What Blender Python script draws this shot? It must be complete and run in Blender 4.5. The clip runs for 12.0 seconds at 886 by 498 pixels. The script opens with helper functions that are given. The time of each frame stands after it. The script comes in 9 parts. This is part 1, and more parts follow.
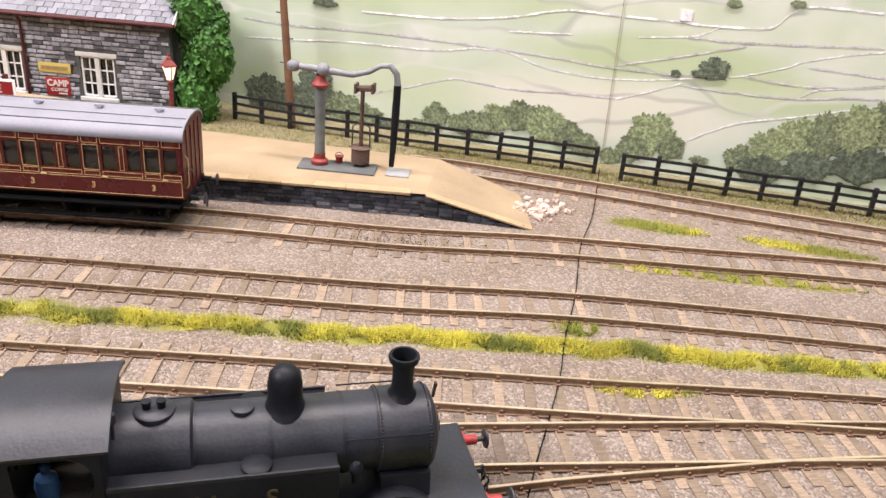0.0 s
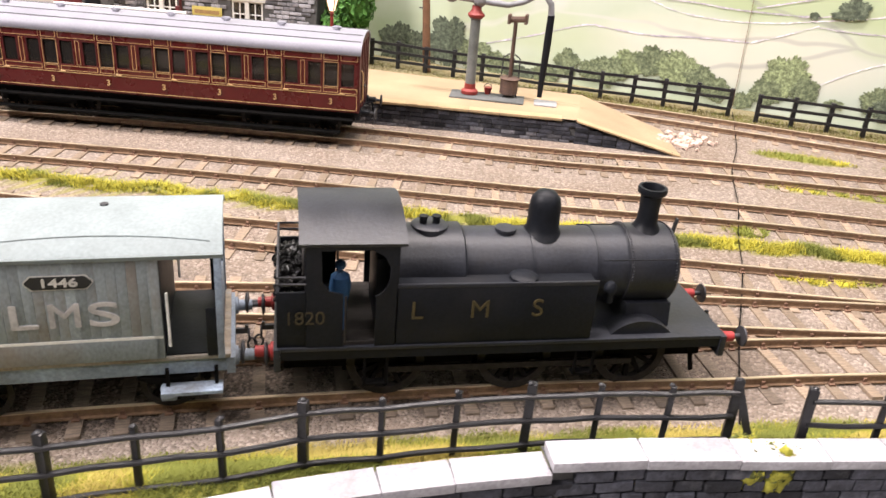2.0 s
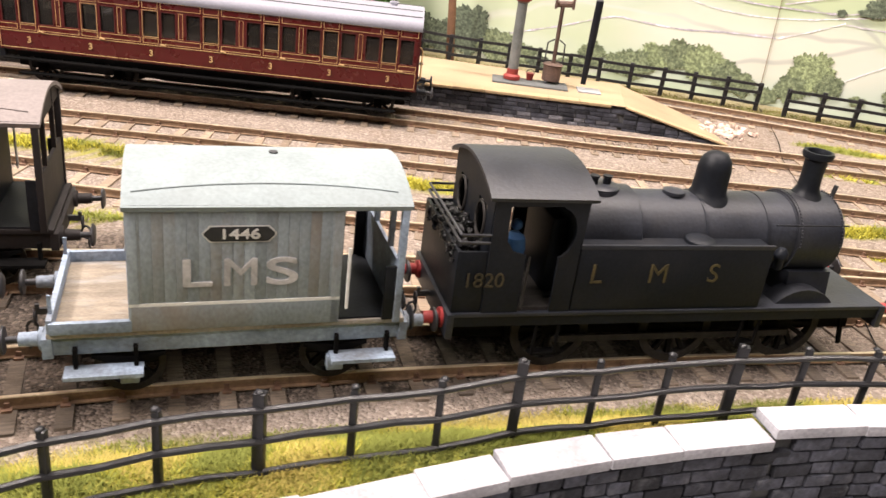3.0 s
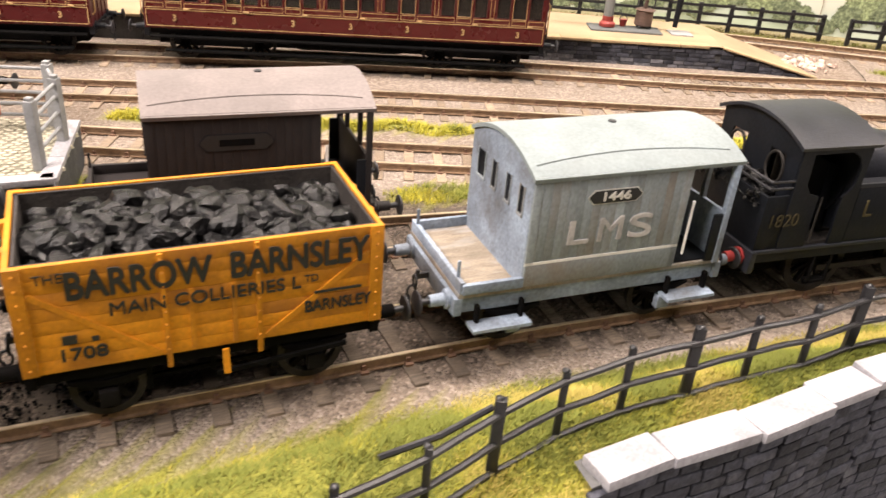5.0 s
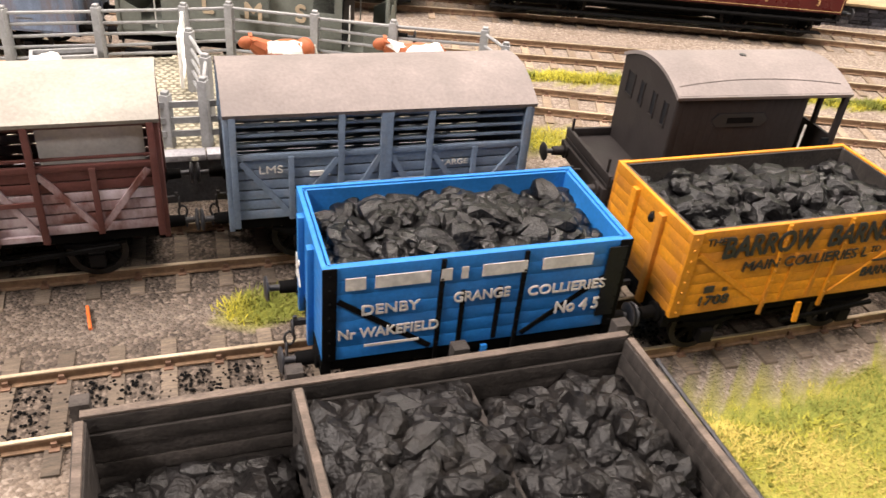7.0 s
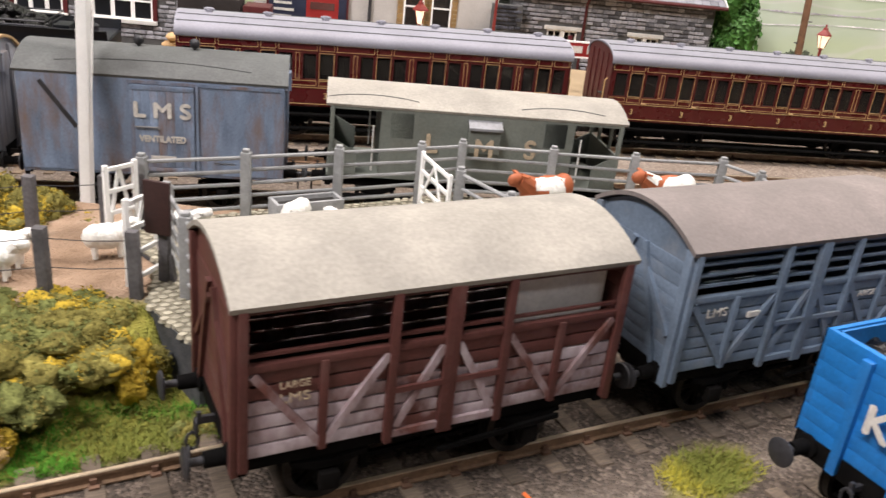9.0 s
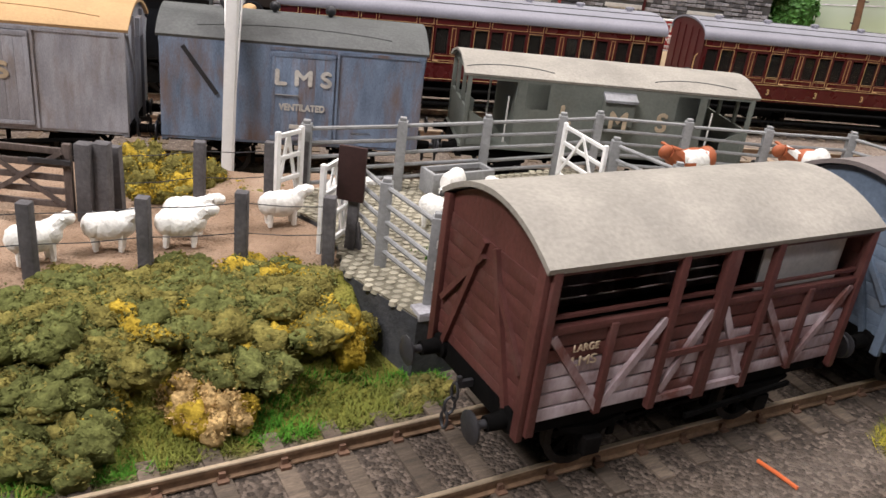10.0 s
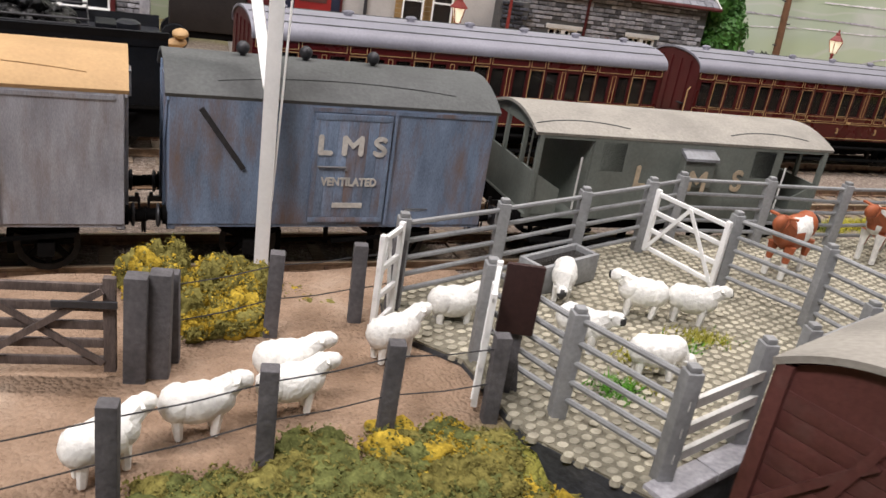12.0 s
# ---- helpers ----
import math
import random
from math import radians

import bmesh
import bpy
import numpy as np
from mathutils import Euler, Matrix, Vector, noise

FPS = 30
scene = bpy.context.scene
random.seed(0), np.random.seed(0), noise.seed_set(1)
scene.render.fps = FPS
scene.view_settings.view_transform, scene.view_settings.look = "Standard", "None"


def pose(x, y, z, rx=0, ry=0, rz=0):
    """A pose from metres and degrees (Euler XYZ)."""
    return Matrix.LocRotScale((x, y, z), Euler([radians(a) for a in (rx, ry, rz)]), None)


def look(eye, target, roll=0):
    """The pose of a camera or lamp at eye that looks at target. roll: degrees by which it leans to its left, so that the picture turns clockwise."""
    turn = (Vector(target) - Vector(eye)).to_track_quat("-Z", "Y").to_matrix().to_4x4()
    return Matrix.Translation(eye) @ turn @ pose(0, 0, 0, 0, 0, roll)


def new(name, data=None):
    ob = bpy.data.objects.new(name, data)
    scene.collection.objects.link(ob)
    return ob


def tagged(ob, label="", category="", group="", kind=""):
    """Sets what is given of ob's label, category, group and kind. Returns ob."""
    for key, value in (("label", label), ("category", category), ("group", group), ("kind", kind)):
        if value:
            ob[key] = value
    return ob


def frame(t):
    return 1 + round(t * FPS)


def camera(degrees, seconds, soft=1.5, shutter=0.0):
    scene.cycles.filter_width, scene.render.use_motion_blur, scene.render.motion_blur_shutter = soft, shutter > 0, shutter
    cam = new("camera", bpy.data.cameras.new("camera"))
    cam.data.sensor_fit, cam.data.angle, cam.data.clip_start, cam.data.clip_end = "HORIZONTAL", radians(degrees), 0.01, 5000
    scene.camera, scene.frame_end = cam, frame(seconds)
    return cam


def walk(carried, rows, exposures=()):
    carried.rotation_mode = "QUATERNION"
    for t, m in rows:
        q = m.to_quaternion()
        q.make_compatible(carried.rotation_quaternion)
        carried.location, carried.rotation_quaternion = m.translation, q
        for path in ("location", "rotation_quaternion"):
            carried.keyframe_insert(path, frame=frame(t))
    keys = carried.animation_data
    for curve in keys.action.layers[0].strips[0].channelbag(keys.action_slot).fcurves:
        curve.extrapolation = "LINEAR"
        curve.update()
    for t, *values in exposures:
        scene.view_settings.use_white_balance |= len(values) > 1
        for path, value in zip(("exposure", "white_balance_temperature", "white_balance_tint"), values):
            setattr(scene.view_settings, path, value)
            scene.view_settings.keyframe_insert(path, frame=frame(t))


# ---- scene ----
cam = camera(57.7, 12.0, soft=1.5, shutter=0.25)
PATH = [
    (0, (0.2329, 0.4083, 0.2748), (-0.0047, 2.1920, -0.5982), 5.15),
    (0.5, (0.2202, 0.3962, 0.2683), (-0.0223, 2.1855, -0.5915), 4.69),
    (1, (0.2059, 0.3720, 0.2498), (-0.1212, 2.1398, -0.6265), 4.15),
    (1.5, (0.1937, 0.3515, 0.2332), (-0.2190, 2.1023, -0.6411), 4.22),
    (2, (0.1651, 0.3389, 0.2129), (-0.1988, 2.1055, -0.6513), 4.71),
    (2.5, (0.1162, 0.3275, 0.1864), (-0.1525, 2.1260, -0.6462), 5.99),
    (2.7, (0.0982, 0.3308, 0.1784), (-0.1464, 2.1365, -0.6460), 6.64),
    (4.3, (-0.0052, 0.3084, 0.1855), (-0.1126, 2.0942, -0.7086), 5.59),
    (4.5, (-0.0208, 0.3003, 0.1889), (-0.1180, 2.0814, -0.7158), 4.81),
    (5, (-0.0643, 0.2784, 0.1872), (-0.1579, 2.0363, -0.7620), 4.91),
    (5.5, (-0.0945, 0.2429, 0.2009), (-0.2750, 1.9811, -0.7719), 4.98),
    (6, (-0.1227, 0.2108, 0.2185), (-0.3680, 1.9416, -0.7532), 4.35),
    (6.5, (-0.1899, 0.2059, 0.2189), (-0.4442, 1.8881, -0.8326), 2.96),
    (7, (-0.2467, 0.2095, 0.2103), (-0.4706, 1.8592, -0.8980), 5.98),
    (7.2, (-0.2553, 0.2230, 0.2082), (-0.4944, 1.8722, -0.8975), 4.66),
    (8.8, (-0.4303, 0.2281, 0.1735), (-0.4218, 2.0713, -0.6026), 6.01),
    (9, (-0.4519, 0.2233, 0.1729), (-0.4460, 2.0668, -0.6027), 6.28),
    (9.5, (-0.4980, 0.2220, 0.1664), (-0.4928, 2.0639, -0.6129), 6.12),
    (10, (-0.5312, 0.2214, 0.1579), (-0.4861, 2.0491, -0.6530), 7.13),
    (10.5, (-0.5421, 0.2224, 0.1538), (-0.5366, 2.0569, -0.6429), 7.27),
    (11, (-0.6005, 0.2290, 0.1570), (-0.4666, 2.0847, -0.5768), 8.67),
    (11.5, (-0.6137, 0.2709, 0.1606), (-0.3335, 2.1119, -0.5688), 8.09),
    (12, (-0.6323, 0.3143, 0.1524), (-0.2091, 2.1165, -0.6046), 9.09),
]
walk(cam, [(t, look(eye, target, roll)) for t, eye, target, roll in PATH], exposures=[(0, -0.32, 6500, 14), (2.0, -0.03, 6700, 13), (4.5, 0.05, 7300, 13), (6, -0.04, 7250, 13), (7, -0.05, 7200, 12), (9, -0.6, 6700, 10), (12, -1.1, 6500, 10)])
STRIP_W = 24.0

# ---- size of the model: 7 mm to the foot; plan numbers below are in full-size metres ----
K = 1 / 43.5
RAIL = 0.25

# ---- world, hall and lamps ----
world = bpy.data.worlds.new("hall_air")
scene.world = world
world.use_nodes = True
world.node_tree.nodes["Background"].inputs[0].default_value = (0.9, 0.95, 1.0, 1)
world.node_tree.nodes["Background"].inputs[1].default_value = 0.015


def lamp(name, x, y, z, tx, ty, tz, watts, sx, sy, col):
    d = bpy.data.lights.new(name, "AREA")
    d.shape, d.size, d.size_y, d.energy, d.color = "RECTANGLE", sx, sy, watts, col
    ob = new(name, d)
    ob.matrix_world = look((x, y, z), (tx, ty, tz))
    return ob


# strip lights on the lighting bar above the layout
for lx, share in ((-1.05, 0.75), (-0.35, 1.0), (0.35, 1.0), (1.05, 0.65)):
    lamp("layout_strip_light", lx, 0.9, 1.5, lx, 0.8, 0.0, STRIP_W * share, 0.5, 0.06, (1.0, 0.925, 0.9))
# hall ceiling lights over the visitors' side
lamp("hall_ceiling_light", -1.7, -0.7, 2.2, -0.7, 0.5, 0.0, 145.0, 1.2, 0.4, (1.0, 0.95, 0.96))
lamp("hall_ceiling_light", 1.1, -0.9, 2.4, 0.6, 0.4, 0.0, 26.0, 1.2, 0.4, (1.0, 0.95, 0.96))


# ---- materials ----
def material(name, col, rough=0.6, metal=0.0, var=0.14, scale=90.0, bump=0.15, fine=700.0, stain=None, amount=0.35, stretch=(1, 1, 1), spec=0.4, each=0.08):
    """Painted or natural surface: broad tone changes, fine grain, a second stain colour, and a small difference from piece to piece."""
    m = bpy.data.materials.new(name)
    m.use_nodes = True
    n, l = m.node_tree.nodes, m.node_tree.links
    b = n["Principled BSDF"]
    b.inputs["Roughness"].default_value, b.inputs["Metallic"].default_value = rough, metal
    b.inputs["Specular IOR Level"].default_value = spec
    tc, mp = n.new("ShaderNodeTexCoord"), n.new("ShaderNodeMapping")
    mp.inputs["Scale"].default_value = stretch
    l.new(tc.outputs["Object"], mp.inputs["Vector"])
    info = n.new("ShaderNodeObjectInfo")
    shift = n.new("ShaderNodeVectorMath")
    shift.operation = "MULTIPLY_ADD"
    comb = n.new("ShaderNodeCombineXYZ")
    for s in range(3):
        l.new(info.outputs["Random"], comb.inputs[s])
    l.new(comb.outputs[0], shift.inputs[0])
    shift.inputs[1].default_value = (3.1, 1.7, 2.3)
    l.new(mp.outputs[0], shift.inputs[2])
    broad, grain = n.new("ShaderNodeTexNoise"), n.new("ShaderNodeTexNoise")
    broad.inputs["Scale"].default_value, broad.inputs["Detail"].default_value = scale, 5
    grain.inputs["Scale"].default_value, grain.inputs["Detail"].default_value = fine, 3
    l.new(shift.outputs[0], broad.inputs["Vector"])
    l.new(shift.outputs[0], grain.inputs["Vector"])
    r1 = n.new("ShaderNodeMapRange")
    r1.inputs["From Min"].default_value, r1.inputs["From Max"].default_value = 0.3, 0.7
    r1.inputs["To Min"].default_value, r1.inputs["To Max"].default_value = 1 - var, 1 + var
    l.new(broad.outputs["Fac"], r1.inputs["Value"])
    r2 = n.new("ShaderNodeMapRange")
    r2.inputs["From Min"].default_value, r2.inputs["From Max"].default_value = 0.3, 0.7
    r2.inputs["To Min"].default_value, r2.inputs["To Max"].default_value = 1 - var * 0.7, 1 + var * 0.7
    l.new(grain.outputs["Fac"], r2.inputs["Value"])
    r3 = n.new("ShaderNodeMapRange")
    r3.inputs["To Min"].default_value, r3.inputs["To Max"].default_value = 1 - each, 1 + each
    l.new(info.outputs["Random"], r3.inputs["Value"])
    p1, p2 = n.new("ShaderNodeMath"), n.new("ShaderNodeMath")
    p1.operation = p2.operation = "MULTIPLY"
    l.new(r1.outputs[0], p1.inputs[0]), l.new(r2.outputs[0], p1.inputs[1])
    l.new(p1.outputs[0], p2.inputs[0]), l.new(r3.outputs[0], p2.inputs[1])
    base = n.new("ShaderNodeVectorMath")
    base.operation = "SCALE"
    base.inputs[0].default_value = col
    l.new(p2.outputs[0], base.inputs["Scale"])
    out = base.outputs[0]
    if stain:
        wear = n.new("ShaderNodeTexNoise")
        wear.inputs["Scale"].default_value, wear.inputs["Detail"].default_value = scale * 0.6, 8
        wear.inputs["Roughness"].default_value = 0.65
        off = n.new("ShaderNodeVectorMath")
        off.operation = "ADD"
        off.inputs[1].default_value = (5.3, 9.1, 2.2)
        l.new(shift.outputs[0], off.inputs[0])
        l.new(off.outputs[0], wear.inputs["Vector"])
        r4 = n.new("ShaderNodeMapRange")
        r4.inputs["From Min"].default_value, r4.inputs["From Max"].default_value = 0.62 - amount * 0.3, 0.75 - amount * 0.1
        r4.inputs["To Max"].default_value = min(1.0, amount * 1.6)
        l.new(wear.outputs["Fac"], r4.inputs["Value"])
        mix = n.new("ShaderNodeMix")
        mix.data_type = "RGBA"
        l.new(r4.outputs[0], mix.inputs["Factor"])
        l.new(out, mix.inputs["A"])
        mix.inputs["B"].default_value = (*stain, 1)
        out = mix.outputs["Result"]
    l.new(out, b.inputs["Base Color"])
    if bump:
        bp = n.new("ShaderNodeBump")
        bp.inputs["Strength"].default_value, bp.inputs["Distance"].default_value = bump, 0.0006
        l.new(grain.outputs["Fac"], bp.inputs["Height"])
        l.new(bp.outputs[0], b.inputs["Normal"])
    r5 = n.new("ShaderNodeMapRange")
    r5.inputs["To Min"].default_value, r5.inputs["To Max"].default_value = max(0.02, rough - 0.12), min(1.0, rough + 0.12)
    l.new(broad.outputs["Fac"], r5.inputs["Value"])
    l.new(r5.outputs[0], b.inputs["Roughness"])
    return m


rail_rust = material("rusty_rail_side", (0.2, 0.125, 0.075), 0.8, var=0.25, scale=200)
rail_head = material("worn_rail_head", (0.62, 0.5, 0.36), 0.35, metal=0.7, var=0.15, scale=60, bump=0.05)
sleeper_mat = material("weathered_sleeper", (0.24, 0.18, 0.128), 0.85, var=0.3, scale=160, bump=0.5, fine=900, stain=(0.2, 0.165, 0.125), amount=0.42, stretch=(1, 6, 1), each=0.34)
chair_mat = material("rusty_chair", (0.15, 0.085, 0.055), 0.85, var=0.25, scale=300)
grass_mats = [material("static_grass_" + nm, c, 0.75, var=0.25, scale=25, bump=0.0, spec=0.15, each=0.1) for nm, c in (("lime", (0.305, 0.29, 0.045)), ("green", (0.165, 0.182, 0.038)), ("straw", (0.37, 0.3, 0.08)), ("umber", (0.13, 0.105, 0.035)), ("bright", (0.46, 0.41, 0.055)))]
bush_mats = [material("clump_foam_" + nm, c, 0.95, var=0.42, scale=170, bump=1.0, fine=900, spec=0.05) for nm, c in (("olive", (0.17, 0.15, 0.045)), ("green", (0.115, 0.125, 0.042)), ("gorse", (0.36, 0.255, 0.035)), ("straw", (0.42, 0.29, 0.13)))]
platform_mat = material("sandy_platform_surface", (0.31, 0.235, 0.15), 0.9, var=0.16, scale=18, bump=0.4, fine=900, stain=(0.245, 0.185, 0.12), amount=0.42, spec=0.2)
edge_mat = material("sandy_platform_edging", (0.37, 0.27, 0.155), 0.88, var=0.15, scale=60, bump=0.3)
stone_mat = material("grey_stone", (0.24, 0.24, 0.262), 0.88, var=0.3, scale=160, bump=0.9, fine=600, stain=(0.5, 0.47, 0.46), amount=0.36, each=0.72)
mortar_mat = material("dark_mortar", (0.09, 0.09, 0.09), 0.95, var=0.2, scale=120, bump=0.5)
coping_mat = material("pale_coping_stone", (0.35, 0.345, 0.37), 0.85, var=0.22, scale=60, bump=0.7, stain=(0.22, 0.21, 0.215), amount=0.42, each=0.07)
soot_mat = material("soot_darkened_stone", (0.042, 0.044, 0.056), 0.9, var=0.4, scale=190, bump=1.0, fine=600, stain=(0.2, 0.2, 0.215), amount=0.27, each=0.65)
slate_mat = material("blue_grey_slate", (0.19, 0.19, 0.215), 0.7, var=0.15, scale=90, bump=0.3, each=0.16)
render_mat = material("grey_rendered_wall", (0.5, 0.48, 0.46), 0.9, var=0.08, scale=40, bump=0.2)
white_mat = material("white_paint", (0.86, 0.86, 0.85), 0.45, var=0.04, scale=80, bump=0.1)
offwhite_mat = material("grubby_white_paint", (0.66, 0.65, 0.62), 0.65, var=0.1, scale=90, bump=0.15, stain=(0.4, 0.38, 0.34), amount=0.25)
maroon_mat = material("maroon_paint", (0.075, 0.011, 0.012), 0.45, var=0.1, scale=90)
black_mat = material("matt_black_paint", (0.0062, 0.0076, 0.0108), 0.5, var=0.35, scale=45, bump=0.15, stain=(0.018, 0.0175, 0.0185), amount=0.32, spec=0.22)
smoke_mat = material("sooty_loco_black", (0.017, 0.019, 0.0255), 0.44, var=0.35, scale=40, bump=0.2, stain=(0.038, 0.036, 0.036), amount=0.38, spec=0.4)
under_mat = material("grimy_underframe", (0.0042, 0.004, 0.004), 0.9, var=0.35, scale=120, bump=0.2, stain=(0.014, 0.011, 0.009), amount=0.26, spec=0.08)
wheel_mat = material("grimy_wheel", (0.007, 0.0062, 0.006), 0.85, var=0.3, scale=200, spec=0.1)
tyre_mat = material("worn_steel_tyre", (0.03, 0.027, 0.025), 0.6, metal=0.3, var=0.3, scale=200, spec=0.2)
coal_mat = material("coal", (0.004, 0.0039, 0.0044), 0.33, var=0.7, scale=190, bump=1.0, fine=850, spec=0.34)
dusty_coal = material("dusty_coal", (0.007, 0.0063, 0.0064), 0.45, var=0.7, scale=130, bump=0.95, fine=700, stain=(0.018, 0.0148, 0.0122), amount=0.36, spec=0.3)
worn_edge = material("worn_pale_timber_edge", (0.13, 0.1, 0.082), 0.85, var=0.4, scale=60, bump=0.6, stain=(0.06, 0.05, 0.043), amount=0.5, stretch=(1, 4, 1))
dirty_boards = material("dirty_tan_floor_boards", (0.24, 0.2, 0.155), 0.85, var=0.3, scale=60, bump=0.4, stain=(0.36, 0.38, 0.4), amount=0.4, stretch=(1, 4, 1))
gate_mat = material("grey_brown_gate_timber", (0.125, 0.098, 0.088), 0.85, var=0.25, scale=110, bump=0.5, stain=(0.07, 0.055, 0.048), amount=0.35, stretch=(5, 5, 1))
red_mat = material("buffer_beam_red", (0.35, 0.035, 0.035), 0.5, var=0.15, scale=120)
gold_mat = material("dull_gold_lettering", (0.075, 0.058, 0.024), 0.6, var=0.25, scale=120, bump=0)
lining_mat = material("gilt_lining", (0.55, 0.36, 0.17), 0.5, var=0.1, scale=120, bump=0)
letter_white = material("white_lettering", (0.6, 0.58, 0.54), 0.65, var=0.16, scale=150, bump=0, stain=(0.34, 0.33, 0.31), amount=0.38)
letter_faded = material("faded_white_lettering", (0.47, 0.45, 0.44), 0.7, var=0.2, scale=90, bump=0, stain=(0.28, 0.27, 0.26), amount=0.4)
letter_tan = material("faded_tan_lettering", (0.5, 0.4, 0.28), 0.7, var=0.15, scale=150, bump=0)
letter_black = material("black_lettering", (0.02, 0.02, 0.02), 0.6, var=0.1, scale=150, bump=0)
bauxite_mat = material("bauxite_brown_paint", (0.1, 0.034, 0.029), 0.6, var=0.18, scale=90, bump=0.3, stain=(0.15, 0.085, 0.075), amount=0.3)
lime_mat = material("limewashed_brown_paint", (0.14, 0.055, 0.045), 0.75, var=0.2, scale=50, bump=0.3, stain=(0.6, 0.53, 0.57), amount=0.74, stretch=(1.6, 1.6, 0.8))
greyblue_mat = material("weathered_blue_grey_paint", (0.185, 0.245, 0.35), 0.65, var=0.3, scale=40, bump=0.3, stain=(0.2, 0.115, 0.065), amount=0.5, stretch=(4, 4, 1), each=0.14)
cattle_grey = material("slate_grey_paint", (0.145, 0.195, 0.265), 0.6, var=0.15, scale=80, bump=0.25, stain=(0.28, 0.28, 0.28), amount=0.3)
vangrey_mat = material("light_grey_wagon_paint", (0.235, 0.268, 0.285), 0.58, var=0.24, scale=22, bump=0.15, stain=(0.2, 0.135, 0.085), amount=0.46, stretch=(1.3, 1.3, 0.8))
frostgrey_mat = material("pale_blue_grey_underframe", (0.235, 0.29, 0.365), 0.62, var=0.32, scale=50, bump=0.4, stain=(0.11, 0.105, 0.1), amount=0.48)
greengrey_mat = material("green_grey_brake_van_paint", (0.15, 0.165, 0.145), 0.6, var=0.12, scale=70, bump=0.25, stain=(0.12, 0.11, 0.09), amount=0.3)
darkbrown_mat = material("dark_brown_van_paint", (0.022, 0.0185, 0.0185), 0.6, var=0.15, scale=80, bump=0.15, stain=(0.038, 0.033, 0.032), amount=0.3, spec=0.25)
roof_pale = material("pale_canvas_roof", (0.222, 0.262, 0.268), 0.8, var=0.14, scale=40, bump=0.2, stain=(0.185, 0.21, 0.21), amount=0.42)
roof_pink = material("dusty_pink_grey_roof", (0.2, 0.173, 0.165), 0.85, var=0.15, scale=40, bump=0.25, stain=(0.145, 0.13, 0.125), amount=0.42)
roof_stone = material("stone_grey_roof", (0.29, 0.272, 0.24), 0.85, var=0.15, scale=45, bump=0.35, stain=(0.19, 0.18, 0.165), amount=0.4)
roof_lead = material("lead_grey_roof", (0.095, 0.1, 0.099), 0.8, var=0.18, scale=45, bump=0.25, stain=(0.06, 0.06, 0.062), amount=0.42)
roof_cream = material("cream_canvas_roof", (0.52, 0.34, 0.17), 0.8, var=0.08, scale=45, bump=0.25, stain=(0.42, 0.26, 0.13), amount=0.3)
roof_coach = material("pale_lavender_coach_roof", (0.235, 0.235, 0.275), 0.5, var=0.1, scale=40, bump=0.1, stain=(0.18, 0.18, 0.21), amount=0.3)
yellow_mat = material("ochre_yellow_paint", (0.58, 0.225, 0.015), 0.5, var=0.2, scale=36, bump=0.15, stain=(0.32, 0.115, 0.03), amount=0.55, each=0.04)
blue_mat = material("bright_blue_paint", (0.014, 0.165, 0.48), 0.42, var=0.15, scale=50, bump=0.12, stain=(0.03, 0.12, 0.3), amount=0.36, each=0.03)
pen_mat = material("grey_painted_timber", (0.27, 0.275, 0.28), 0.75, var=0.15, scale=120, bump=0.3, stain=(0.16, 0.16, 0.155), amount=0.35)
post_mat = material("dark_weathered_post", (0.1, 0.095, 0.1), 0.85, var=0.25, scale=120, bump=0.5)
fence_mat = material("tarred_black_fence", (0.014, 0.014, 0.0165), 0.4, var=0.3, scale=120, bump=0.3, spec=0.5)
timber_mat = material("old_brown_timber", (0.038, 0.032, 0.029), 0.85, var=0.45, scale=90, bump=0.7, stain=(0.09, 0.075, 0.066), amount=0.33, stretch=(1, 5, 1), each=0.3)
cobble_mat = material("pale_cobbles", (0.335, 0.31, 0.24), 0.85, var=0.2, scale=150, bump=0.3, stain=(0.2, 0.185, 0.135), amount=0.4, each=0.25)
wool_mat = material("white_sheep_paint", (0.8, 0.79, 0.75), 0.85, var=0.12, scale=160, bump=1.0, fine=420)
face_mat = material("black_face_paint", (0.03, 0.03, 0.03), 0.6)
cowred_mat = material("red_brown_cow_paint", (0.36, 0.1, 0.04), 0.6, var=0.1, bump=0.2)
crimson_mat = material("crimson_lake_paint", (0.088, 0.0095, 0.011), 0.28, var=0.1, scale=60, bump=0.03, stain=(0.055, 0.007, 0.008), amount=0.25, spec=0.5)
copper_mat = material("red_lead_paint", (0.23, 0.032, 0.027), 0.5, var=0.15, scale=120)
crane_grey = material("pale_grey_iron", (0.22, 0.225, 0.24), 0.5, var=0.15, scale=100, bump=0.2, stain=(0.12, 0.12, 0.12), amount=0.35)
iron_mat = material("dark_iron", (0.05, 0.05, 0.055), 0.5, metal=0.4, var=0.2, scale=120)
brownpole_mat = material("brown_telegraph_pole", (0.15, 0.075, 0.04), 0.8, var=0.2, scale=120, bump=0.4)
creeper_mat = material("ivy_leaf", (0.05, 0.145, 0.025), 0.6, var=0.5, scale=60, bump=0.2, each=0.2)
poster_navy = material("navy_poster_board", (0.02, 0.025, 0.05), 0.5, var=0.1)
poster_red = material("enamel_red", (0.3, 0.025, 0.025), 0.35, var=0.08, scale=80, bump=0.05)
poster_yellow = material("faded_yellow_enamel", (0.5, 0.42, 0.12), 0.45, var=0.1, scale=80, bump=0.05)
brick_tan = material("tan_window_dressing", (0.3, 0.19, 0.08), 0.85, var=0.2, scale=120, bump=0.4)
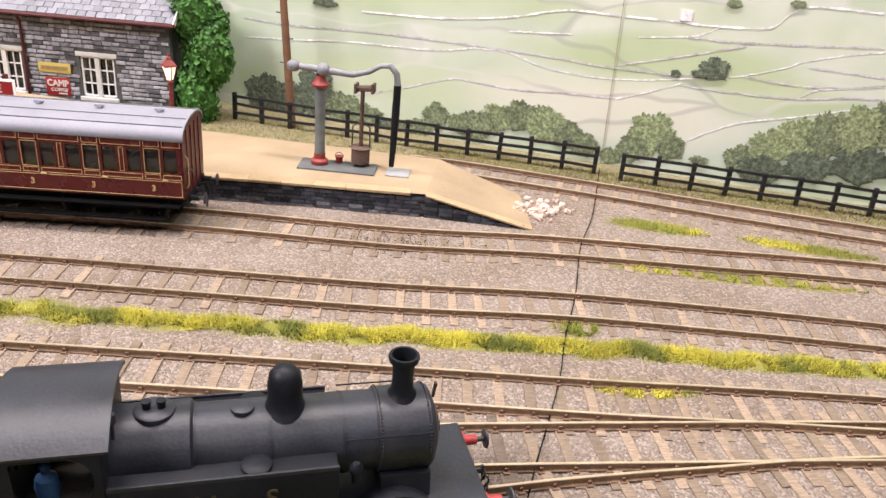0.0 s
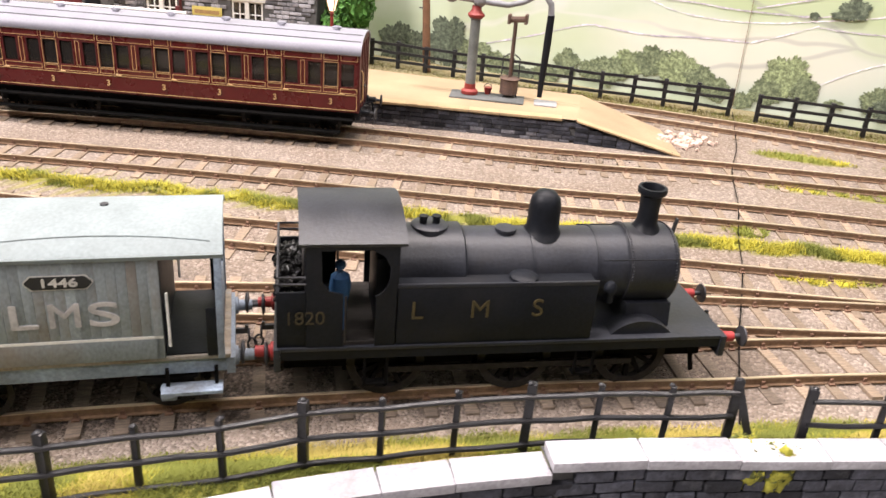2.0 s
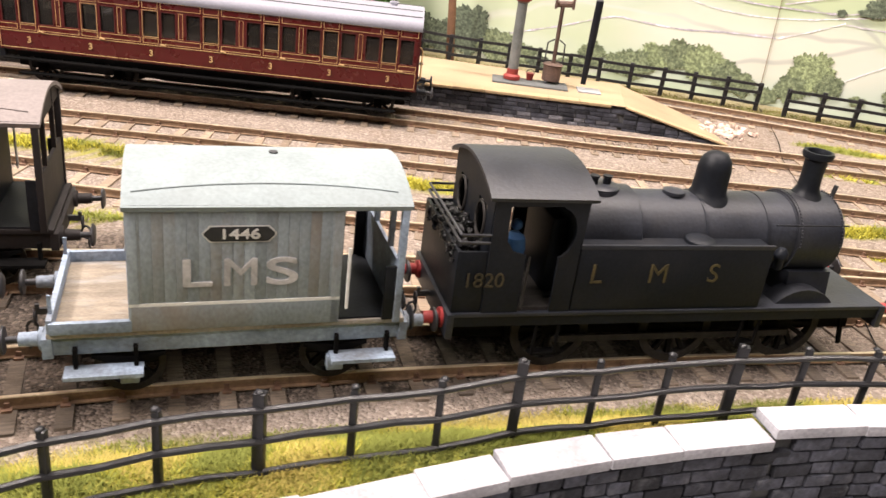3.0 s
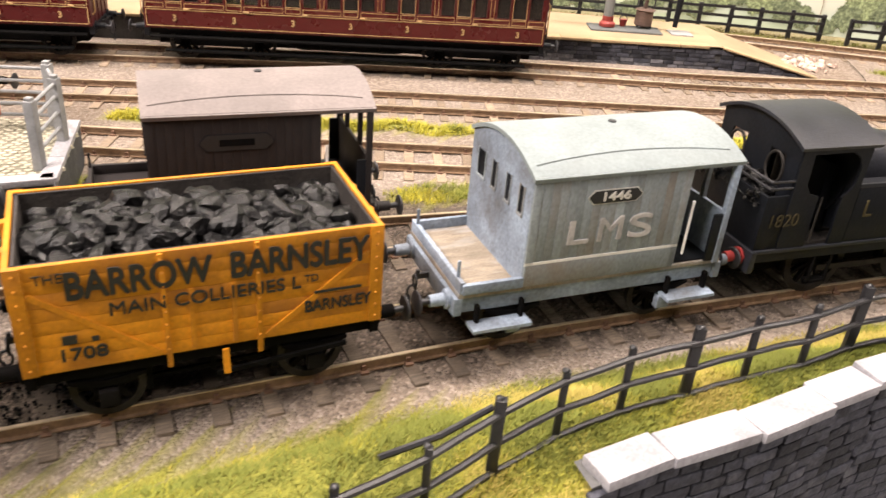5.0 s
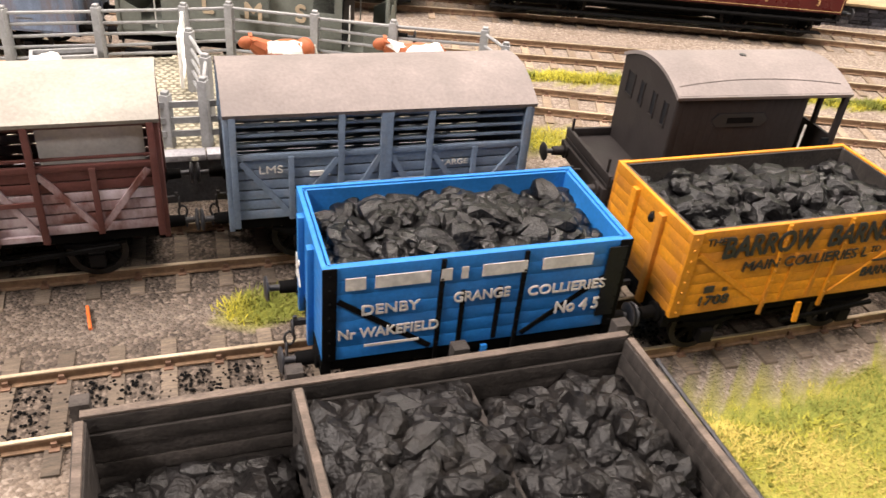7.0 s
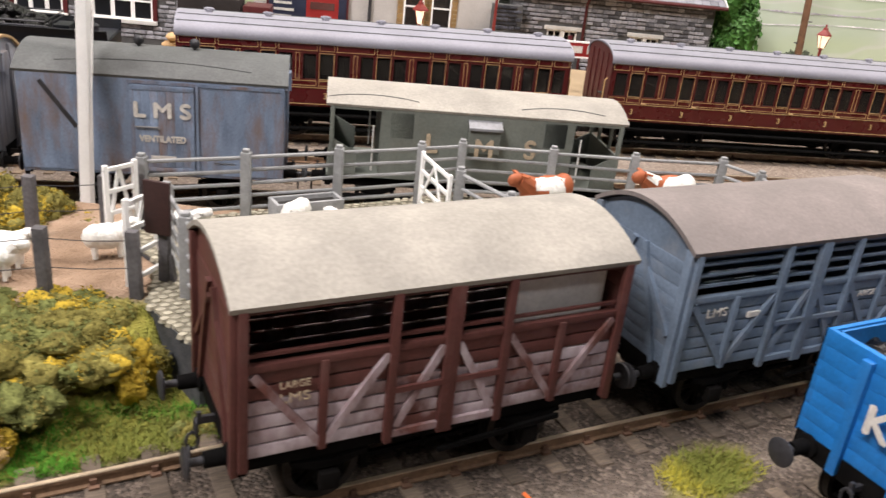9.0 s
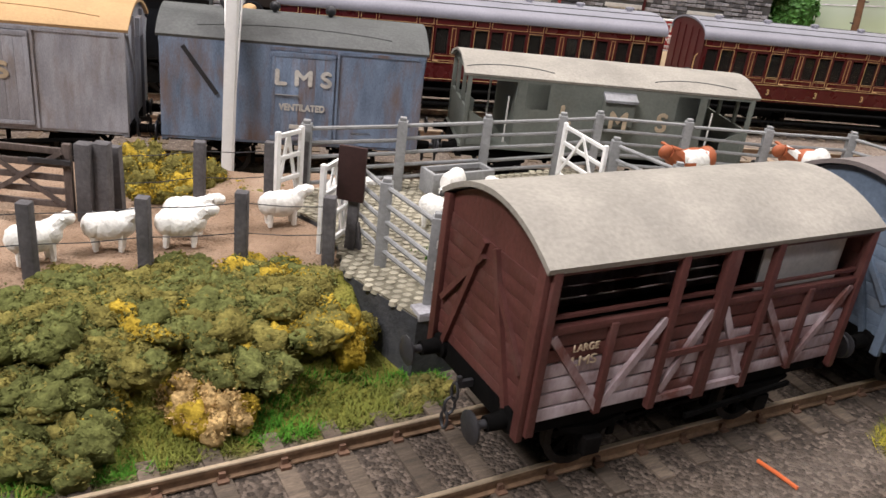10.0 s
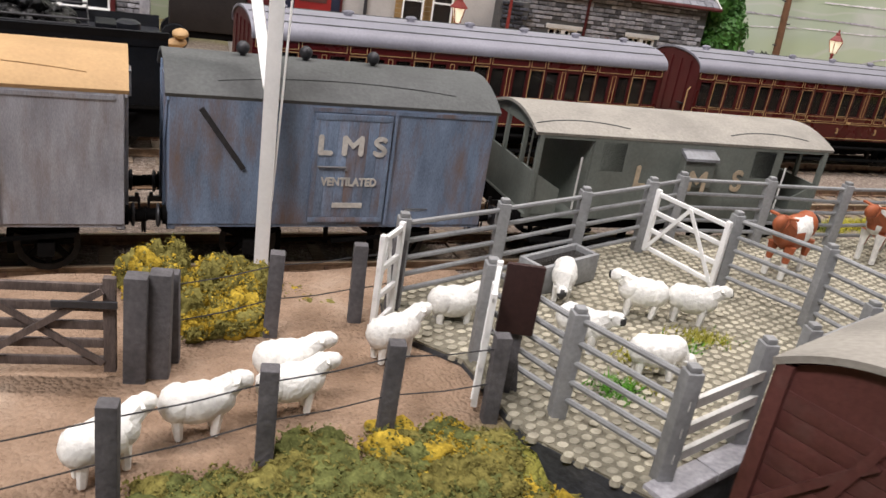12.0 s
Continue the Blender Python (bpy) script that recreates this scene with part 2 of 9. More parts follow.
hall_mat = material("hall_wall_paint", (0.25, 0.24, 0.23), 0.9, var=0.05, scale=2, bump=0)
blue_cloth = material("blue_figure_paint", (0.03, 0.09, 0.2), 0.7)
orange_mat = material("orange_wire_sleeve", (0.75, 0.16, 0.04), 0.5, var=0.08)
road_mat = material("grey_road_surface", (0.33, 0.32, 0.31), 0.9, var=0.15, scale=50, bump=0.5)


def glass_material(name, tint, rough=0.06):
    m = bpy.data.materials.new(name)
    m.use_nodes = True
    b = m.node_tree.nodes["Principled BSDF"]
    b.inputs["Base Color"].default_value = (*tint, 1)
    b.inputs["Transmission Weight"].default_value, b.inputs["Roughness"].default_value, b.inputs["IOR"].default_value = 0.9, rough, 1.45
    return m


glass_mat = glass_material("window_glazing", (0.2, 0.18, 0.165), 0.03)


def glow_material(name, col, strength):
    m = bpy.data.materials.new(name)
    m.use_nodes = True
    b = m.node_tree.nodes["Principled BSDF"]
    b.inputs["Base Color"].default_value = (0.85, 0.8, 0.7, 1)
    b.inputs["Emission Color"].default_value, b.inputs["Emission Strength"].default_value = (*col, 1), strength
    return m


lantern_mat = glow_material("lit_lantern_glass", (1.0, 0.84, 0.55), 1.6)


# ---- shapes ----
def arc_profile(w, z, rise, n=16, full=False):
    """Outline of a curved roof from eave to eave; full: an ellipse, else a shallow arc."""
    if full:
        return [(w / 2 * math.cos(math.pi * k / n), z + rise * math.sin(math.pi * k / n) ** 0.85) for k in range(n + 1)]
    return [(w / 2 * (1 - 2 * k / n), z + rise * (1 - (1 - 2 * k / n) ** 2)) for k in range(n + 1)]


class Geo:
    """Collects vertices and faces in full-size metres."""

    def __init__(self):
        self.v, self.f = [], []

    def add(self, verts, faces):
        o = len(self.v)
        self.v += [tuple(p) for p in verts]
        self.f += [tuple(i + o for i in q) for q in faces]
        return self

    def box(self, x0, x1, y0, y1, z0, z1):
        return self.add([(x, y, z) for x in (x0, x1) for y in (y0, y1) for z in (z0, z1)], [(0, 1, 3, 2), (4, 6, 7, 5), (0, 4, 5, 1), (2, 3, 7, 6), (0, 2, 6, 4), (1, 5, 7, 3)])

    def bar(self, p, q, w, h, up=(0, 0, 1)):
        """A straight bar from p to q, w wide and h high."""
        p, q, up = Vector(p), Vector(q), Vector(up)
        d = (q - p).normalized()
        s = d.cross(up)
        s = s.normalized() if s.length > 1e-4 else Vector((1, 0, 0))
        u = s.cross(d)
        c = [p + s * a * w / 2 + u * b * h / 2 for a, b in ((-1, -1), (1, -1), (1, 1), (-1, 1))]
        c += [x + (q - p) for x in c]
        return self.add(c, [(3, 2, 1, 0), (4, 5, 6, 7), (0, 1, 5, 4), (1, 2, 6, 5), (2, 3, 7, 6), (3, 0, 4, 7)])

    def tube(self, path, radii, n=12, caps=True):
        """A round tube along a path, with a radius at every point."""
        pts = [Vector(p) for p in path]
        if not hasattr(radii, "__len__"):
            radii = [radii] * len(pts)
        o, side = len(self.v), None
        for i, p in enumerate(pts):
            d = (pts[min(i + 1, len(pts) - 1)] - pts[max(i - 1, 0)]).normalized()
            if side is None:
                side = d.orthogonal().normalized()
            side = (side - d * side.dot(d)).normalized()
            u = d.cross(side)
            for k in range(n):
                a = 2 * math.pi * k / n
                self.v.append(tuple(p + (side * math.cos(a) + u * math.sin(a)) * radii[i]))
        for i in range(len(pts) - 1):
            for k in range(n):
                a, b = o + i * n + k, o + i * n + (k + 1) % n
                self.f.append((a, b, b + n, a + n))
        if caps:
            self.f.append(tuple(o + k for k in range(n - 1, -1, -1)))
            self.f.append(tuple(o + (len(pts) - 1) * n + k for k in range(n)))
        return self

    def turned(self, profile, c=(0, 0, 0), n=20, axis="z"):
        """A turned shape: profile of (radius, height) about an axis through c."""
        ax = {"x": (1, 0, 0), "y": (0, 1, 0), "z": (0, 0, 1)}[axis]
        e = {"x": ((0, 1, 0), (0, 0, 1)), "y": ((0, 0, 1), (1, 0, 0)), "z": ((1, 0, 0), (0, 1, 0))}[axis]
        o = len(self.v)
        for r, h in profile:
            for k in range(n):
                a = 2 * math.pi * k / n
                self.v.append(tuple(c[j] + ax[j] * h + r * (e[0][j] * math.cos(a) + e[1][j] * math.sin(a)) for j in range(3)))
        for i in range(len(profile) - 1):
            for k in range(n):
                a, b = o + i * n + k, o + i * n + (k + 1) % n
                self.f.append((a, b, b + n, a + n))
        self.f.append(tuple(o + k for k in range(n - 1, -1, -1)))
        self.f.append(tuple(o + (len(profile) - 1) * n + k for k in range(n)))
        return self

    def prism(self, outline, h0, h1, axis="x"):
        """A flat outline of (a, b) drawn out along an axis: x takes (y, z), y takes (x, z), z takes (x, y)."""
        def at(a, b, h):
            return {"x": (h, a, b), "y": (a, h, b), "z": (a, b, h)}[axis]
        n = len(outline)
        faces = [tuple(range(n - 1, -1, -1)), tuple(range(n, 2 * n))] + [(i, (i + 1) % n, n + (i + 1) % n, n + i) for i in range(n)]
        return self.add([at(a, b, h0) for a, b in outline] + [at(a, b, h1) for a, b in outline], faces)

    def arc_roof(self, x0, x1, w, z, rise, thick=0.06, n=16, full=False):
        """A curved roof sheet across y, its eaves at z; full: with rounded shoulders."""
        top = arc_profile(w, z, rise, n, full)
        low = [(y * 0.985, h - thick) for y, h in reversed(top)]
        return self.prism([(y, h) for y, h in top + low], x0, x1)

    def ball(self, c, r, n=10, squash=(1, 1, 1)):
        prof = [(max(1e-4, r * math.sin(math.pi * k / n)), -r * math.cos(math.pi * k / n)) for k in range(n + 1)]
        o = len(self.v)
        self.turned(prof, (0, 0, 0), n + 4)
        self.v[o:] = [(c[0] + x * squash[0], c[1] + y * squash[1], c[2] + z * squash[2]) for x, y, z in self.v[o:]]
        return self

    def turn(self, m):
        self.v = [tuple(m @ Vector(p)) for p in self.v]
        return self


def geo():
    return Geo()


def mesh_from(name, g, mat, smooth=False, bevel=0.0):
    me = bpy.data.meshes.new(name)
    me.from_pydata([(x * K, y * K, z * K) for x, y, z in g.v], [], g.f)
    if bevel:
        bm = bmesh.new()
        bm.from_mesh(me)
        bmesh.ops.recalc_face_normals(bm, faces=bm.faces)
        edges = [e for e in bm.edges if len(e.link_faces) == 2 and e.calc_face_angle() > 0.6]
        bmesh.ops.bevel(bm, geom=edges, offset=bevel * K, segments=2, profile=0.6, affect="EDGES", clamp_overlap=True)
        bm.to_mesh(me)
        bm.free()
    else:
        bm = bmesh.new()
        bm.from_mesh(me)
        bmesh.ops.recalc_face_normals(bm, faces=bm.faces)
        bm.to_mesh(me)
        bm.free()
    mats = mat if isinstance(mat, (list, tuple)) else [mat]
    for m in mats:
        me.materials.append(m)
    if smooth or bevel:
        me.polygons.foreach_set("use_smooth", [True] * len(me.polygons))
        me.set_sharp_from_angle(angle=radians(38))
    me.update()
    return me


def part(name, g, mat, parent, label="", smooth=False, bevel=0.0, at=None):
    ob = new(name, g if isinstance(g, bpy.types.Mesh) else mesh_from(name, g, mat, smooth, bevel))
    ob.parent = parent
    if at is not None:
        ob.matrix_local = at
    return tagged(ob, label) if label else ob


def thing(name, x, y, z, rz, label, category, group="", kind=""):
    ob = new(name)
    ob.empty_display_size = 0.01
    ob.matrix_world = pose(x * K, y * K, z * K, 0, 0, rz)
    return tagged(ob, label, category, group, kind)


def single(name, g, mat, x, y, z, rz, label, category, group="", kind="", smooth=False, bevel=0.0):
    ob = new(name, mesh_from(name, g, mat, smooth, bevel))
    ob.matrix_world = pose(x * K, y * K, z * K, 0, 0, rz)
    return tagged(ob, label, category, group, kind)


def place(x, y, z, rx=0, ry=0, rz=0):
    """A local pose in full-size metres."""
    return pose(x * K, y * K, z * K, rx, ry, rz)


def lettering(name, text, h, x, y, z, mat, parent, rz=0, width=None, depth=0.008, bold=0.0, rx=90):
    """Words in the built-in font, standing upright, facing -y, centred on x."""
    c = bpy.data.curves.new(name, "FONT")
    c.body, c.size, c.align_x, c.align_y = text, h * K * 1.38, "CENTER", "CENTER"
    c.extrude = depth * K
    tmp = new(name, c)
    bpy.context.view_layer.update()
    me = bpy.data.meshes.new_from_object(tmp.evaluated_get(bpy.context.evaluated_depsgraph_get()))
    bpy.data.objects.remove(tmp)
    me.materials.clear()
    me.materials.append(mat)
    if width:
        xs = [v.co.x for v in me.vertices]
        s = width * K / max(1e-6, max(xs) - min(xs))
        for v in me.vertices:
            v.co.x *= s
    if bold:
        vs, fs = [v.co.copy() for v in me.vertices], [tuple(p.vertices) for p in me.polygons]
        allv, allf = [], []
        for q, (dx, dy) in enumerate(((0, 0), (1, 0), (-1, 0), (0, 1), (0, -1))):
            o = len(allv)
            allv += [(v.x + dx * bold * K, v.y + dy * bold * K, v.z + 0.0012 * K * q) for v in vs]
            allf += [tuple(i + o for i in f) for f in fs]
        me = bpy.data.meshes.new(name)
        me.from_pydata(allv, [], allf)
        me.materials.append(mat)
    ob = new(name, me)
    ob.parent = parent
    ob.matrix_local = place(x, y, z, rx, 0, rz)
    return ob


def curve_points(pts, step=0.25):
    """A smooth line through plan points, as points and directions at even steps."""
    P = [Vector((*p, 0)) for p in pts]
    P = [2 * P[0] - P[1]] + P + [2 * P[-1] - P[-2]]
    fine = []
    for i in range(1, len(P) - 2):
        a, b, c, d = P[i - 1:i + 3]
        for k in range(24):
            t = k / 24
            fine.append(0.5 * (2 * b + (c - a) * t + (2 * a - 5 * b + 4 * c - d) * t * t + (3 * b - a - 3 * c + d) * t ** 3))
    fine.append(P[-2])
    out, run, want = [], 0.0, 0.0
    for p, q in zip(fine, fine[1:]):
        ln = (q - p).length
        while want <= run + ln + 1e-9:
            out.append((p.lerp(q, (want - run) / ln), (q - p).normalized()))
            want += step
        run += ln
    return out


def on_line(line, s, step=0.25):
    """Place and heading at s metres along a line of curve_points."""
    i = min(max(int(s / step), 0), len(line) - 2)
    t = s / step - i
    p = line[i][0].lerp(line[i + 1][0], t)
    a, b = line[max(i - 3, 0)][1], line[min(i + 4, len(line) - 1)][1]
    d = a.lerp(b, 0.5)
    return p, math.degrees(math.atan2(d.y, d.x))


def between(line, x):
    """The y of a line at x, for lines that run along x."""
    for (p, _), (q, _) in zip(line, line[1:]):
        if p.x <= x <= q.x:
            return p.y + (q.y - p.y) * (x - p.x) / max(1e-6, q.x - p.x)
    return line[0][0].y if x < line[0][0].x else line[-1][0].y


def along(line, x, step=0.25):
    """How far along a line that runs along x it passes x."""
    i = min(max(k for k, (p, _) in enumerate(line) if p.x <= x), len(line) - 2)
    return (i + (x - line[i][0].x) / (line[i + 1][0].x - line[i][0].x)) * step


def smoothstep(a, b, x):
    t = min(1.0, max(0.0, (x - a) / (b - a)))
    return t * t * (3 - 2 * t)


TRACKS = {
    "platform": [(-46, 31.2), (-32, 34.4), (-22, 36.85), (-14.5, 38.75), (-8.2, 40.2), (-1.2, 41.4), (5.2, 42.2), (10.4, 43.3), (15.8, 44.1), (22, 45.0), (40, 46.8)],
    "through": [(-46, 27.6), (-30, 31.0), (-16.6, 34.0), (-10, 35.4), (-5.3, 36.33), (0, 37.18), (6, 38.15), (11.1, 39.22), (16.3, 39.9), (20.6, 40.35), (40, 42.2)],
    "loop": [(-46, 24.9), (-33, 27.25), (-26.4, 28.55), (-19.2, 29.85), (-11.5, 30.85), (-5.2, 31.75), (-2.3, 32.2), (4.1, 33.35), (8.35, 34.1), (12.66, 34.85), (19.6, 36.15), (40, 39.5)],
    "dock": [(-40, 8.0), (-34, 11.5), (-28, 15.0), (-23.3, 17.7), (-19.95, 19.6), (-14.17, 22.66), (-7.72, 25.93), (-2.0, 28.35), (3, 30.1), (8.5, 31.87), (13.99, 33.48), (18.8, 34.85), (26, 36.7)],
    "front": [(-40, 4.0), (-30, 9.6), (-22, 13.95), (-16.9, 16.75), (-11.9, 19.39), (-6.84, 22.13), (-1.3, 25.13), (5.61, 28.36), (9.8, 30.05), (11.65, 30.85), (14.75, 32.05), (19.1, 33.6), (28, 35.9), (40, 38.4)],
    "back": [(4, 49.7), (6.6, 49.8), (12.1, 49.45), (17.5, 49.0), (23.2, 48.65), (40, 47.6)],
}
LINE = {k: curve_points(v) for k, v in TRACKS.items()}
# top edge of the retaining wall; beyond its end the bank runs out under the grass
WALL = curve_points([(-4.6, 13.9), (-3.9, 16.2), (-2.6, 18.3), (-0.9, 19.9), (1.93, 21.57), (3.64, 22.8), (7.21, 24.63), (9.87, 25.62), (16, 27.6), (26, 30.1), (40, 32.8)])
FENCE = curve_points([(-8.4, 14.2), (-6.4, 15.9), (-4.8, 17.4), (-4.02, 18.15), (-3.26, 18.8), (-2.33, 19.85), (-1.4, 20.75), (-0.5, 21.4), (0.4, 21.9), (1.4, 22.5), (2.3, 22.95), (3.25, 23.65), (4.3, 24.15), (5.4, 24.75), (6.45, 25.25), (7.6, 25.75), (8.75, 26.15), (9.9, 26.6), (10.6, 26.85)])
BACKDROP = curve_points([(-60, 56.3), (-30, 55.8), (-10, 55.2), (-2, 54.5), (4, 54.0), (12, 53.35), (20, 52.7), (27, 52.15), (44, 50.8)])

# ---- the hall round the layout ----
g = geo().box(-6 / K, 6 / K, -5 / K, 4.5 / K, -1.15 / K, -1.05 / K)
tagged(new("hall_floor", mesh_from("hall_floor", g, hall_mat)), "plain grey hall floor", "floor", kind="structure")
g = geo().box(-6 / K, 6 / K, -5 / K, 4.5 / K, 2.9 / K, 3.0 / K)
tagged(new("hall_ceiling", mesh_from("hall_ceiling", g, hall_mat)), "plain pale hall ceiling", "ceiling", kind="structure")
for nm, b in (("wall_north", (-6, 6, 4.4, 4.5)), ("wall_south", (-6, 6, -5.1, -5)), ("wall_west", (-6.1, -6, -5, 4.5)), ("wall_east", (6, 6.1, -5, 4.5))):
    g = geo().box(b[0] / K, b[1] / K, b[2] / K, b[3] / K, -1.05 / K, 2.9 / K)
    tagged(new(nm, mesh_from(nm, g, hall_mat)), "plain grey hall wall", "wall", kind="structure")


# trestle table that carries the layout: deck, skirt and legs
table = thing("layout_table", 0, 0, 0, 0, "dark cloth-skirted trestle table under the layout", "table", kind="structure")
cloth_mat = material("dark_table_cloth", (0.03, 0.032, 0.04), 0.9, var=0.2, scale=20, bump=0.4)
part("deck", geo().box(-62, 44, -10, 59, -4.6, -3.32), timber_mat, table)
for b in ((-62, 44, -10.2, -10), (-62, 44, 59, 59.2), (-62.2, -62, -10, 59), (44, 44.2, -10, 59)):
    part("skirt", geo().box(b[0], b[1], b[2], b[3], -1.0 / K, -3.4), cloth_mat, table)
for x in (-58, -9, 40):
    for y in (-6, 55):
        part("leg", geo().box(x - 1.2, x + 1.2, y - 1.2, y + 1.2, -1.05 / K, -4.6), timber_mat, table)
g = geo().box(-61.9, -14, -9.9, 58.5, -3.32, -0.35).box(-14, 43.9, 34, 58.5, -3.32, -0.35)
part("baseboard", g, timber_mat, table)

# ---- ground ----
def ground_height(x, y):
    front = (between(LINE["front"], x) - y) * 0.9
    bank = 0.85 * smoothstep(1.9, 3.6, front) * smoothstep(-12.5, -6.5, x)
    dock, loop = between(LINE["dock"], x), between(LINE["loop"], x)
    terrace = 0.95 * smoothstep(1.5, 3.4, (y - dock) * 0.88) * (1 - smoothstep(-2.6, -1.6, y - loop)) * (1 - smoothstep(-24.3, -23.6, x))
    rough = noise.noise(Vector((x * 0.9, y * 0.9, 0.3))) * 0.03 + noise.noise(Vector((x * 3.1, y * 3.1, 1.3))) * 0.015
    if x > -4.5:
        bank -= 0.16 * (1 - smoothstep(0.3, 1.1, y - between(WALL, x)))
    return max(bank, terrace) + rough + 0.025


PATCHES = [  # grass: x, y, half length, half width, heading
    (-15.2, 19.87, 1.0, 0.55, 25), (14.4, 46.7, 2.1, 0.6, 0), (19.9, 46.65, 2.8, 0.5, -2), (16.8, 43.2, 5.0, 0.35, 6), (11.5, 38.3, 0.7, 0.55, 12),
    (13.3, 35.65, 1.5, 0.35, 10), (-11.3, 28.45, 1.8, 0.75, 22), (-4.0, 29.9, 1.4, 0.6, 20), (-7.2, 29.3, 1.6, 0.35, 20), (-12.6, 27.5, 0.5, 0.35, 20)]


def grass_amount(x, y):
    a = 0.0
    for px, py, hl, hw, hd in PATCHES:
        c, s = math.cos(radians(hd)), math.sin(radians(hd))
        u, v = (x - px) * c + (y - py) * s, -(x - px) * s + (y - py) * c
        a = max(a, 1 - (u / hl) ** 2 - (v / hw) ** 2)
    # long strip between the through line and the loop, and a thinner one further left
    strip = between(LINE["loop"], x) * 0.45 + between(LINE["through"], x) * 0.55
    wave = noise.noise(Vector((x * 0.8, 3.0, 0.0))) * 0.35
    a = max(a, 1 - ((y - strip + wave) / 0.5) ** 2) if x > -13.5 else a
    front = (between(LINE["front"], x) - y) * 0.9
    a = max(a, smoothstep(1.75, 2.2, front + wave * 0.5) * smoothstep(-10.0, -8.6, x - 0.28 * (19.2 - y)))
    fence = 52.7 - 0.055 * x
    a = max(a, 0.24 * smoothstep(-3.8 if x < 4 else -1.9, -3.2 if x < 4 else -1.3, y - fence) if y > 47.6 else 0)
    dock = between(LINE["dock"], x)
    if x < -23.2 and y > dock:
        a = max(a, smoothstep(1.05, 1.5, (y - dock) * 0.88) * (1 - smoothstep(3.9, 4.3, (y - dock) * 0.88)))
    return max(0.0, a)


def path_amount(x, y):
    if x > -22.5 or x < -60:
        return 0.0
    dock, loop = between(LINE["dock"], x), between(LINE["loop"], x)
    return smoothstep(4.0, 4.4, (y - dock) * 0.88) * (1 - smoothstep(-2.2, -1.6, y - loop))


def ash_shade_amount(x, y):
    """Ash and oil on the ballast of the two sidings in front, with the wagons' shade painted in."""
    f, d = y - between(LINE["front"], x), abs(y - between(LINE["dock"], x))
    f = f if f > 0 else -f * 1.6
    ragged = 0.5 * noise.noise(Vector((x * 0.9, y * 0.9, 6.0)))
    a = (1 - smoothstep(1.5, 3.0, f + ragged)) * smoothstep(-23, -20, x) * (1 - smoothstep(8, 13, x))
    b = (1 - smoothstep(1.5, 3.0, d + ragged)) * smoothstep(-36, -33, x) * (1 - smoothstep(-5, 0, x))
    return max(a, b)


xs = [-62 + 0.45 * i for i in range(231)]
rows = 150
verts, faces, zone = [], [], []
for x in xs:
    y0 = between(WALL, x) if x > -4.5 else -8.0 + 22.6 * smoothstep(-12, -4.5, x)
    for j in range(rows + 1):
        y = y0 + (58.5 - y0) * j / rows
        verts.append((x * K, y * K, ground_height(x, y) * K))
        ga = grass_amount(x, y)
        zone.append((smoothstep(0.05, 0.5, ga), path_amount(x, y), ash_shade_amount(x, y), 1.0))
for i in range(len(xs) - 1):
    for j in range(rows):
        a = i * (rows + 1) + j
        faces.append((a, a + rows + 1, a + rows + 2, a + 1))
me = bpy.data.meshes.new("ground")
me.from_pydata(verts, [], faces)
attr = me.color_attributes.new("cover", "FLOAT_COLOR", "POINT")
attr.data.foreach_set("color", [c for z in zone for c in z])
me.polygons.foreach_set("use_smooth", [True] * len(me.polygons))


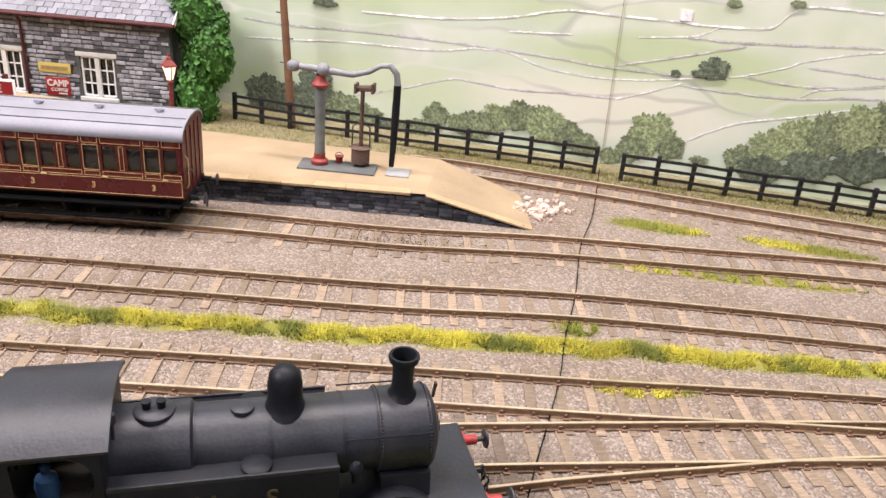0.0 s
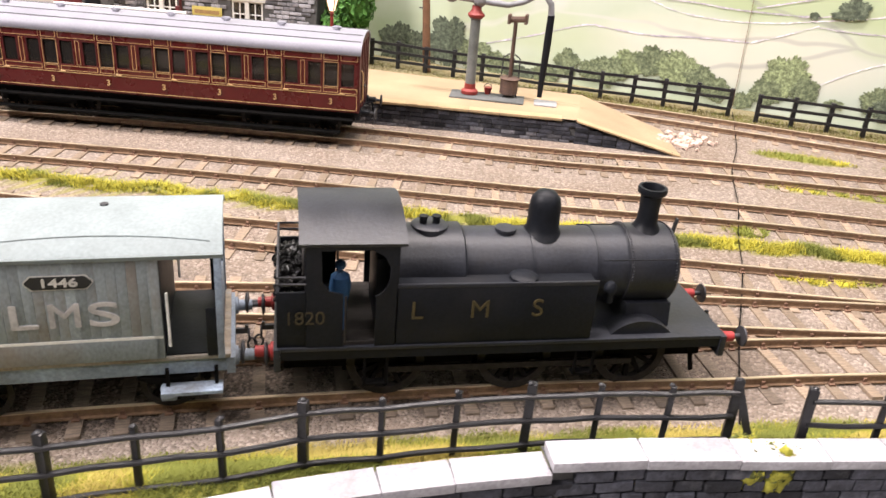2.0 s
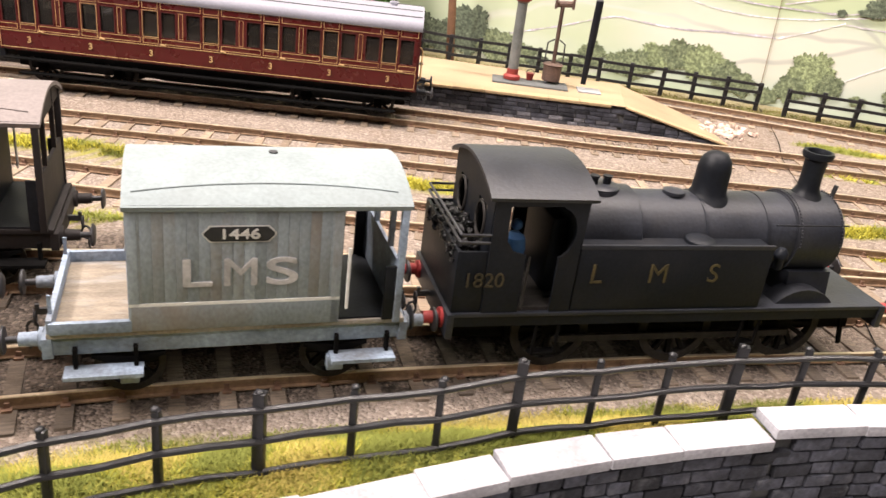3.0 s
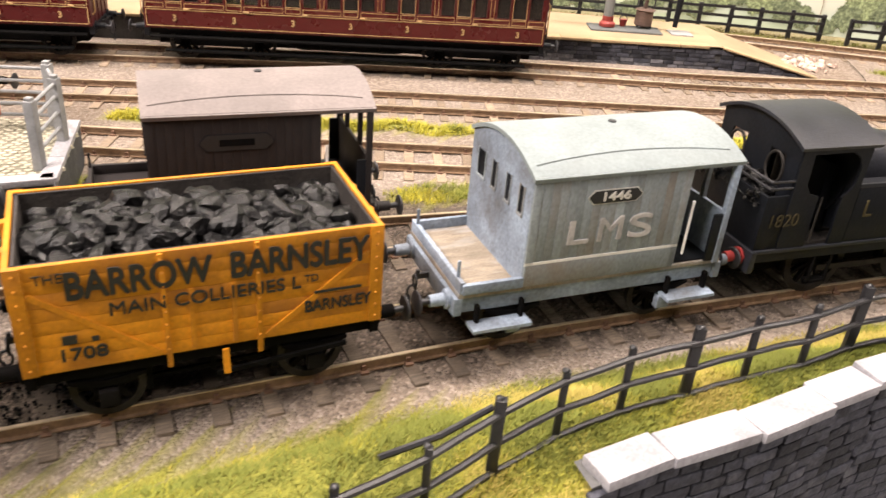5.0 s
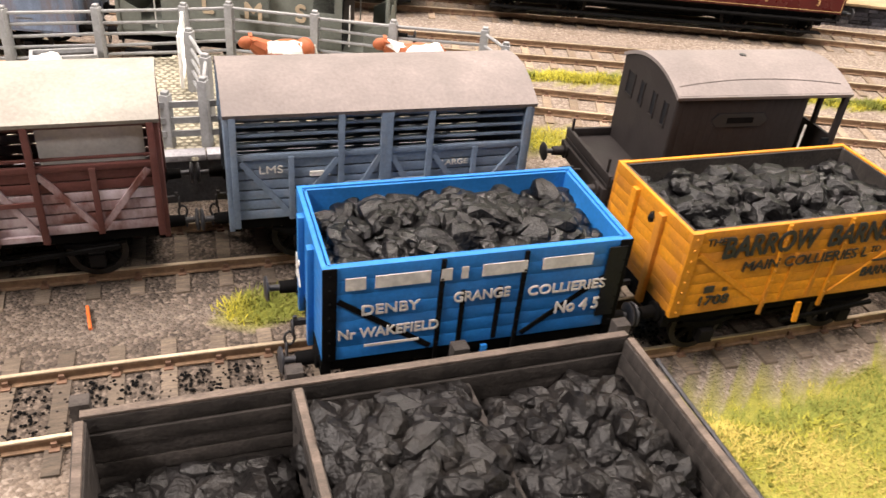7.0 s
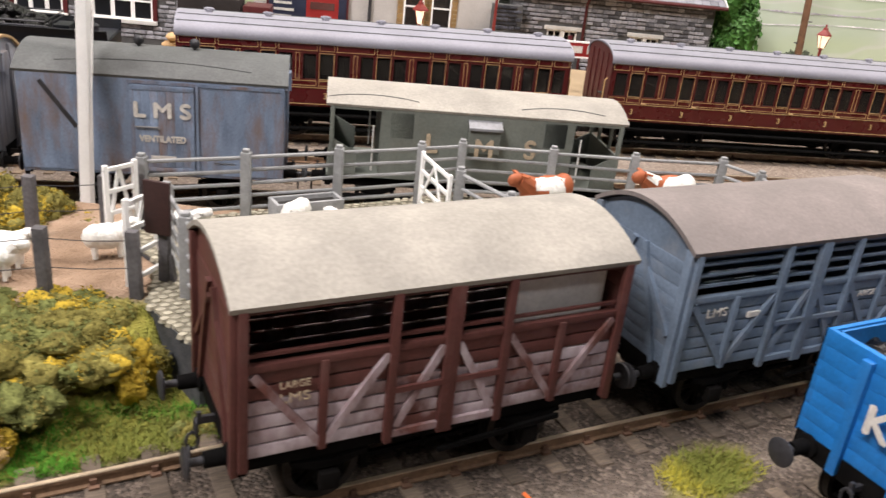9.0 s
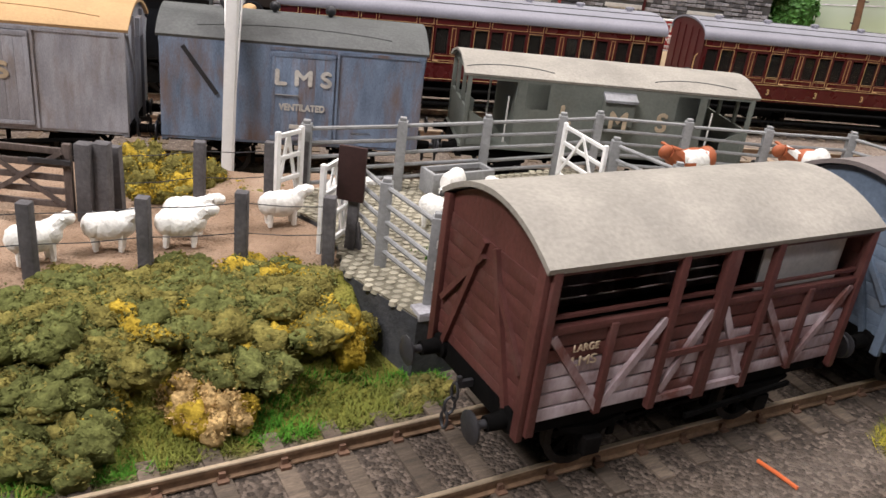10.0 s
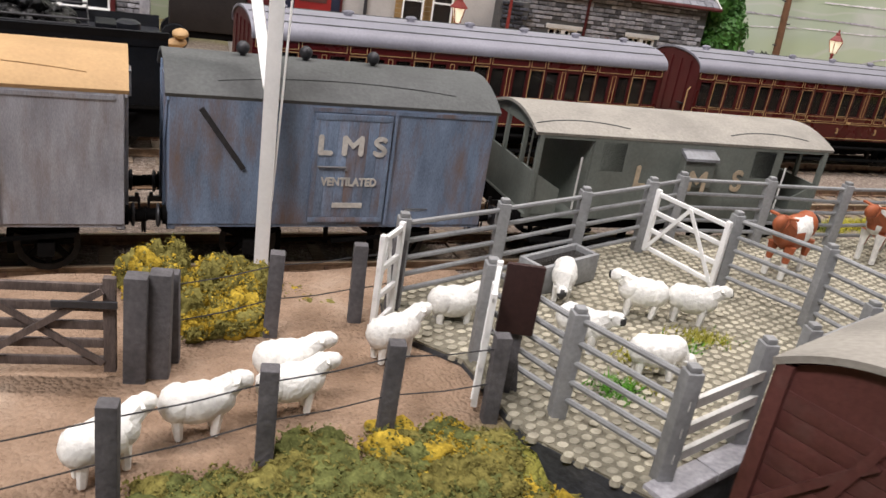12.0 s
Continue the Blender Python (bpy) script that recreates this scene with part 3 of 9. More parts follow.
def ground_material():
    m = bpy.data.materials.new("ballasted_ground")
    m.use_nodes = True
    n, l = m.node_tree.nodes, m.node_tree.links
    b = n["Principled BSDF"]
    b.inputs["Roughness"].default_value, b.inputs["Specular IOR Level"].default_value = 0.92, 0.2
    tc = n.new("ShaderNodeTexCoord")

    def tex(kind, scale, **kw):
        t = n.new(kind)
        t.inputs["Scale"].default_value = scale
        for k, v in kw.items():
            t.inputs[k].default_value = v
        l.new(tc.outputs["Object"], t.inputs["Vector"])
        return t

    def ramp(src, *stops):
        r = n.new("ShaderNodeValToRGB")
        e = r.color_ramp.elements
        while len(e) < len(stops):
            e.new(0.5)
        for el, (p, c) in zip(e, stops):
            el.position, el.color = p, (*c, 1)
        l.new(src, r.inputs[0])
        return r.outputs[0]

    def mix(f, a, c, mode="MIX"):
        x = n.new("ShaderNodeMix")
        x.data_type, x.blend_type = "RGBA", mode
        for s, v in (("Factor", f), ("A", a), ("B", c)):
            if isinstance(v, (int, float)):
                x.inputs[s].default_value = v
            elif isinstance(v, tuple):
                x.inputs[s].default_value = (*v, 1)
            else:
                l.new(v, x.inputs[s])
        return x.outputs["Result"]

    cells = tex("ShaderNodeTexVoronoi", 760)
    sep = n.new("ShaderNodeSeparateColor")
    l.new(cells.outputs["Color"], sep.inputs[0])
    stone = ramp(sep.outputs[0], (0.0, (0.065, 0.052, 0.045)), (0.3, (0.165, 0.13, 0.105)), (0.7, (0.275, 0.222, 0.182)), (1.0, (0.5, 0.43, 0.37)))
    broad = tex("ShaderNodeTexNoise", 14, Detail=6)
    stone = mix(0.55, stone, ramp(broad.outputs["Fac"], (0.3, (0.195, 0.145, 0.107)), (0.5, (0.235, 0.19, 0.155)), (0.7, (0.29, 0.245, 0.21))))
    turf = ramp(tex("ShaderNodeTexNoise", 60, Detail=6).outputs["Fac"], (0.3, (0.15, 0.155, 0.034)), (0.5, (0.225, 0.22, 0.042)), (0.7, (0.3, 0.265, 0.06)))
    earth = ramp(tex("ShaderNodeTexNoise", 45, Detail=8).outputs["Fac"], (0.3, (0.22, 0.145, 0.095)), (0.55, (0.33, 0.23, 0.16)), (0.75, (0.42, 0.32, 0.24)))
    at = n.new("ShaderNodeAttribute")
    at.attribute_name = "cover"
    cov = n.new("ShaderNodeSeparateColor")
    l.new(at.outputs["Color"], cov.inputs[0])
    # ash tones, darkened further to carry the shadow beside the wagons
    ash = ramp(sep.outputs[1], (0.0, (0.026, 0.021, 0.018)), (0.6, (0.08, 0.062, 0.05)), (1.0, (0.18, 0.142, 0.115)))
    ash_and_shade = n.new("ShaderNodeMath")
    ash_and_shade.operation = "MULTIPLY"
    ash_and_shade.inputs[1].default_value = 0.88
    l.new(cov.outputs[2], ash_and_shade.inputs[0])
    col = mix(cov.outputs[0], mix(cov.outputs[1], mix(ash_and_shade.outputs[0], stone, ash), earth), turf)
    l.new(col, b.inputs["Base Color"])
    bp = n.new("ShaderNodeBump")
    bp.inputs["Strength"].default_value, bp.inputs["Distance"].default_value = 0.9, 0.0012
    l.new(cells.outputs["Distance"], bp.inputs["Height"])
    bp.invert = True
    l.new(bp.outputs[0], b.inputs["Normal"])
    return m


me.materials.append(ground_material())
tagged(new("ground", me), "pinkish-grey ballast with grass and earth patches", "ground", kind="structure")

# lower ground in front of the retaining wall
g = geo().box(-14, 44, -10, 34, -3.3, -3.2)
tagged(new("road", mesh_from("road", g, road_mat)), "plain grey lower road surface", "road", kind="structure")


# ---- track ----
def rail_mesh(line, off, name):
    v, f, mi = [], [], []
    prof = [(-0.07, 0.05), (-0.07, 0.075), (-0.02, 0.09), (-0.02, 0.17), (-0.038, 0.185), (-0.038, 0.235), (-0.03, 0.25), (0.03, 0.25), (0.038, 0.235), (0.038, 0.185), (0.02, 0.17), (0.02, 0.09), (0.07, 0.075), (0.07, 0.05)]
    n = len(prof)
    pts = line[::2]
    for p, d in pts:
        s = Vector((-d.y, d.x, 0))
        for a, z in prof:
            q = p + s * (off + a)
            v.append((q.x * K, q.y * K, z * K))
    for i in range(len(pts) - 1):
        for k in range(n):
            a, b = i * n + k, i * n + (k + 1) % n
            f.append((a, a + n, b + n, b))
            mi.append(1 if 5 <= k <= 7 else 0)
    me = bpy.data.meshes.new(name)
    me.from_pydata(v, [], f)
    me.materials.append(rail_rust)
    me.materials.append(rail_head)
    me.polygons.foreach_set("material_index", mi)
    me.update()
    return me


def sleeper_meshes(mat):
    out = []
    for k in range(4):
        g, r = geo(), random.Random(k)
        g.box(-0.125, 0.125, -1.3 + r.uniform(-0.05, 0.05), 1.3 + r.uniform(-0.05, 0.05), -0.1, 0.05)
        out.append(mesh_from("sleeper", g, mat, bevel=0.018))
    return out


SLEEPERS = sleeper_meshes(sleeper_mat)
# sleepers in that zone: ash stain plus wagon shade in one darker colour
shaded_oily_sleeper = material("ash_and_shade_sleeper", (0.13, 0.1, 0.075), 0.85, var=0.3, scale=160, bump=0.5, fine=900, stain=(0.06, 0.05, 0.042), amount=0.45, stretch=(1, 6, 1), each=0.4)
SHADED_OILY = sleeper_meshes(shaded_oily_sleeper)


def railway_track(key, label, lift=0.0):
    line = LINE[key]
    top = thing("railway_track", 0, 0, lift, 0, label, "railway track", "tracks across the layout", kind="structure")
    for off in (-0.7, 0.7):
        part("rail", rail_mesh(line, off, "rail"), None, top)
    chairs, r = geo(), random.Random(len(key))
    s = 0.3
    while s < (len(line) - 2) * 0.25:
        p, a = on_line(line, s)
        if -36 < p.x < 31:
            stock = SHADED_OILY if ash_shade_amount(p.x, p.y) > 0.35 else SLEEPERS
            part("sleeper", r.choice(stock), None, top, at=place(p.x, p.y, r.uniform(0.0, 0.022), 0, 0, a + r.uniform(-1.5, 1.5)))
            m = Matrix.Translation(p) @ Matrix.Rotation(radians(a), 4, "Z")
            for off in (-0.7, 0.7):
                for sd in (-1, 1):
                    c = geo().box(-0.07, 0.07, off + sd * 0.05, off + sd * 0.15, 0.03, 0.095).box(-0.04, 0.04, off + sd * 0.035, off + sd * 0.08, 0.085, 0.175)
                    chairs.add([m @ Vector(q) for q in c.v], c.f)
        s += 0.78
    tagged(part("rail_chairs", chairs, chair_mat, top), "rusty cast chairs", kind="stuff")
    return top


railway_track("platform", "bullhead rails on weathered sleepers beside the platform")
railway_track("through", "rusty bullhead rails on weathered timber sleepers", 0.003)
railway_track("loop", "rusty bullhead rails on weathered timber sleepers", 0.006)
railway_track("dock", "siding of bullhead rails curving past the cattle dock", 0.009)
railway_track("front", "curved bullhead track beside the grassy bank", 0.012)
railway_track("back", "pale bullhead siding beside the black fence", 0.003)

# ---- platform ----
PF = curve_points([(-46, 33.8), (-30.6, 37.25), (-14.8, 40.9), (-2.0, 43.3), (1.9, 43.95), (5.73, 44.48)])
plat = thing("station_platform", 0, 0, 0, 0, "sandy platform with pale edging, stone face and end ramp", "platform", kind="structure")
g = geo()
front = [p for p, _ in PF[::4]] + [Vector((5.73, 44.48, 0))]
back = [Vector((p.x - 0.4, p.y + 6.5 if p.x < -19 else (49.7 if p.x < -8 else 48.0 + (p.x + 4) * 0.04), 0)) for p in front]
back[-1] = Vector((5.6, 48.4, 0))
n = len(front)
vs = [(p.x, p.y, 0.95) for p in front] + [(p.x, p.y, 0.95) for p in back] + [(p.x, p.y, -0.1) for p in front] + [(p.x, p.y, -0.1) for p in back]
fs = [(i, i + 1, n + i + 1, n + i) for i in range(n - 1)] + [(n + i, n + i + 1, 3 * n + i + 1, 3 * n + i) for i in range(n - 1)]
g.add(vs, fs)
re, be = Vector((9.77, 44.85, 0)), Vector((9.0, 48.0, 0))
g.add([(5.73, 44.48, 0.95), (re.x, re.y, 0.02), (be.x, be.y, 0.06), (5.6, 48.4, 0.95), (5.6, 48.4, -0.1), (be.x, be.y, -0.1)], [(0, 1, 2, 3), (3, 2, 5, 4)])
part("platform_surface", g, platform_mat, plat, "sandy compacted surface")
g = geo()
for i in range(n - 1):
    a, b = front[i], front[i + 1]
    g.add([(a.x, a.y + 0.1, -0.1), (b.x, b.y + 0.1, -0.1), (b.x, b.y + 0.1, 0.86), (a.x, a.y + 0.1, 0.86)], [(0, 1, 2, 3)])
g.add([(5.73, 44.58, -0.1), (9.7, 44.95, -0.1), (9.7, 44.95, 0.0), (5.73, 44.58, 0.86)], [(0, 1, 2, 3)])
part("wall_backing", g, mortar_mat, plat)
r = random.Random(5)
edge_line = curve_points([(-18, 40.16), (-14.8, 40.9), (-2.0, 43.3), (1.9, 43.95), (5.73, 44.48)])
slab = [mesh_from("edging_slab", geo().box(-0.58, 0.58, -0.06, 0.42, 0.865, 0.965), edge_mat, bevel=0.006) for _ in range(2)]
s = 0.6
while s < 23.6:
    p, a = on_line(edge_line, s)
    part("edging_slab", slab[int(s) % 2], None, plat, at=place(p.x, p.y, r.uniform(-0.006, 0.006), 0, 0, a))
    s += 1.18
g = geo().bar((5.76, 44.55, 0.93), (9.72, 44.92, 0.02), 0.38, 0.07)
part("ramp_edging", g, edge_mat, plat, bevel=0.015)
stone_face = [mesh_from("stone", geo().box(-w, w, -0.06, 0.05, -0.075, 0.075), soot_mat, bevel=0.02) for w in (0.19, 0.25, 0.32)]
limed_stone = material("lime_weathered_stone", (0.13, 0.13, 0.145), 0.9, var=0.4, scale=150, bump=0.9, fine=600, stain=(0.05, 0.05, 0.06), amount=0.4, each=0.5)
limed_face = [mesh_from("stone", geo().box(-w, w, -0.06, 0.05, -0.075, 0.075), limed_stone, bevel=0.02) for w in (0.19, 0.25, 0.32)]
for row in range(5):
    s = 12.0 + r.uniform(0, 0.3)
    while s < 23.9:
        k = r.randrange(3)
        w = (0.19, 0.25, 0.32)[k]
        p, a = on_line(edge_line, s + w)
        part("stone", (limed_face if row == 0 or (row == 1 and r.random() < 0.5) else stone_face)[k], None, plat, at=place(p.x, p.y + 0.08, 0.06 + row * 0.165, 0, 0, a))
        s += 2 * w + 0.03
for row in range(5):
    x = 6.0
    while x < 9.4:
        if 0.06 + row * 0.165 < 0.86 * (1 - (x - 5.73) / 4.04) - 0.05:
            part("stone", stone_face[1], None, plat, at=place(x, 44.52 + (x - 5.73) * 0.09, 0.06 + row * 0.165, 0, 0, 5.2))
        x += 0.53
# broken plaster at the foot of the ramp
g = geo()
for k in range(90):
    s = r.uniform(0.04, 0.22) * (1 if k < 60 else 0.5)
    cx, cy = 9.75 + r.gauss(0, 0.6 if k < 60 else 1.0), 46.75 + r.gauss(0, 0.38 if k < 60 else 0.5)
    rot = Euler((r.uniform(-0.3, 0.3), r.uniform(-0.3, 0.3), r.uniform(0, 6))).to_matrix()
    slab_top = [(math.cos(q) * s * r.uniform(0.6, 1.2), math.sin(q) * s * r.uniform(0.5, 1.0)) for q in [2 * math.pi * i / 6 for i in range(6)]]
    chip = [rot @ Vector((p, q, -0.05)) for p, q in slab_top] + [rot @ Vector((p * 0.8, q * 0.8, 0.05)) for p, q in slab_top]
    g.add([c + Vector((cx, cy, 0.08 + r.uniform(0, 0.05))) for c in chip], [(i, (i + 1) % 6, 6 + (i + 1) % 6, 6 + i) for i in range(6)] + [(6, 7, 8, 9, 10, 11)])
plaster_mat = material("pinkish_white_plaster", (0.5, 0.37, 0.31), 0.85, var=0.2, scale=120, bump=0.4)
single("broken_plaster", g, plaster_mat, 0, 0, 0, 0, "crumbled pale plaster at the ramp foot", "debris", kind="stuff")

# ---- printed backdrop ----
def backdrop_material():
    m = bpy.data.materials.new("printed_dales_fields")
    m.use_nodes = True
    n, l = m.node_tree.nodes, m.node_tree.links
    b = n["Principled BSDF"]
    b.inputs["Roughness"].default_value = 0.6
    tc = n.new("ShaderNodeTexCoord")

    def mapped(sx, sz, rot=0.0):
        mp = n.new("ShaderNodeMapping")
        mp.inputs["Scale"].default_value = (sx, 0.0, sz)
        mp.inputs["Rotation"].default_value = (0, rot, 0)
        l.new(tc.outputs["Object"], mp.inputs["Vector"])
        return mp.outputs[0]

    def ramp(src, *stops):
        r = n.new("ShaderNodeValToRGB")
        e = r.color_ramp.elements
        while len(e) < len(stops):
            e.new(0.5)
        for el, (p, c) in zip(e, stops):
            el.position, el.color = p, (*c, 1)
        l.new(src, r.inputs[0])
        return r.outputs[0]

    def mix(f, a, c):
        x = n.new("ShaderNodeMix")
        x.data_type = "RGBA"
        for s, v in (("Factor", f), ("A", a), ("B", c)):
            if isinstance(v, (int, float)):
                x.inputs[s].default_value = v
            elif isinstance(v, tuple):
                x.inputs[s].default_value = (*v, 1)
            else:
                l.new(v, x.inputs[s])
        return x.outputs["Result"]

    vor = n.new("ShaderNodeTexVoronoi")
    vor.inputs["Scale"].default_value = 1.0
    warp = n.new("ShaderNodeTexNoise")
    warp.inputs["Scale"].default_value = 9
    l.new(tc.outputs["Object"], warp.inputs["Vector"])
    add = n.new("ShaderNodeVectorMath")
    add.operation = "MULTIPLY_ADD"
    l.new(warp.outputs["Color"], add.inputs[0])
    add.inputs[1].default_value = (0.5, 0.0, 0.5)
    l.new(mapped(2.6, 13.0, 0.1), add.inputs[2])
    l.new(add.outputs[0], vor.inputs["Vector"])
    sep = n.new("ShaderNodeSeparateColor")
    l.new(vor.outputs["Color"], sep.inputs[0])
    field = ramp(sep.outputs[0], (0.0, (0.33, 0.45, 0.22)), (0.35, (0.46, 0.57, 0.33)), (0.65, (0.64, 0.71, 0.5)), (1.0, (0.8, 0.82, 0.76)))
    soft = n.new("ShaderNodeTexNoise")
    soft.inputs["Scale"].default_value, soft.inputs["Detail"].default_value = 16, 6
    l.new(tc.outputs["Object"], soft.inputs["Vector"])
    field = mix(0.35, field, ramp(soft.outputs["Fac"], (0.3, (0.38, 0.5, 0.27)), (0.6, (0.72, 0.77, 0.62))))
    edge = n.new("ShaderNodeTexVoronoi")
    edge.feature = "DISTANCE_TO_EDGE"
    edge.inputs["Scale"].default_value = 1.0
    l.new(add.outputs[0], edge.inputs["Vector"])
    wl = n.new("ShaderNodeMapRange")
    wl.inputs["From Min"].default_value, wl.inputs["From Max"].default_value = 0.008, 0.025
    wl.inputs["To Min"].default_value, wl.inputs["To Max"].default_value = 0.4, 0.0
    l.new(edge.outputs["Distance"], wl.inputs["Value"])
    rnd = n.new("ShaderNodeTexNoise")
    rnd.inputs["Scale"].default_value = 5
    l.new(tc.outputs["Object"], rnd.inputs["Vector"])
    walls = ramp(rnd.outputs["Fac"], (0.42, (0.36, 0.35, 0.36)), (0.52, (0.78, 0.76, 0.74)))
    haze = n.new("ShaderNodeTexNoise")
    haze.inputs["Scale"].default_value, haze.inputs["Detail"].default_value = 4.5, 4
    l.new(mapped(1.0, 2.2), haze.inputs["Vector"])
    pale = n.new("ShaderNodeMapRange")
    pale.inputs["From Min"].default_value, pale.inputs["From Max"].default_value = 0.35, 0.65
    pale.inputs["To Min"].default_value, pale.inputs["To Max"].default_value = 0.05, 0.55
    l.new(haze.outputs["Fac"], pale.inputs["Value"])
    field = mix(pale.outputs[0], field, (0.78, 0.83, 0.82))

    def region(cx, cz, rx, rz, strength):
        """A soft-edged stretch of the print, given in plan metres."""
        mp = n.new("ShaderNodeMapping")
        mp.vector_type = "TEXTURE"
        mp.inputs["Location"].default_value, mp.inputs["Scale"].default_value = (cx * K, 0, cz * K), (rx * K, 1000, rz * K)
        l.new(warped.outputs[0], mp.inputs["Vector"])
        gr = n.new("ShaderNodeTexGradient")
        gr.gradient_type = "SPHERICAL"
        l.new(mp.outputs[0], gr.inputs["Vector"])
        mr = n.new("ShaderNodeMapRange")
        mr.inputs["From Min"].default_value, mr.inputs["From Max"].default_value, mr.inputs["To Max"].default_value = 0.1, 0.5, strength
        l.new(gr.outputs["Fac"], mr.inputs["Value"])
        return mr.outputs[0]

    warped = n.new("ShaderNodeVectorMath")
    warped.operation = "MULTIPLY_ADD"
    l.new(warp.outputs["Color"], warped.inputs[0])
    warped.inputs[1].default_value = (0.06, 0.0, 0.03)
    l.new(tc.outputs["Object"], warped.inputs[2])
    # pale hay meadow low in the middle, greener pastures above it
    field = mix(region(13.5, 3.1, 8.5, 1.9, 0.75), field, (0.84, 0.82, 0.7))
    field = mix(region(15.5, 5.6, 7.5, 1.3, 0.6), field, (0.46, 0.58, 0.27))
    field = mix(region(3.0, 3.0, 6.5, 1.5, 0.55), field, (0.6, 0.68, 0.42))
    field = mix(region(20.5, 4.6, 4.5, 1.3, 0.5), field, (0.5, 0.6, 0.3))
    field = mix(region(4.0, 7.6, 12.0, 1.7, 0.5), field, (0.6, 0.69, 0.44))
    col = mix(wl.outputs[0], field, walls)
    ink = n.new("ShaderNodeVectorMath")
    ink.operation = "SCALE"
    ink.inputs["Scale"].default_value = 0.82
    l.new(col, ink.inputs[0])
    l.new(ink.outputs[0], b.inputs["Base Color"])
    return m


backdrop = thing("backdrop", 0, 0, 0, 0, "printed backdrop of pale green fields with stone walls", "backdrop", kind="structure")
g = geo()
pts = [p for p, _ in BACKDROP[::6]]
n = len(pts)
g.add([(p.x, p.y, -1) for p in pts] + [(p.x, p.y, 24) for p in pts] + [(p.x, p.y + 0.4, -1) for p in pts] + [(p.x, p.y + 0.4, 24) for p in pts],
      [(i, i + 1, n + i + 1, n + i) for i in range(n - 1)] + [(2 * n + i + 1, 2 * n + i, 3 * n + i, 3 * n + i + 1) for i in range(n - 1)] + [(n + i, n + i + 1, 3 * n + i + 1, 3 * n + i) for i in range(n - 1)])
part("backdrop_board", g, backdrop_material(), backdrop)
tree_print = [material("printed_trees_" + nm, c, 0.6, var=0.62, scale=330, bump=0, fine=1100, stain=st, amount=0.62, spec=0.3) for nm, c, st in (("dark", (0.12, 0.145, 0.1), (0.055, 0.07, 0.053)), ("mid", (0.19, 0.225, 0.13), (0.08, 0.1, 0.063)), ("pale", (0.27, 0.32, 0.17), (0.12, 0.145, 0.08)))]


def printed_tree(x, z, w, h, tone, k):
    """A tree in the print: a ragged flat patch laid on the board."""
    r = random.Random(k)
    outline = []
    for i in range(150):
        a = 2 * math.pi * i / 150
        rad = 1 + 0.1 * math.sin(5 * a + k) + 0.06 * math.sin(11 * a + 2 * k) + 0.05 * math.sin(27 * a + 3 * k) + r.uniform(-0.1, 0.07)
        dz = math.sin(a) * h * rad
        outline.append((math.cos(a) * w * rad, dz))
    y = between(BACKDROP, x)
    y2 = between(BACKDROP, x + 1)
    g = geo().prism(outline, -0.03, 0.0, "y")
    part("printed_tree", g, tree_print[tone], backdrop, at=place(x, y - 0.02 - 0.012 * (k % 5), z, 0, 0, math.degrees(math.atan2(y2 - y, 1))))


k = 0
TREES = [(-4.2, 0.88, 1.1, 0.95, 0), (-2.9, 0.79, 1.0, 0.84, 0), (-1.6, 1.27, 1.0, 1.2, 0), (-0.2, 0.77, 0.9, 0.77, 1), (1.0, 0.55, 0.8, 0.55, 1), (4.4, 1.06, 0.6, 0.64, 1), (3.5, 0.36, 0.7, 0.44, 1), (5.6, 0.9, 0.6, 0.48, 1), (6.4, 0.97, 0.8, 0.69, 1), (7.3, 1.43, 0.8, 0.63, 2), (8.4, 1.69, 0.9, 0.67, 1), (9.5, 1.5, 0.9, 0.78, 2), (10.6, 1.14, 0.7, 0.62, 1), (11.4, 0.82, 0.6, 0.52, 1), (14.2, 1.8, 1.0, 0.9, 2), (13.5, 0.98, 0.7, 0.61, 1), (15.1, 1.29, 0.6, 0.55, 1), (16.2, 4.94, 0.6, 0.46, 0), (15.7, 4.65, 0.4, 0.16, 0), (14.7, 4.51, 0.2, 0.16, 0), (-1.2, 5.57, 0.6, 0.17, 0), (16.4, 7.61, 0.3, 0.15, 1), (18.8, 7.87, 0.3, 0.14, 1), (16.4, 0.9, 0.4, 0.2, 1), (18.1, 1.26, 0.7, 0.6, 1), (19.1, 1.9, 0.8, 0.82, 2), (20.1, 2.42, 0.9, 0.95, 2), (21.3, 2.84, 0.8, 0.99, 1), (22.4, 3.26, 0.8, 1.02, 2), (23.3, 3.49, 0.9, 1.0, 1), (24.3, 3.88, 1.0, 1.12, 1), (19.0, 0.95, 1.0, 0.59, 0), (20.9, 1.42, 1.0, 0.68, 0), (22.8, 1.75, 1.1, 0.76, 0), (24.5, 2.08, 1.0, 0.8, 0), (12.6, 0.48, 0.5, 0.36, 1), (2.2, 0.25, 0.8, 0.33, 0)]
for x, z, w, h, tone in TREES:
    k += 1
    printed_tree(x, z, w, h, tone, k)
# field walls of the print: thin wavering strips from (x, z) to (x, z)
wall_print = [material("printed_wall_" + nm, c, 0.6, var=0.3, scale=60, bump=0, fine=240, stain=st, amount=0.4, spec=0.3) for nm, c, st in (("pale", (0.78, 0.75, 0.77), (0.62, 0.58, 0.63)), ("grey", (0.52, 0.48, 0.54), (0.66, 0.65, 0.6)))]


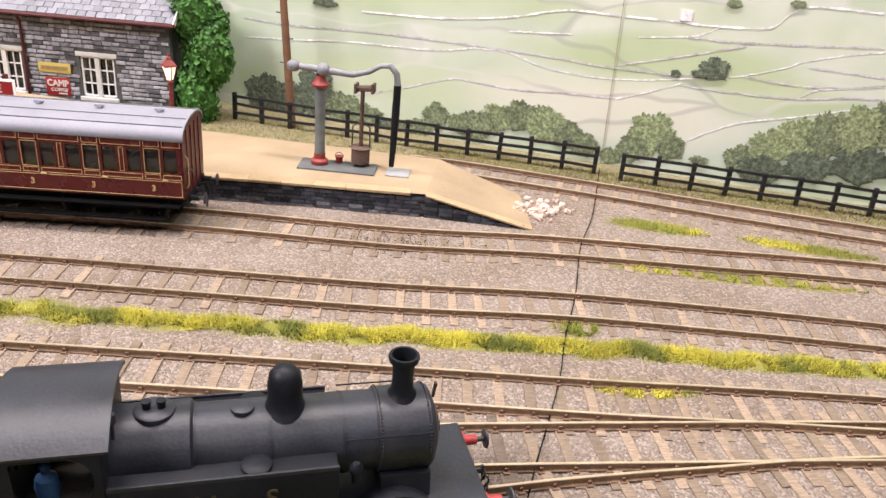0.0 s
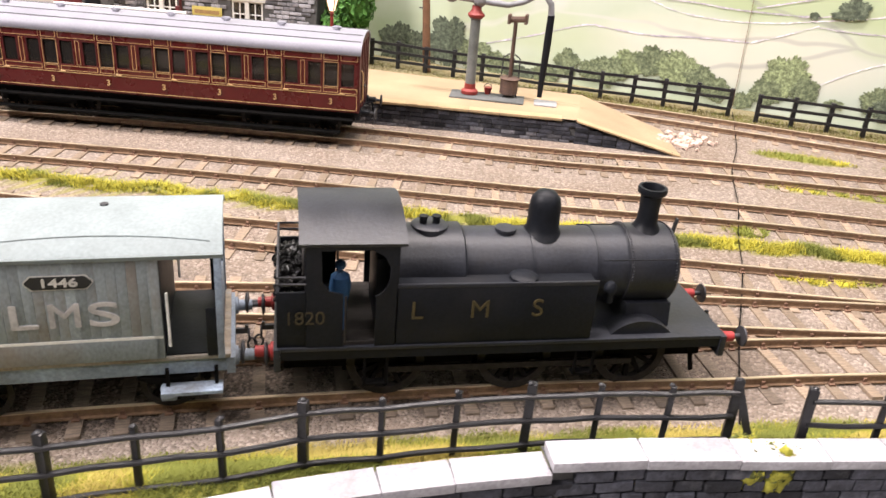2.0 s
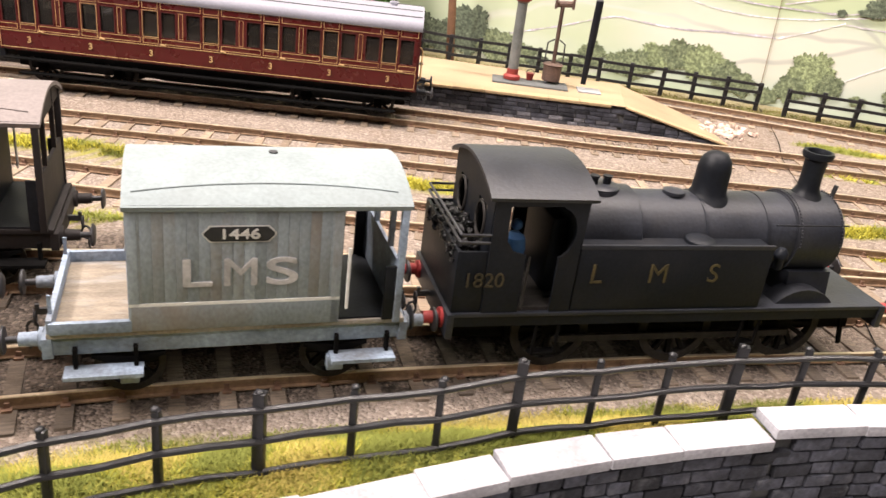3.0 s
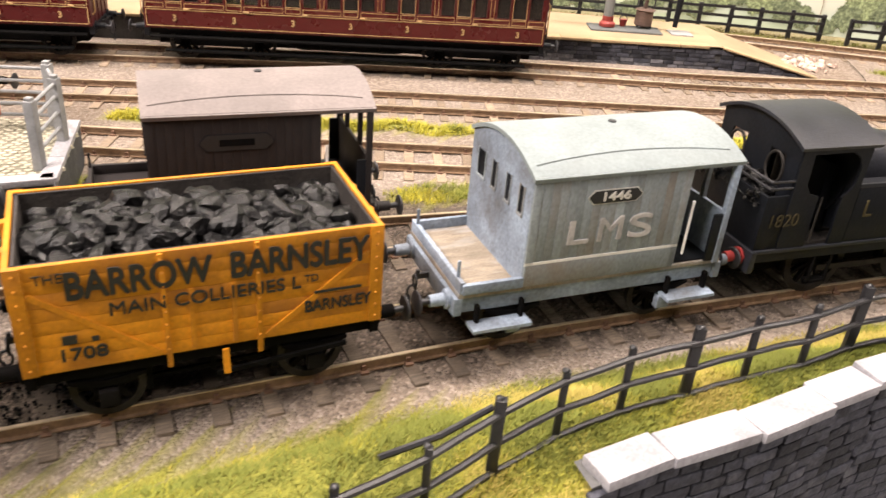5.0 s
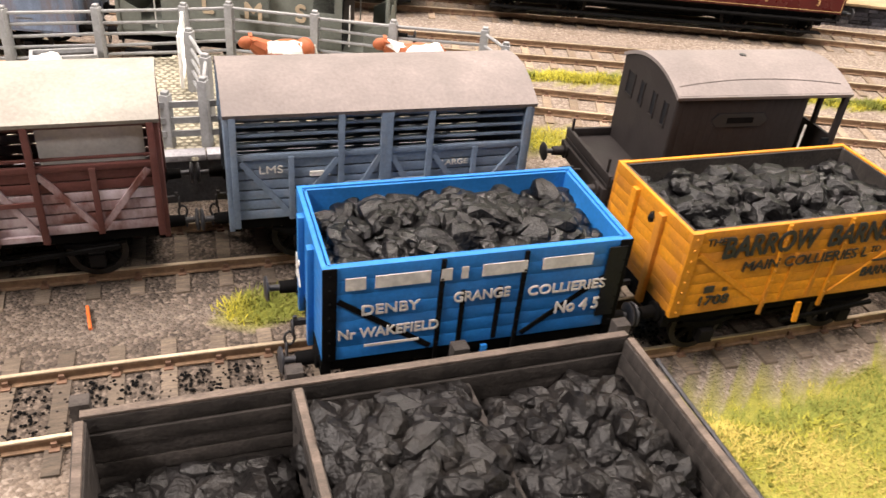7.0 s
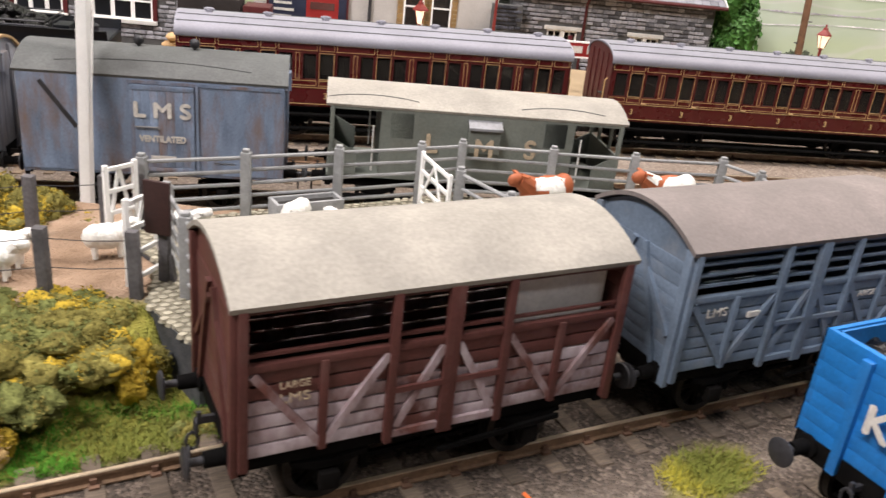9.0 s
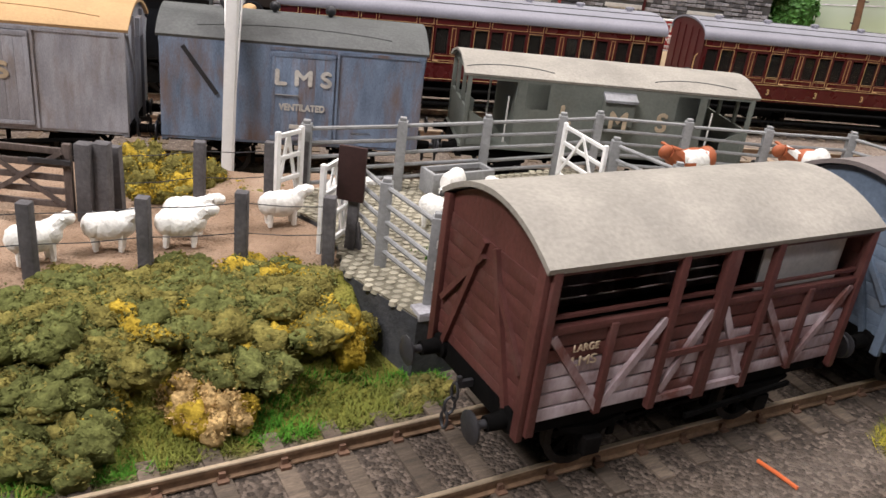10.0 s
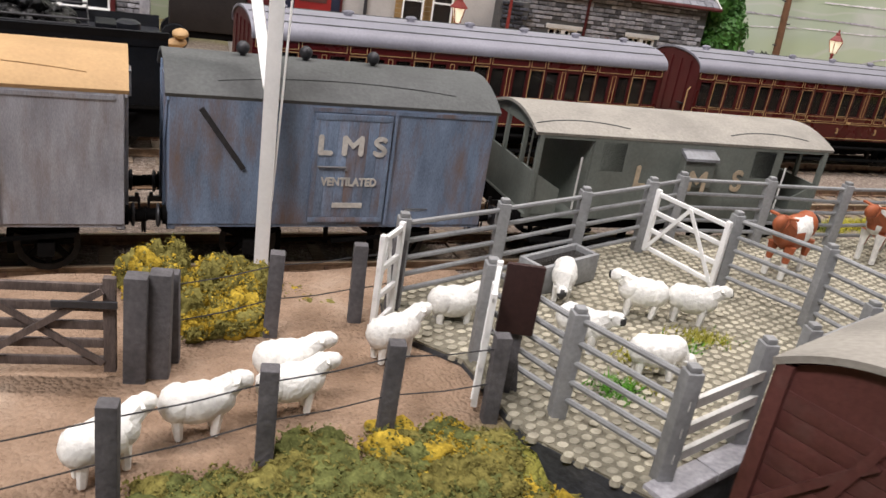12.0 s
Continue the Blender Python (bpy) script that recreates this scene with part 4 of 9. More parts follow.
def printed_wall(line, w, tone, k):
    """A field wall of the print: a thin wavering strip through points (x, z)."""
    pts = curve_points(line, 0.09)
    n = len(pts) - 1
    top, low = [], []
    for p, d in pts:
        y = between(BACKDROP, p.x) - 0.012 - 0.003 * (k % 4)
        z = p.y + 0.03 * noise.noise(Vector((p.x * 5, k, 0)))
        h = w * max(0.12, 0.75 + 0.8 * noise.noise(Vector((p.x * 1.7, k, 7))) + 0.5 * noise.noise(Vector((p.x * 9, k, 3))))
        top.append((p.x, y, z + h / 2))
        low.append((p.x, y, z - h / 2))
    part("printed_wall", geo().add(top + low, [(i, i + 1, n + 2 + i, n + 1 + i) for i in range(n)]), wall_print[tone], backdrop)


PALE_WALLS = [
    [(5.9, 4.43), (7.5, 4.43), (9.0, 4.02), (11.1, 3.87), (13.2, 4.01), (14.8, 4.28), (17.1, 4.7), (18.9, 5.31), (19.5, 5.62), (20.9, 6.07), (22.5, 6.45)],
    [(12.4, 3.06), (13.8, 3.59), (15.0, 4.11)],
    [(15.5, 1.56), (17.5, 2.7), (19.7, 3.34), (21.7, 3.94), (23.1, 4.33)],
    [(0.6, 5.38), (4.3, 5.54), (7.3, 5.95), (9.7, 6.53), (12.1, 6.58), (14.4, 6.64), (15.5, 6.62), (17.9, 6.81), (18.6, 7.45), (19.4, 7.83), (22.0, 7.87)],
    [(12.9, 5.8), (14.9, 6.08), (15.6, 6.33), (16.2, 6.71)],
    [(19.6, 4.1), (20.4, 4.61), (21.3, 4.78)],
    [(-5.4, 3.47), (-2.7, 3.68), (0.1, 3.94), (3.9, 4.08), (5.9, 4.43)],
    [(7.4, 5.36), (8.8, 5.47), (10.1, 5.58)],
]
GREY_WALLS = [
    [(-5.3, 4.35), (-2.7, 4.34), (-0.5, 4.44), (2.2, 4.53), (4.9, 4.54), (7.5, 4.51), (10.0, 4.47), (11.2, 4.39), (12.4, 4.39), (14.6, 4.44), (15.5, 4.59)],
    [(12.3, 4.54), (14.7, 5.22), (16.8, 5.86), (17.3, 6.0)],
    [(-5.2, 0.31), (-1.6, 0.91), (2.4, 2.04), (5.0, 2.9), (6.3, 2.88), (8.2, 2.83), (10.2, 2.99), (12.4, 3.06)],
    [(15.0, 4.06), (16.3, 4.01), (19.5, 4.11), (21.6, 4.44), (23.0, 4.56)],
    [(14.9, 6.06), (16.8, 6.09), (18.9, 6.26), (22.4, 6.58)],
    [(17.5, 4.76), (19.3, 4.68), (21.1, 4.79), (22.9, 5.14)],
    [(19.8, 5.45), (21.3, 5.43), (22.8, 5.41)],
]
for k, wl in enumerate(PALE_WALLS):
    printed_wall(wl, 0.075 if k != 3 else 0.1, 0, k)
for k, wl in enumerate(GREY_WALLS):
    printed_wall(wl, 0.085, 1, 30 + k)
# small white barn in the print
y = between(BACKDROP, 14.65) - 0.05
part("printed_barn", geo().box(14.42, 14.9, y, y + 0.04, 6.7, 7.12), wall_print[0], backdrop, "tiny pale barn")
# joint between two backdrop boards
y = between(BACKDROP, 12.2)
part("board_joint", geo().bar((12.27, y - 0.08, -0.5), (11.85, y - 0.08, 14), 0.02, 0.03, (0, 1, 0)), rail_rust, backdrop, "dark crack between the boards")


# ---- black post-and-rail fence along the backdrop ----
def rail_fence(points, label, h=1.3, gap=1.45):
    line = curve_points(points, 0.1)
    x0, y0 = line[0][0].x, line[0][0].y
    top = thing("post_and_rail_fence", x0, y0, 0, 0, label, "fence")
    r, s, prev = random.Random(int(x0 * 10)), 0.0, None
    end = along(line, points[-1][0] - 0.02, 0.1)
    gap = end / round(end / gap)
    while s < end + 0.01:
        p, a = on_line(line, s, 0.1)
        q = Vector((p.x - x0, p.y - y0, 0))
        g = geo().bar(q + Vector((0, 0, -0.3)), q + Vector((r.uniform(-0.04, 0.04), r.uniform(-0.03, 0.03), h + r.uniform(-0.04, 0.05))), 0.19, 0.16, (0, 1, 0))
        part("post", g, fence_mat, top, bevel=0.015)
        if prev is not None:
            for z in (h * 0.92, h * 0.62, h * 0.3):
                g = geo().bar(prev + Vector((-0.05, -0.09, z + r.uniform(-0.04, 0.04))), q + Vector((0.05, -0.09, z + r.uniform(-0.04, 0.04))), 0.06, 0.13)
                part("rail", g, fence_mat, top)
        prev = q
        s += gap
    return top


rail_fence([(-5.0, 52.75), (-2.0, 52.4), (3.85, 52.05), (7.0, 51.95), (11.95, 51.85)], "black tarred post-and-rail fence behind the platform")
rail_fence([(13.1, 51.4), (17.8, 51.25), (23.8, 51.0), (32, 50.3)], "black tarred post-and-rail fence beside the siding")


# ---- stone walling ----
def stone_wall(parent, x0, x1, z0, z1, holes, mat, seed, course=0.2, step=0.46, depth=0.0):
    """Coursed stones on a wall that runs along local x and faces -y."""
    r = random.Random(seed)
    kinds = [(w, h, mesh_from("stone", geo().box(-w / 2, w / 2, -0.05, 0.04, -h / 2, h / 2), mat, bevel=0.018)) for w in (0.3, 0.42, 0.56) for h in (0.13, 0.17)]
    z = z0 + 0.1
    while z < z1:
        x = x0 + r.uniform(0, 0.25)
        while x < x1 - 0.1:
            w, h, me = r.choice(kinds)
            if x + w > x1:
                break
            c = x + w / 2
            if not any(a - w / 2 < c < b + w / 2 and lo - 0.06 < z < hi + 0.06 for a, b, lo, hi in holes):
                part("stone", me, None, parent, at=place(c, depth + r.uniform(-0.02, 0.015), z, r.uniform(-2, 2), 0, r.uniform(-1.5, 1.5)))
            x += w + 0.025
        z += course


def sash_window(parent, x, z, w, h, lights=2, bars=2, frame=white_mat):
    """A mullioned window at the wall's face, with its panes set back."""
    win = part("window", geo().box(x - w / 2, x + w / 2, 0.16, 0.2, z, z + h), glass_mat, parent)
    dark = geo().box(x - w / 2, x + w / 2, 0.6, 0.65, z, z + h)
    part("dark_interior", dark, black_mat, win)
    g = geo().box(x - w / 2 - 0.12, x + w / 2 + 0.12, -0.12, 0.12, z - 0.16, z)
    part("sill", g, offwhite_mat, win, bevel=0.015)
    g = geo().box(x - w / 2 - 0.18, x + w / 2 + 0.18, -0.06, 0.12, z + h, z + h + 0.2)
    part("lintel", g, offwhite_mat, win, bevel=0.015)
    for i in range(lights):
        lw = w / lights
        x0 = x - w / 2 + i * lw
        g = geo()
        g.box(x0, x0 + 0.07, 0.06, 0.16, z, z + h).box(x0 + lw - 0.07, x0 + lw, 0.06, 0.16, z, z + h).box(x0, x0 + lw, 0.06, 0.16, z + h - 0.08, z + h).box(x0, x0 + lw, 0.06, 0.16, z, z + 0.09)
        for b in range(1, bars + 1):
            zz = z + h * b / (bars + 1)
            g.box(x0, x0 + lw, 0.08, 0.15, zz - 0.025, zz + 0.025)
        g.box(x0 + lw / 2 - 0.022, x0 + lw / 2 + 0.022, 0.08, 0.15, z, z + h)
        part("window_frame", g, frame, win)
    if lights > 1:
        for i in range(1, lights):
            xx = x - w / 2 + i * w / lights
            part("mullion", geo().box(xx - 0.1, xx + 0.1, -0.02, 0.14, z, z + h), offwhite_mat, win)


def slate_roof(parent, x0, x1, y0, z0, y1, z1):
    """A slope of slates in rows, from the eaves (y0, z0) to the ridge (y1, z1)."""
    g = geo().add([(x0, y0, z0), (x1, y0, z0), (x1, y1, z1), (x0, y1, z1), (x0, y0, z0 - 0.12), (x1, y0, z0 - 0.12)], [(0, 1, 2, 3), (0, 4, 5, 1)])
    roof = part("roof", g, slate_mat, parent)
    n = int(math.hypot(y1 - y0, z1 - z0) / 0.33)
    ang = math.degrees(math.atan2(z1 - z0, y1 - y0))
    r = random.Random(int(x0 * 7))
    s = [mesh_from("slate", geo().box(-w, w, -0.2, 0.2, -0.012, 0.018), slate_mat) for w in (0.19, 0.2, 0.21)]
    for i in range(n):
        t = (i + 0.5) / n
        x = x0 + (0.21 if i % 2 else 0.02)
        while x < x1:
            part("slate", r.choice(s), None, roof, at=place(x, y0 + (y1 - y0) * t, z0 + (z1 - z0) * t + 0.035 + r.uniform(0, 0.012), ang - 3, 0, 0))
            x += 0.43
    return roof


# stone station block with two mullioned windows
HEAD = 8.0
block = thing("station_building", -17.6, 49.97, -0.1, HEAD, "grey stone station building with slate roof and maroon gutter", "building")
W = 10.3
wins = [(2.75, 0.9, 1.5, 1.85), (6.95, 0.9, 1.5, 1.85)]
holes = [(x - w / 2 - 0.1, x + w / 2 + 0.1, z - 0.16, z + h + 0.2) for x, z, w, h in wins]
g = geo()
edges = [0.0, wins[0][0] - 0.78, wins[0][0] + 0.78, wins[1][0] - 0.78, wins[1][0] + 0.78, W]
for i in (0, 2, 4):
    g.box(edges[i], edges[i + 1], 0, 0.45, -0.6, 4.6)
for x, z, w, h in wins:
    g.box(x - 0.78, x + 0.78, 0, 0.45, -0.6, z).box(x - 0.78, x + 0.78, 0, 0.45, z + h, 4.6)
g.box(0, 0.4, 0.45, 3.2, -0.6, 4.6).box(W - 0.4, W, 0.45, 3.2, -0.6, 4.6)
part("wall", g, mortar_mat, block)
stone_wall(block, 0.05, W - 0.02, 0.3, 4.5, holes, stone_mat, 3)
for x, z, w, h in wins:
    sash_window(block, x, z, w, h)
slate_roof(block, -0.3, W + 0.35, -0.35, 4.55, 3.2, 6.9)
part("gutter", geo().tube([(-0.35, -0.42, 4.5), (W + 0.4, -0.42, 4.5)], 0.09, 8), maroon_mat, block, "maroon gutter", smooth=True)
part("downpipe", geo().tube([(3.75, -0.4, 4.45), (3.75, -0.12, 4.1), (3.75, -0.12, -0.4)], 0.07, 8), maroon_mat, block, "maroon downpipe", smooth=True)
part("bargeboard", geo().bar((W + 0.36, -0.4, 4.5), (W + 0.36, 3.2, 6.85), 0.06, 0.24), offwhite_mat, block, "pale bargeboard")
sign = part("enamel_sign", geo().box(4.55, 5.65, -0.1, -0.06, 0.85, 1.68), poster_red, block, "red enamel advertisement with pale bars", bevel=0.01)
lettering("lettering", "CAMP", 0.3, 5.1, -0.105, 1.42, letter_white, sign, width=0.95, bold=0.012)
lettering("lettering", "COFFEE", 0.15, 5.15, -0.105, 1.12, letter_white, sign, width=0.75, bold=0.006)
part("bar", geo().box(5.1, 5.5, -0.115, -0.1, 0.93, 0.99), letter_white, sign)
sign = part("enamel_sign", geo().box(4.3, 5.75, -0.1, -0.06, 1.9, 2.35), poster_yellow, block, "faded yellow enamel advertisement", bevel=0.01)
part("bar", geo().box(4.42, 5.63, -0.115, -0.1, 2.03, 2.2), brick_tan, sign)

# rendered block with round-headed windows
rend = thing("station_building", -29.6, 48.5, 0.0, HEAD - 2, "pale rendered station building with round-headed windows", "building")
g = geo().box(0, 12.2, 0, 3.0, -0.6, 7.5)
part("wall", g, render_mat, rend, bevel=0.02)
for x in (7.95, 9.35):
    o = [(x - 0.42, 2.4), (x + 0.42, 2.4), (x + 0.42, 3.85)] + [(x + 0.42 * math.cos(a), 3.85 + 0.42 * math.sin(a)) for a in [math.pi * k / 10 for k in range(1, 10)]] + [(x - 0.42, 3.85)]
    win = part("window", geo().prism(o, -0.04, -0.02, "y"), glass_mat, rend)
    rim = [(x + (b - x) * 1.2, 2.4 + (c - 2.4) * 1.04) for b, c in o]
    g = geo()
    for i in range(len(o)):
        j = (i + 1) % len(o)
        g.add([(o[i][0], -0.09, o[i][1]), (o[j][0], -0.09, o[j][1]), (rim[j][0], -0.09, rim[j][1]), (rim[i][0], -0.09, rim[i][1])], [(0, 1, 2, 3)])
        g.add([(o[i][0], -0.09, o[i][1]), (o[j][0], -0.09, o[j][1]), (o[j][0], 0.0, o[j][1]), (o[i][0], 0.0, o[i][1])], [(0, 1, 2, 3)])
    part("window_frame", g, white_mat, win)
    part("glazing_bar", geo().box(x - 0.42, x + 0.42, -0.08, -0.03, 3.3, 3.38), white_mat, win)
    for s in (-1, 1):
        for i in range(9):
            part("quoin", geo().box(x + s * 0.66 - 0.16, x + s * 0.66 + 0.16, -0.07, 0.02, 2.3 + i * 0.21, 2.49 + i * 0.21), brick_tan, win)
    for i in range(9):
        a0, a1 = math.pi * i / 9 + 0.02, math.pi * (i + 1) / 9 - 0.02
        part("arch_stone", geo().prism([(x + rr * math.cos(a), 3.87 + rr * math.sin(a)) for rr, a in ((0.52, a0), (0.86, a0), (0.86, a1), (0.52, a1))], -0.1, 0.0, "y"), brick_tan, win)
part("downpipe", geo().tube([(5.75, -0.12, 7.0), (5.75, -0.12, 0)], 0.08, 8), iron_mat, rend, "dark downpipe", smooth=True)
board = part("poster_board", geo().box(0.75, 4.6, -0.16, -0.08, 1.9, 3.6), poster_navy, rend, "navy poster board in a maroon frame", bevel=0.01)
part("frame", geo().box(0.65, 4.7, -0.18, -0.07, 3.6, 3.72).box(0.65, 4.7, -0.18, -0.07, 1.78, 1.9).box(0.65, 0.75, -0.18, -0.07, 1.78, 3.72).box(4.6, 4.7, -0.18, -0.07, 1.78, 3.72), maroon_mat, board)
part("red_poster", geo().box(2.6, 4.2, -0.175, -0.16, 2.15, 3.4), poster_red, board)
part("bar", geo().box(2.8, 4.0, -0.19, -0.175, 2.75, 3.1), bauxite_mat, board)
for i in range(4):
    part("bar", geo().box(1.0, 2.0 - 0.12 * (i % 2), -0.175, -0.16, 3.2 - i * 0.32, 3.32 - i * 0.32), letter_white, board)
# low dark porch between the two blocks
porch = thing("porch", -18.4, 49.1, 0.0, HEAD, "small dark stone porch with an open maroon door", "porch")
part("wall", geo().box(0, 1.5, 0, 0.6, -0.6, 3.9), mortar_mat, porch)
stone_wall(porch, 0.0, 1.5, 0.3, 3.9, [(0.3, 1.1, 0, 2.6)], soot_mat, 9)
part("door", geo().box(-0.9, 0.25, -0.3, -0.22, 0.6, 2.5), maroon_mat, porch, "maroon panelled door, open", bevel=0.02)
part("doorway", geo().box(0.3, 1.1, -0.03, 0.0, 0.3, 2.5), black_mat, porch)

# far stone house with white sash windows
house = thing("stone_house", -45.3, 47.0, -0.1, HEAD - 2, "grey stone house with white-framed sash windows", "building")
part("wall", geo().box(0, 13.3, 0.0, 3, -0.5, 8), mortar_mat, house)
fw = [(1.6, 1.5, 2.3, 2.6), (6.4, 1.5, 2.3, 2.6), (10.4, 1.5, 2.9, 2.6)]
stone_wall(house, 4.0, 13.25, 0.6, 5.0, [(x - w / 2 - 0.1, x + w / 2 + 0.1, z - 0.2, z + h + 0.2) for x, z, w, h in fw], stone_mat, 12, 0.22)
for x, z, w, h in fw:
    wnd = part("window", geo().box(x - w / 2, x + w / 2, -0.03, -0.01, z, z + h), black_mat, house)
    for i in range(3):
        x0 = x - w / 2 + i * w / 3
        g = geo().box(x0, x0 + 0.09, -0.12, -0.03, z, z + h).box(x0 + w / 3 - 0.09, x0 + w / 3, -0.12, -0.03, z, z + h)
        for zz in (z, z + h / 3, z + 2 * h / 3, z + h - 0.08):
            g.box(x0, x0 + w / 3, -0.11, -0.03, zz, zz + 0.08)
        part("sash", g, white_mat, wnd)
    for s in (-1, 1):
        part("shutter_trim", geo().box(x + s * (w / 2 + 0.1) - 0.1, x + s * (w / 2 + 0.1) + 0.1, -0.13, 0, z, z + h), maroon_mat, wnd)
    part("sill", geo().box(x - w / 2 - 0.2, x + w / 2 + 0.2, -0.25, 0, z - 0.2, z), offwhite_mat, wnd, bevel=0.02)
rend.scale = porch.scale = house.scale = (0.94, 0.94, 0.94)
part("corner_stones", geo().box(13.0, 13.4, -0.08, 0.3, -0.5, 8), stone_mat, house, bevel=0.03)

# ivy-covered tree beside the station
def leafy_mass(name, x, y, z, rx, ry, rz, count, size, mat, seed, label, category, lumps=7):
    """Many small leaves over a lumpy mass."""
    r = random.Random(seed)
    blobs = [(r.uniform(-0.35, 0.35) * rx, r.uniform(-0.3, 0.3) * ry, r.uniform(-0.75, 0.75) * rz, r.uniform(0.5, 0.75)) for _ in range(lumps)]
    g = geo()
    for i in range(count):
        bx, by, bz, br = r.choice(blobs)
        d = Vector((r.gauss(0, 1), r.gauss(0, 1), r.gauss(0, 1))).normalized()
        rad = br * r.uniform(0.8, 1.08)
        p = Vector((bx + d.x * rx * rad, by + d.y * ry * rad, bz + d.z * rz * rad * 0.6))
        u = Vector((r.gauss(0, 1), r.gauss(0, 1), r.gauss(0, 1)))
        nrm = (d + u * 0.45).normalized()
        a = nrm.orthogonal().normalized()
        a = Matrix.Rotation(r.uniform(0, 6.28), 3, nrm) @ a
        b = nrm.cross(a)
        s = size * r.uniform(0.6, 1.3)
        g.add([p - a * s * 0.5, p + b * s * 0.32 + nrm * s * 0.1, p + a * s * 0.5, p - b * s * 0.32 + nrm * s * 0.1], [(0, 1, 2, 3)])
    ob = thing(name, x, y, z, 0, label, category)
    core = geo()
    for bx, by, bz, br in blobs:
        core.ball((bx, by, bz), 1.0, 7, (rx * br * 0.86, ry * br * 0.86, rz * br * 0.5))
    part("crown", g, mat, ob, "mass of small leaves")
    part("inner_mass", core, mat, ob)
    return ob


ivy = leafy_mass("ivy_covered_tree", -6.15, 52.2, 2.6, 1.45, 1.0, 3.6, 5200, 0.3, creeper_mat, 4, "tall ivy-covered tree with dense green leaves", "tree", 9)
part("trunk", geo().tube([(0, 0, -3.4), (0.1, 0, -1), (0, 0.1, 1.5)], [0.4, 0.32, 0.2], 9), brownpole_mat, ivy, smooth=True)

# telegraph pole
pole = thing("telegraph_pole", -2.17, 52.7, 0, 0, "brown wooden telegraph pole with small steps", "pole")
part("pole", geo().tube([(0, 0, -0.2), (-0.35, 0, 5), (-0.75, 0.1, 11)], [0.2, 0.17, 0.13], 10), brownpole_mat, pole, smooth=True)
for i in range(6):
    z = 3.0 + i * 1.1
    part("step", geo().tube([(-0.07 * z, -0.05, z), (-0.07 * z + (0.35 if i % 2 else -0.35), -0.05, z + 0.03)], 0.035, 6), iron_mat, pole)

# ---- retaining wall with stepped coping ----
rw = thing("retaining_wall", 0, 0, 0, 0, "dark stone retaining wall with pale stepped coping", "wall", kind="structure")


def wall_top(x):
    return 1.22 if x > 7.2 else (1.02 if x > 3.6 else (0.94 if x > -1.0 else 0.62))


pts = [p for p, _ in WALL[::2]]
g = geo()
for a, b in zip(pts, pts[1:]):
    zt = wall_top((a.x + b.x) / 2) - 0.1
    g.add([(a.x, a.y, -3.3), (b.x, b.y, -3.3), (b.x, b.y, zt), (a.x, a.y, zt), (a.x - 0.2, a.y + 0.45, zt), (b.x - 0.2, b.y + 0.45, zt)], [(0, 1, 2, 3), (3, 2, 5, 4)])
part("wall_backing", g, mortar_mat, rw)
r = random.Random(21)
cope = [mesh_from("coping_stone", geo().box(-w, w, -0.14, 0.42, -0.13, 0.05), coping_mat, bevel=0.022) for w in (0.55, 0.75)]
wall_len = (len(WALL) - 2) * 0.25
s = along(WALL, -0.95)
while s < min(wall_len, 30):
    k = r.randrange(2)
    w = (0.55, 0.75)[k]
    p, a = on_line(WALL, s + w)
    part("coping_stone", cope[k], None, rw, at=place(p.x, p.y, wall_top(p.x) + r.uniform(-0.015, 0.015), r.uniform(-1.5, 1.5), 0, a))
    s += 2 * w + 0.008
near_stones = [(w, mesh_from("stone", geo().box(-w / 2, w / 2, -0.09, 0.06, -0.105, 0.105), soot_mat, bevel=0.035)) for w in (0.34, 0.46, 0.62)]
count = 0
rest = geo()
for row in range(18):
    s = 1.0 + r.uniform(0, 0.4)
    while s < 26:
        w, me = r.choice(near_stones)
        p, a = on_line(WALL, s + w / 2)
        z = wall_top(p.x) - 0.27 - row * 0.235
        if row < 8 and s < 21:
            part("stone", me, None, rw, at=place(p.x, p.y + r.uniform(-0.03, 0.02), z, r.uniform(-3, 3), 0, a + r.uniform(-2, 2)))
        else:
            m = Matrix.Translation((p.x, p.y, z)) @ Matrix.Rotation(radians(a), 4, "Z")
            c = geo().box(-w / 2, w / 2, -0.09, 0.06, -0.105, 0.105)
            rest.add([m @ Vector(q) for q in c.v], c.f)
        s += w + 0.03
tagged(part("lower_stones", rest, soot_mat, rw), "dark coursed stones", kind="stuff")

# open joint between two baseboards
joint = curve_points([(12.2, 52.4), (12.12, 50.75), (11.9, 46.7), (11.5, 43.7), (11.42, 40.3), (11.19, 37.5), (11.12, 35.5), (10.85, 32.9), (10.7, 31.6), (10.4, 28.0)], 0.3)
left, right = [], []
for i, (p, d) in enumerate(joint):
    w = 0.017 + 0.012 * noise.noise(Vector((i * 0.7, 2.0, 0)))
    s = Vector((-d.y, d.x, 0)) * w
    left.append((p.x + s.x, p.y + s.y, 0.1))
    right.append((p.x - s.x, p.y - s.y, 0.1))
n = len(left)
tagged(new("baseboard_joint", mesh_from("baseboard_joint", geo().add(left + right, [(i, i + 1, n + i + 1, n + i) for i in range(n - 1)]), under_mat)), "dark open joint across the ballast", "joint", kind="structure")


# ---- rolling stock ----
def rainstrip(parent, x0, x1, w, z, rise, mat, y0=-0.98, bow=0.16):
    """A raised strip bowed over the near slope of an arc roof."""
    pts = []
    for i in range(15):
        t = i / 14
        y = y0 + bow * (1 - (2 * t - 1) ** 2)
        pts.append((x0 + (x1 - x0) * t, y, z + rise * (1 - (2 * y / w) ** 2) + 0.008))
    part("rainstrip", geo().tube(pts, 0.011, 5), mat, parent)


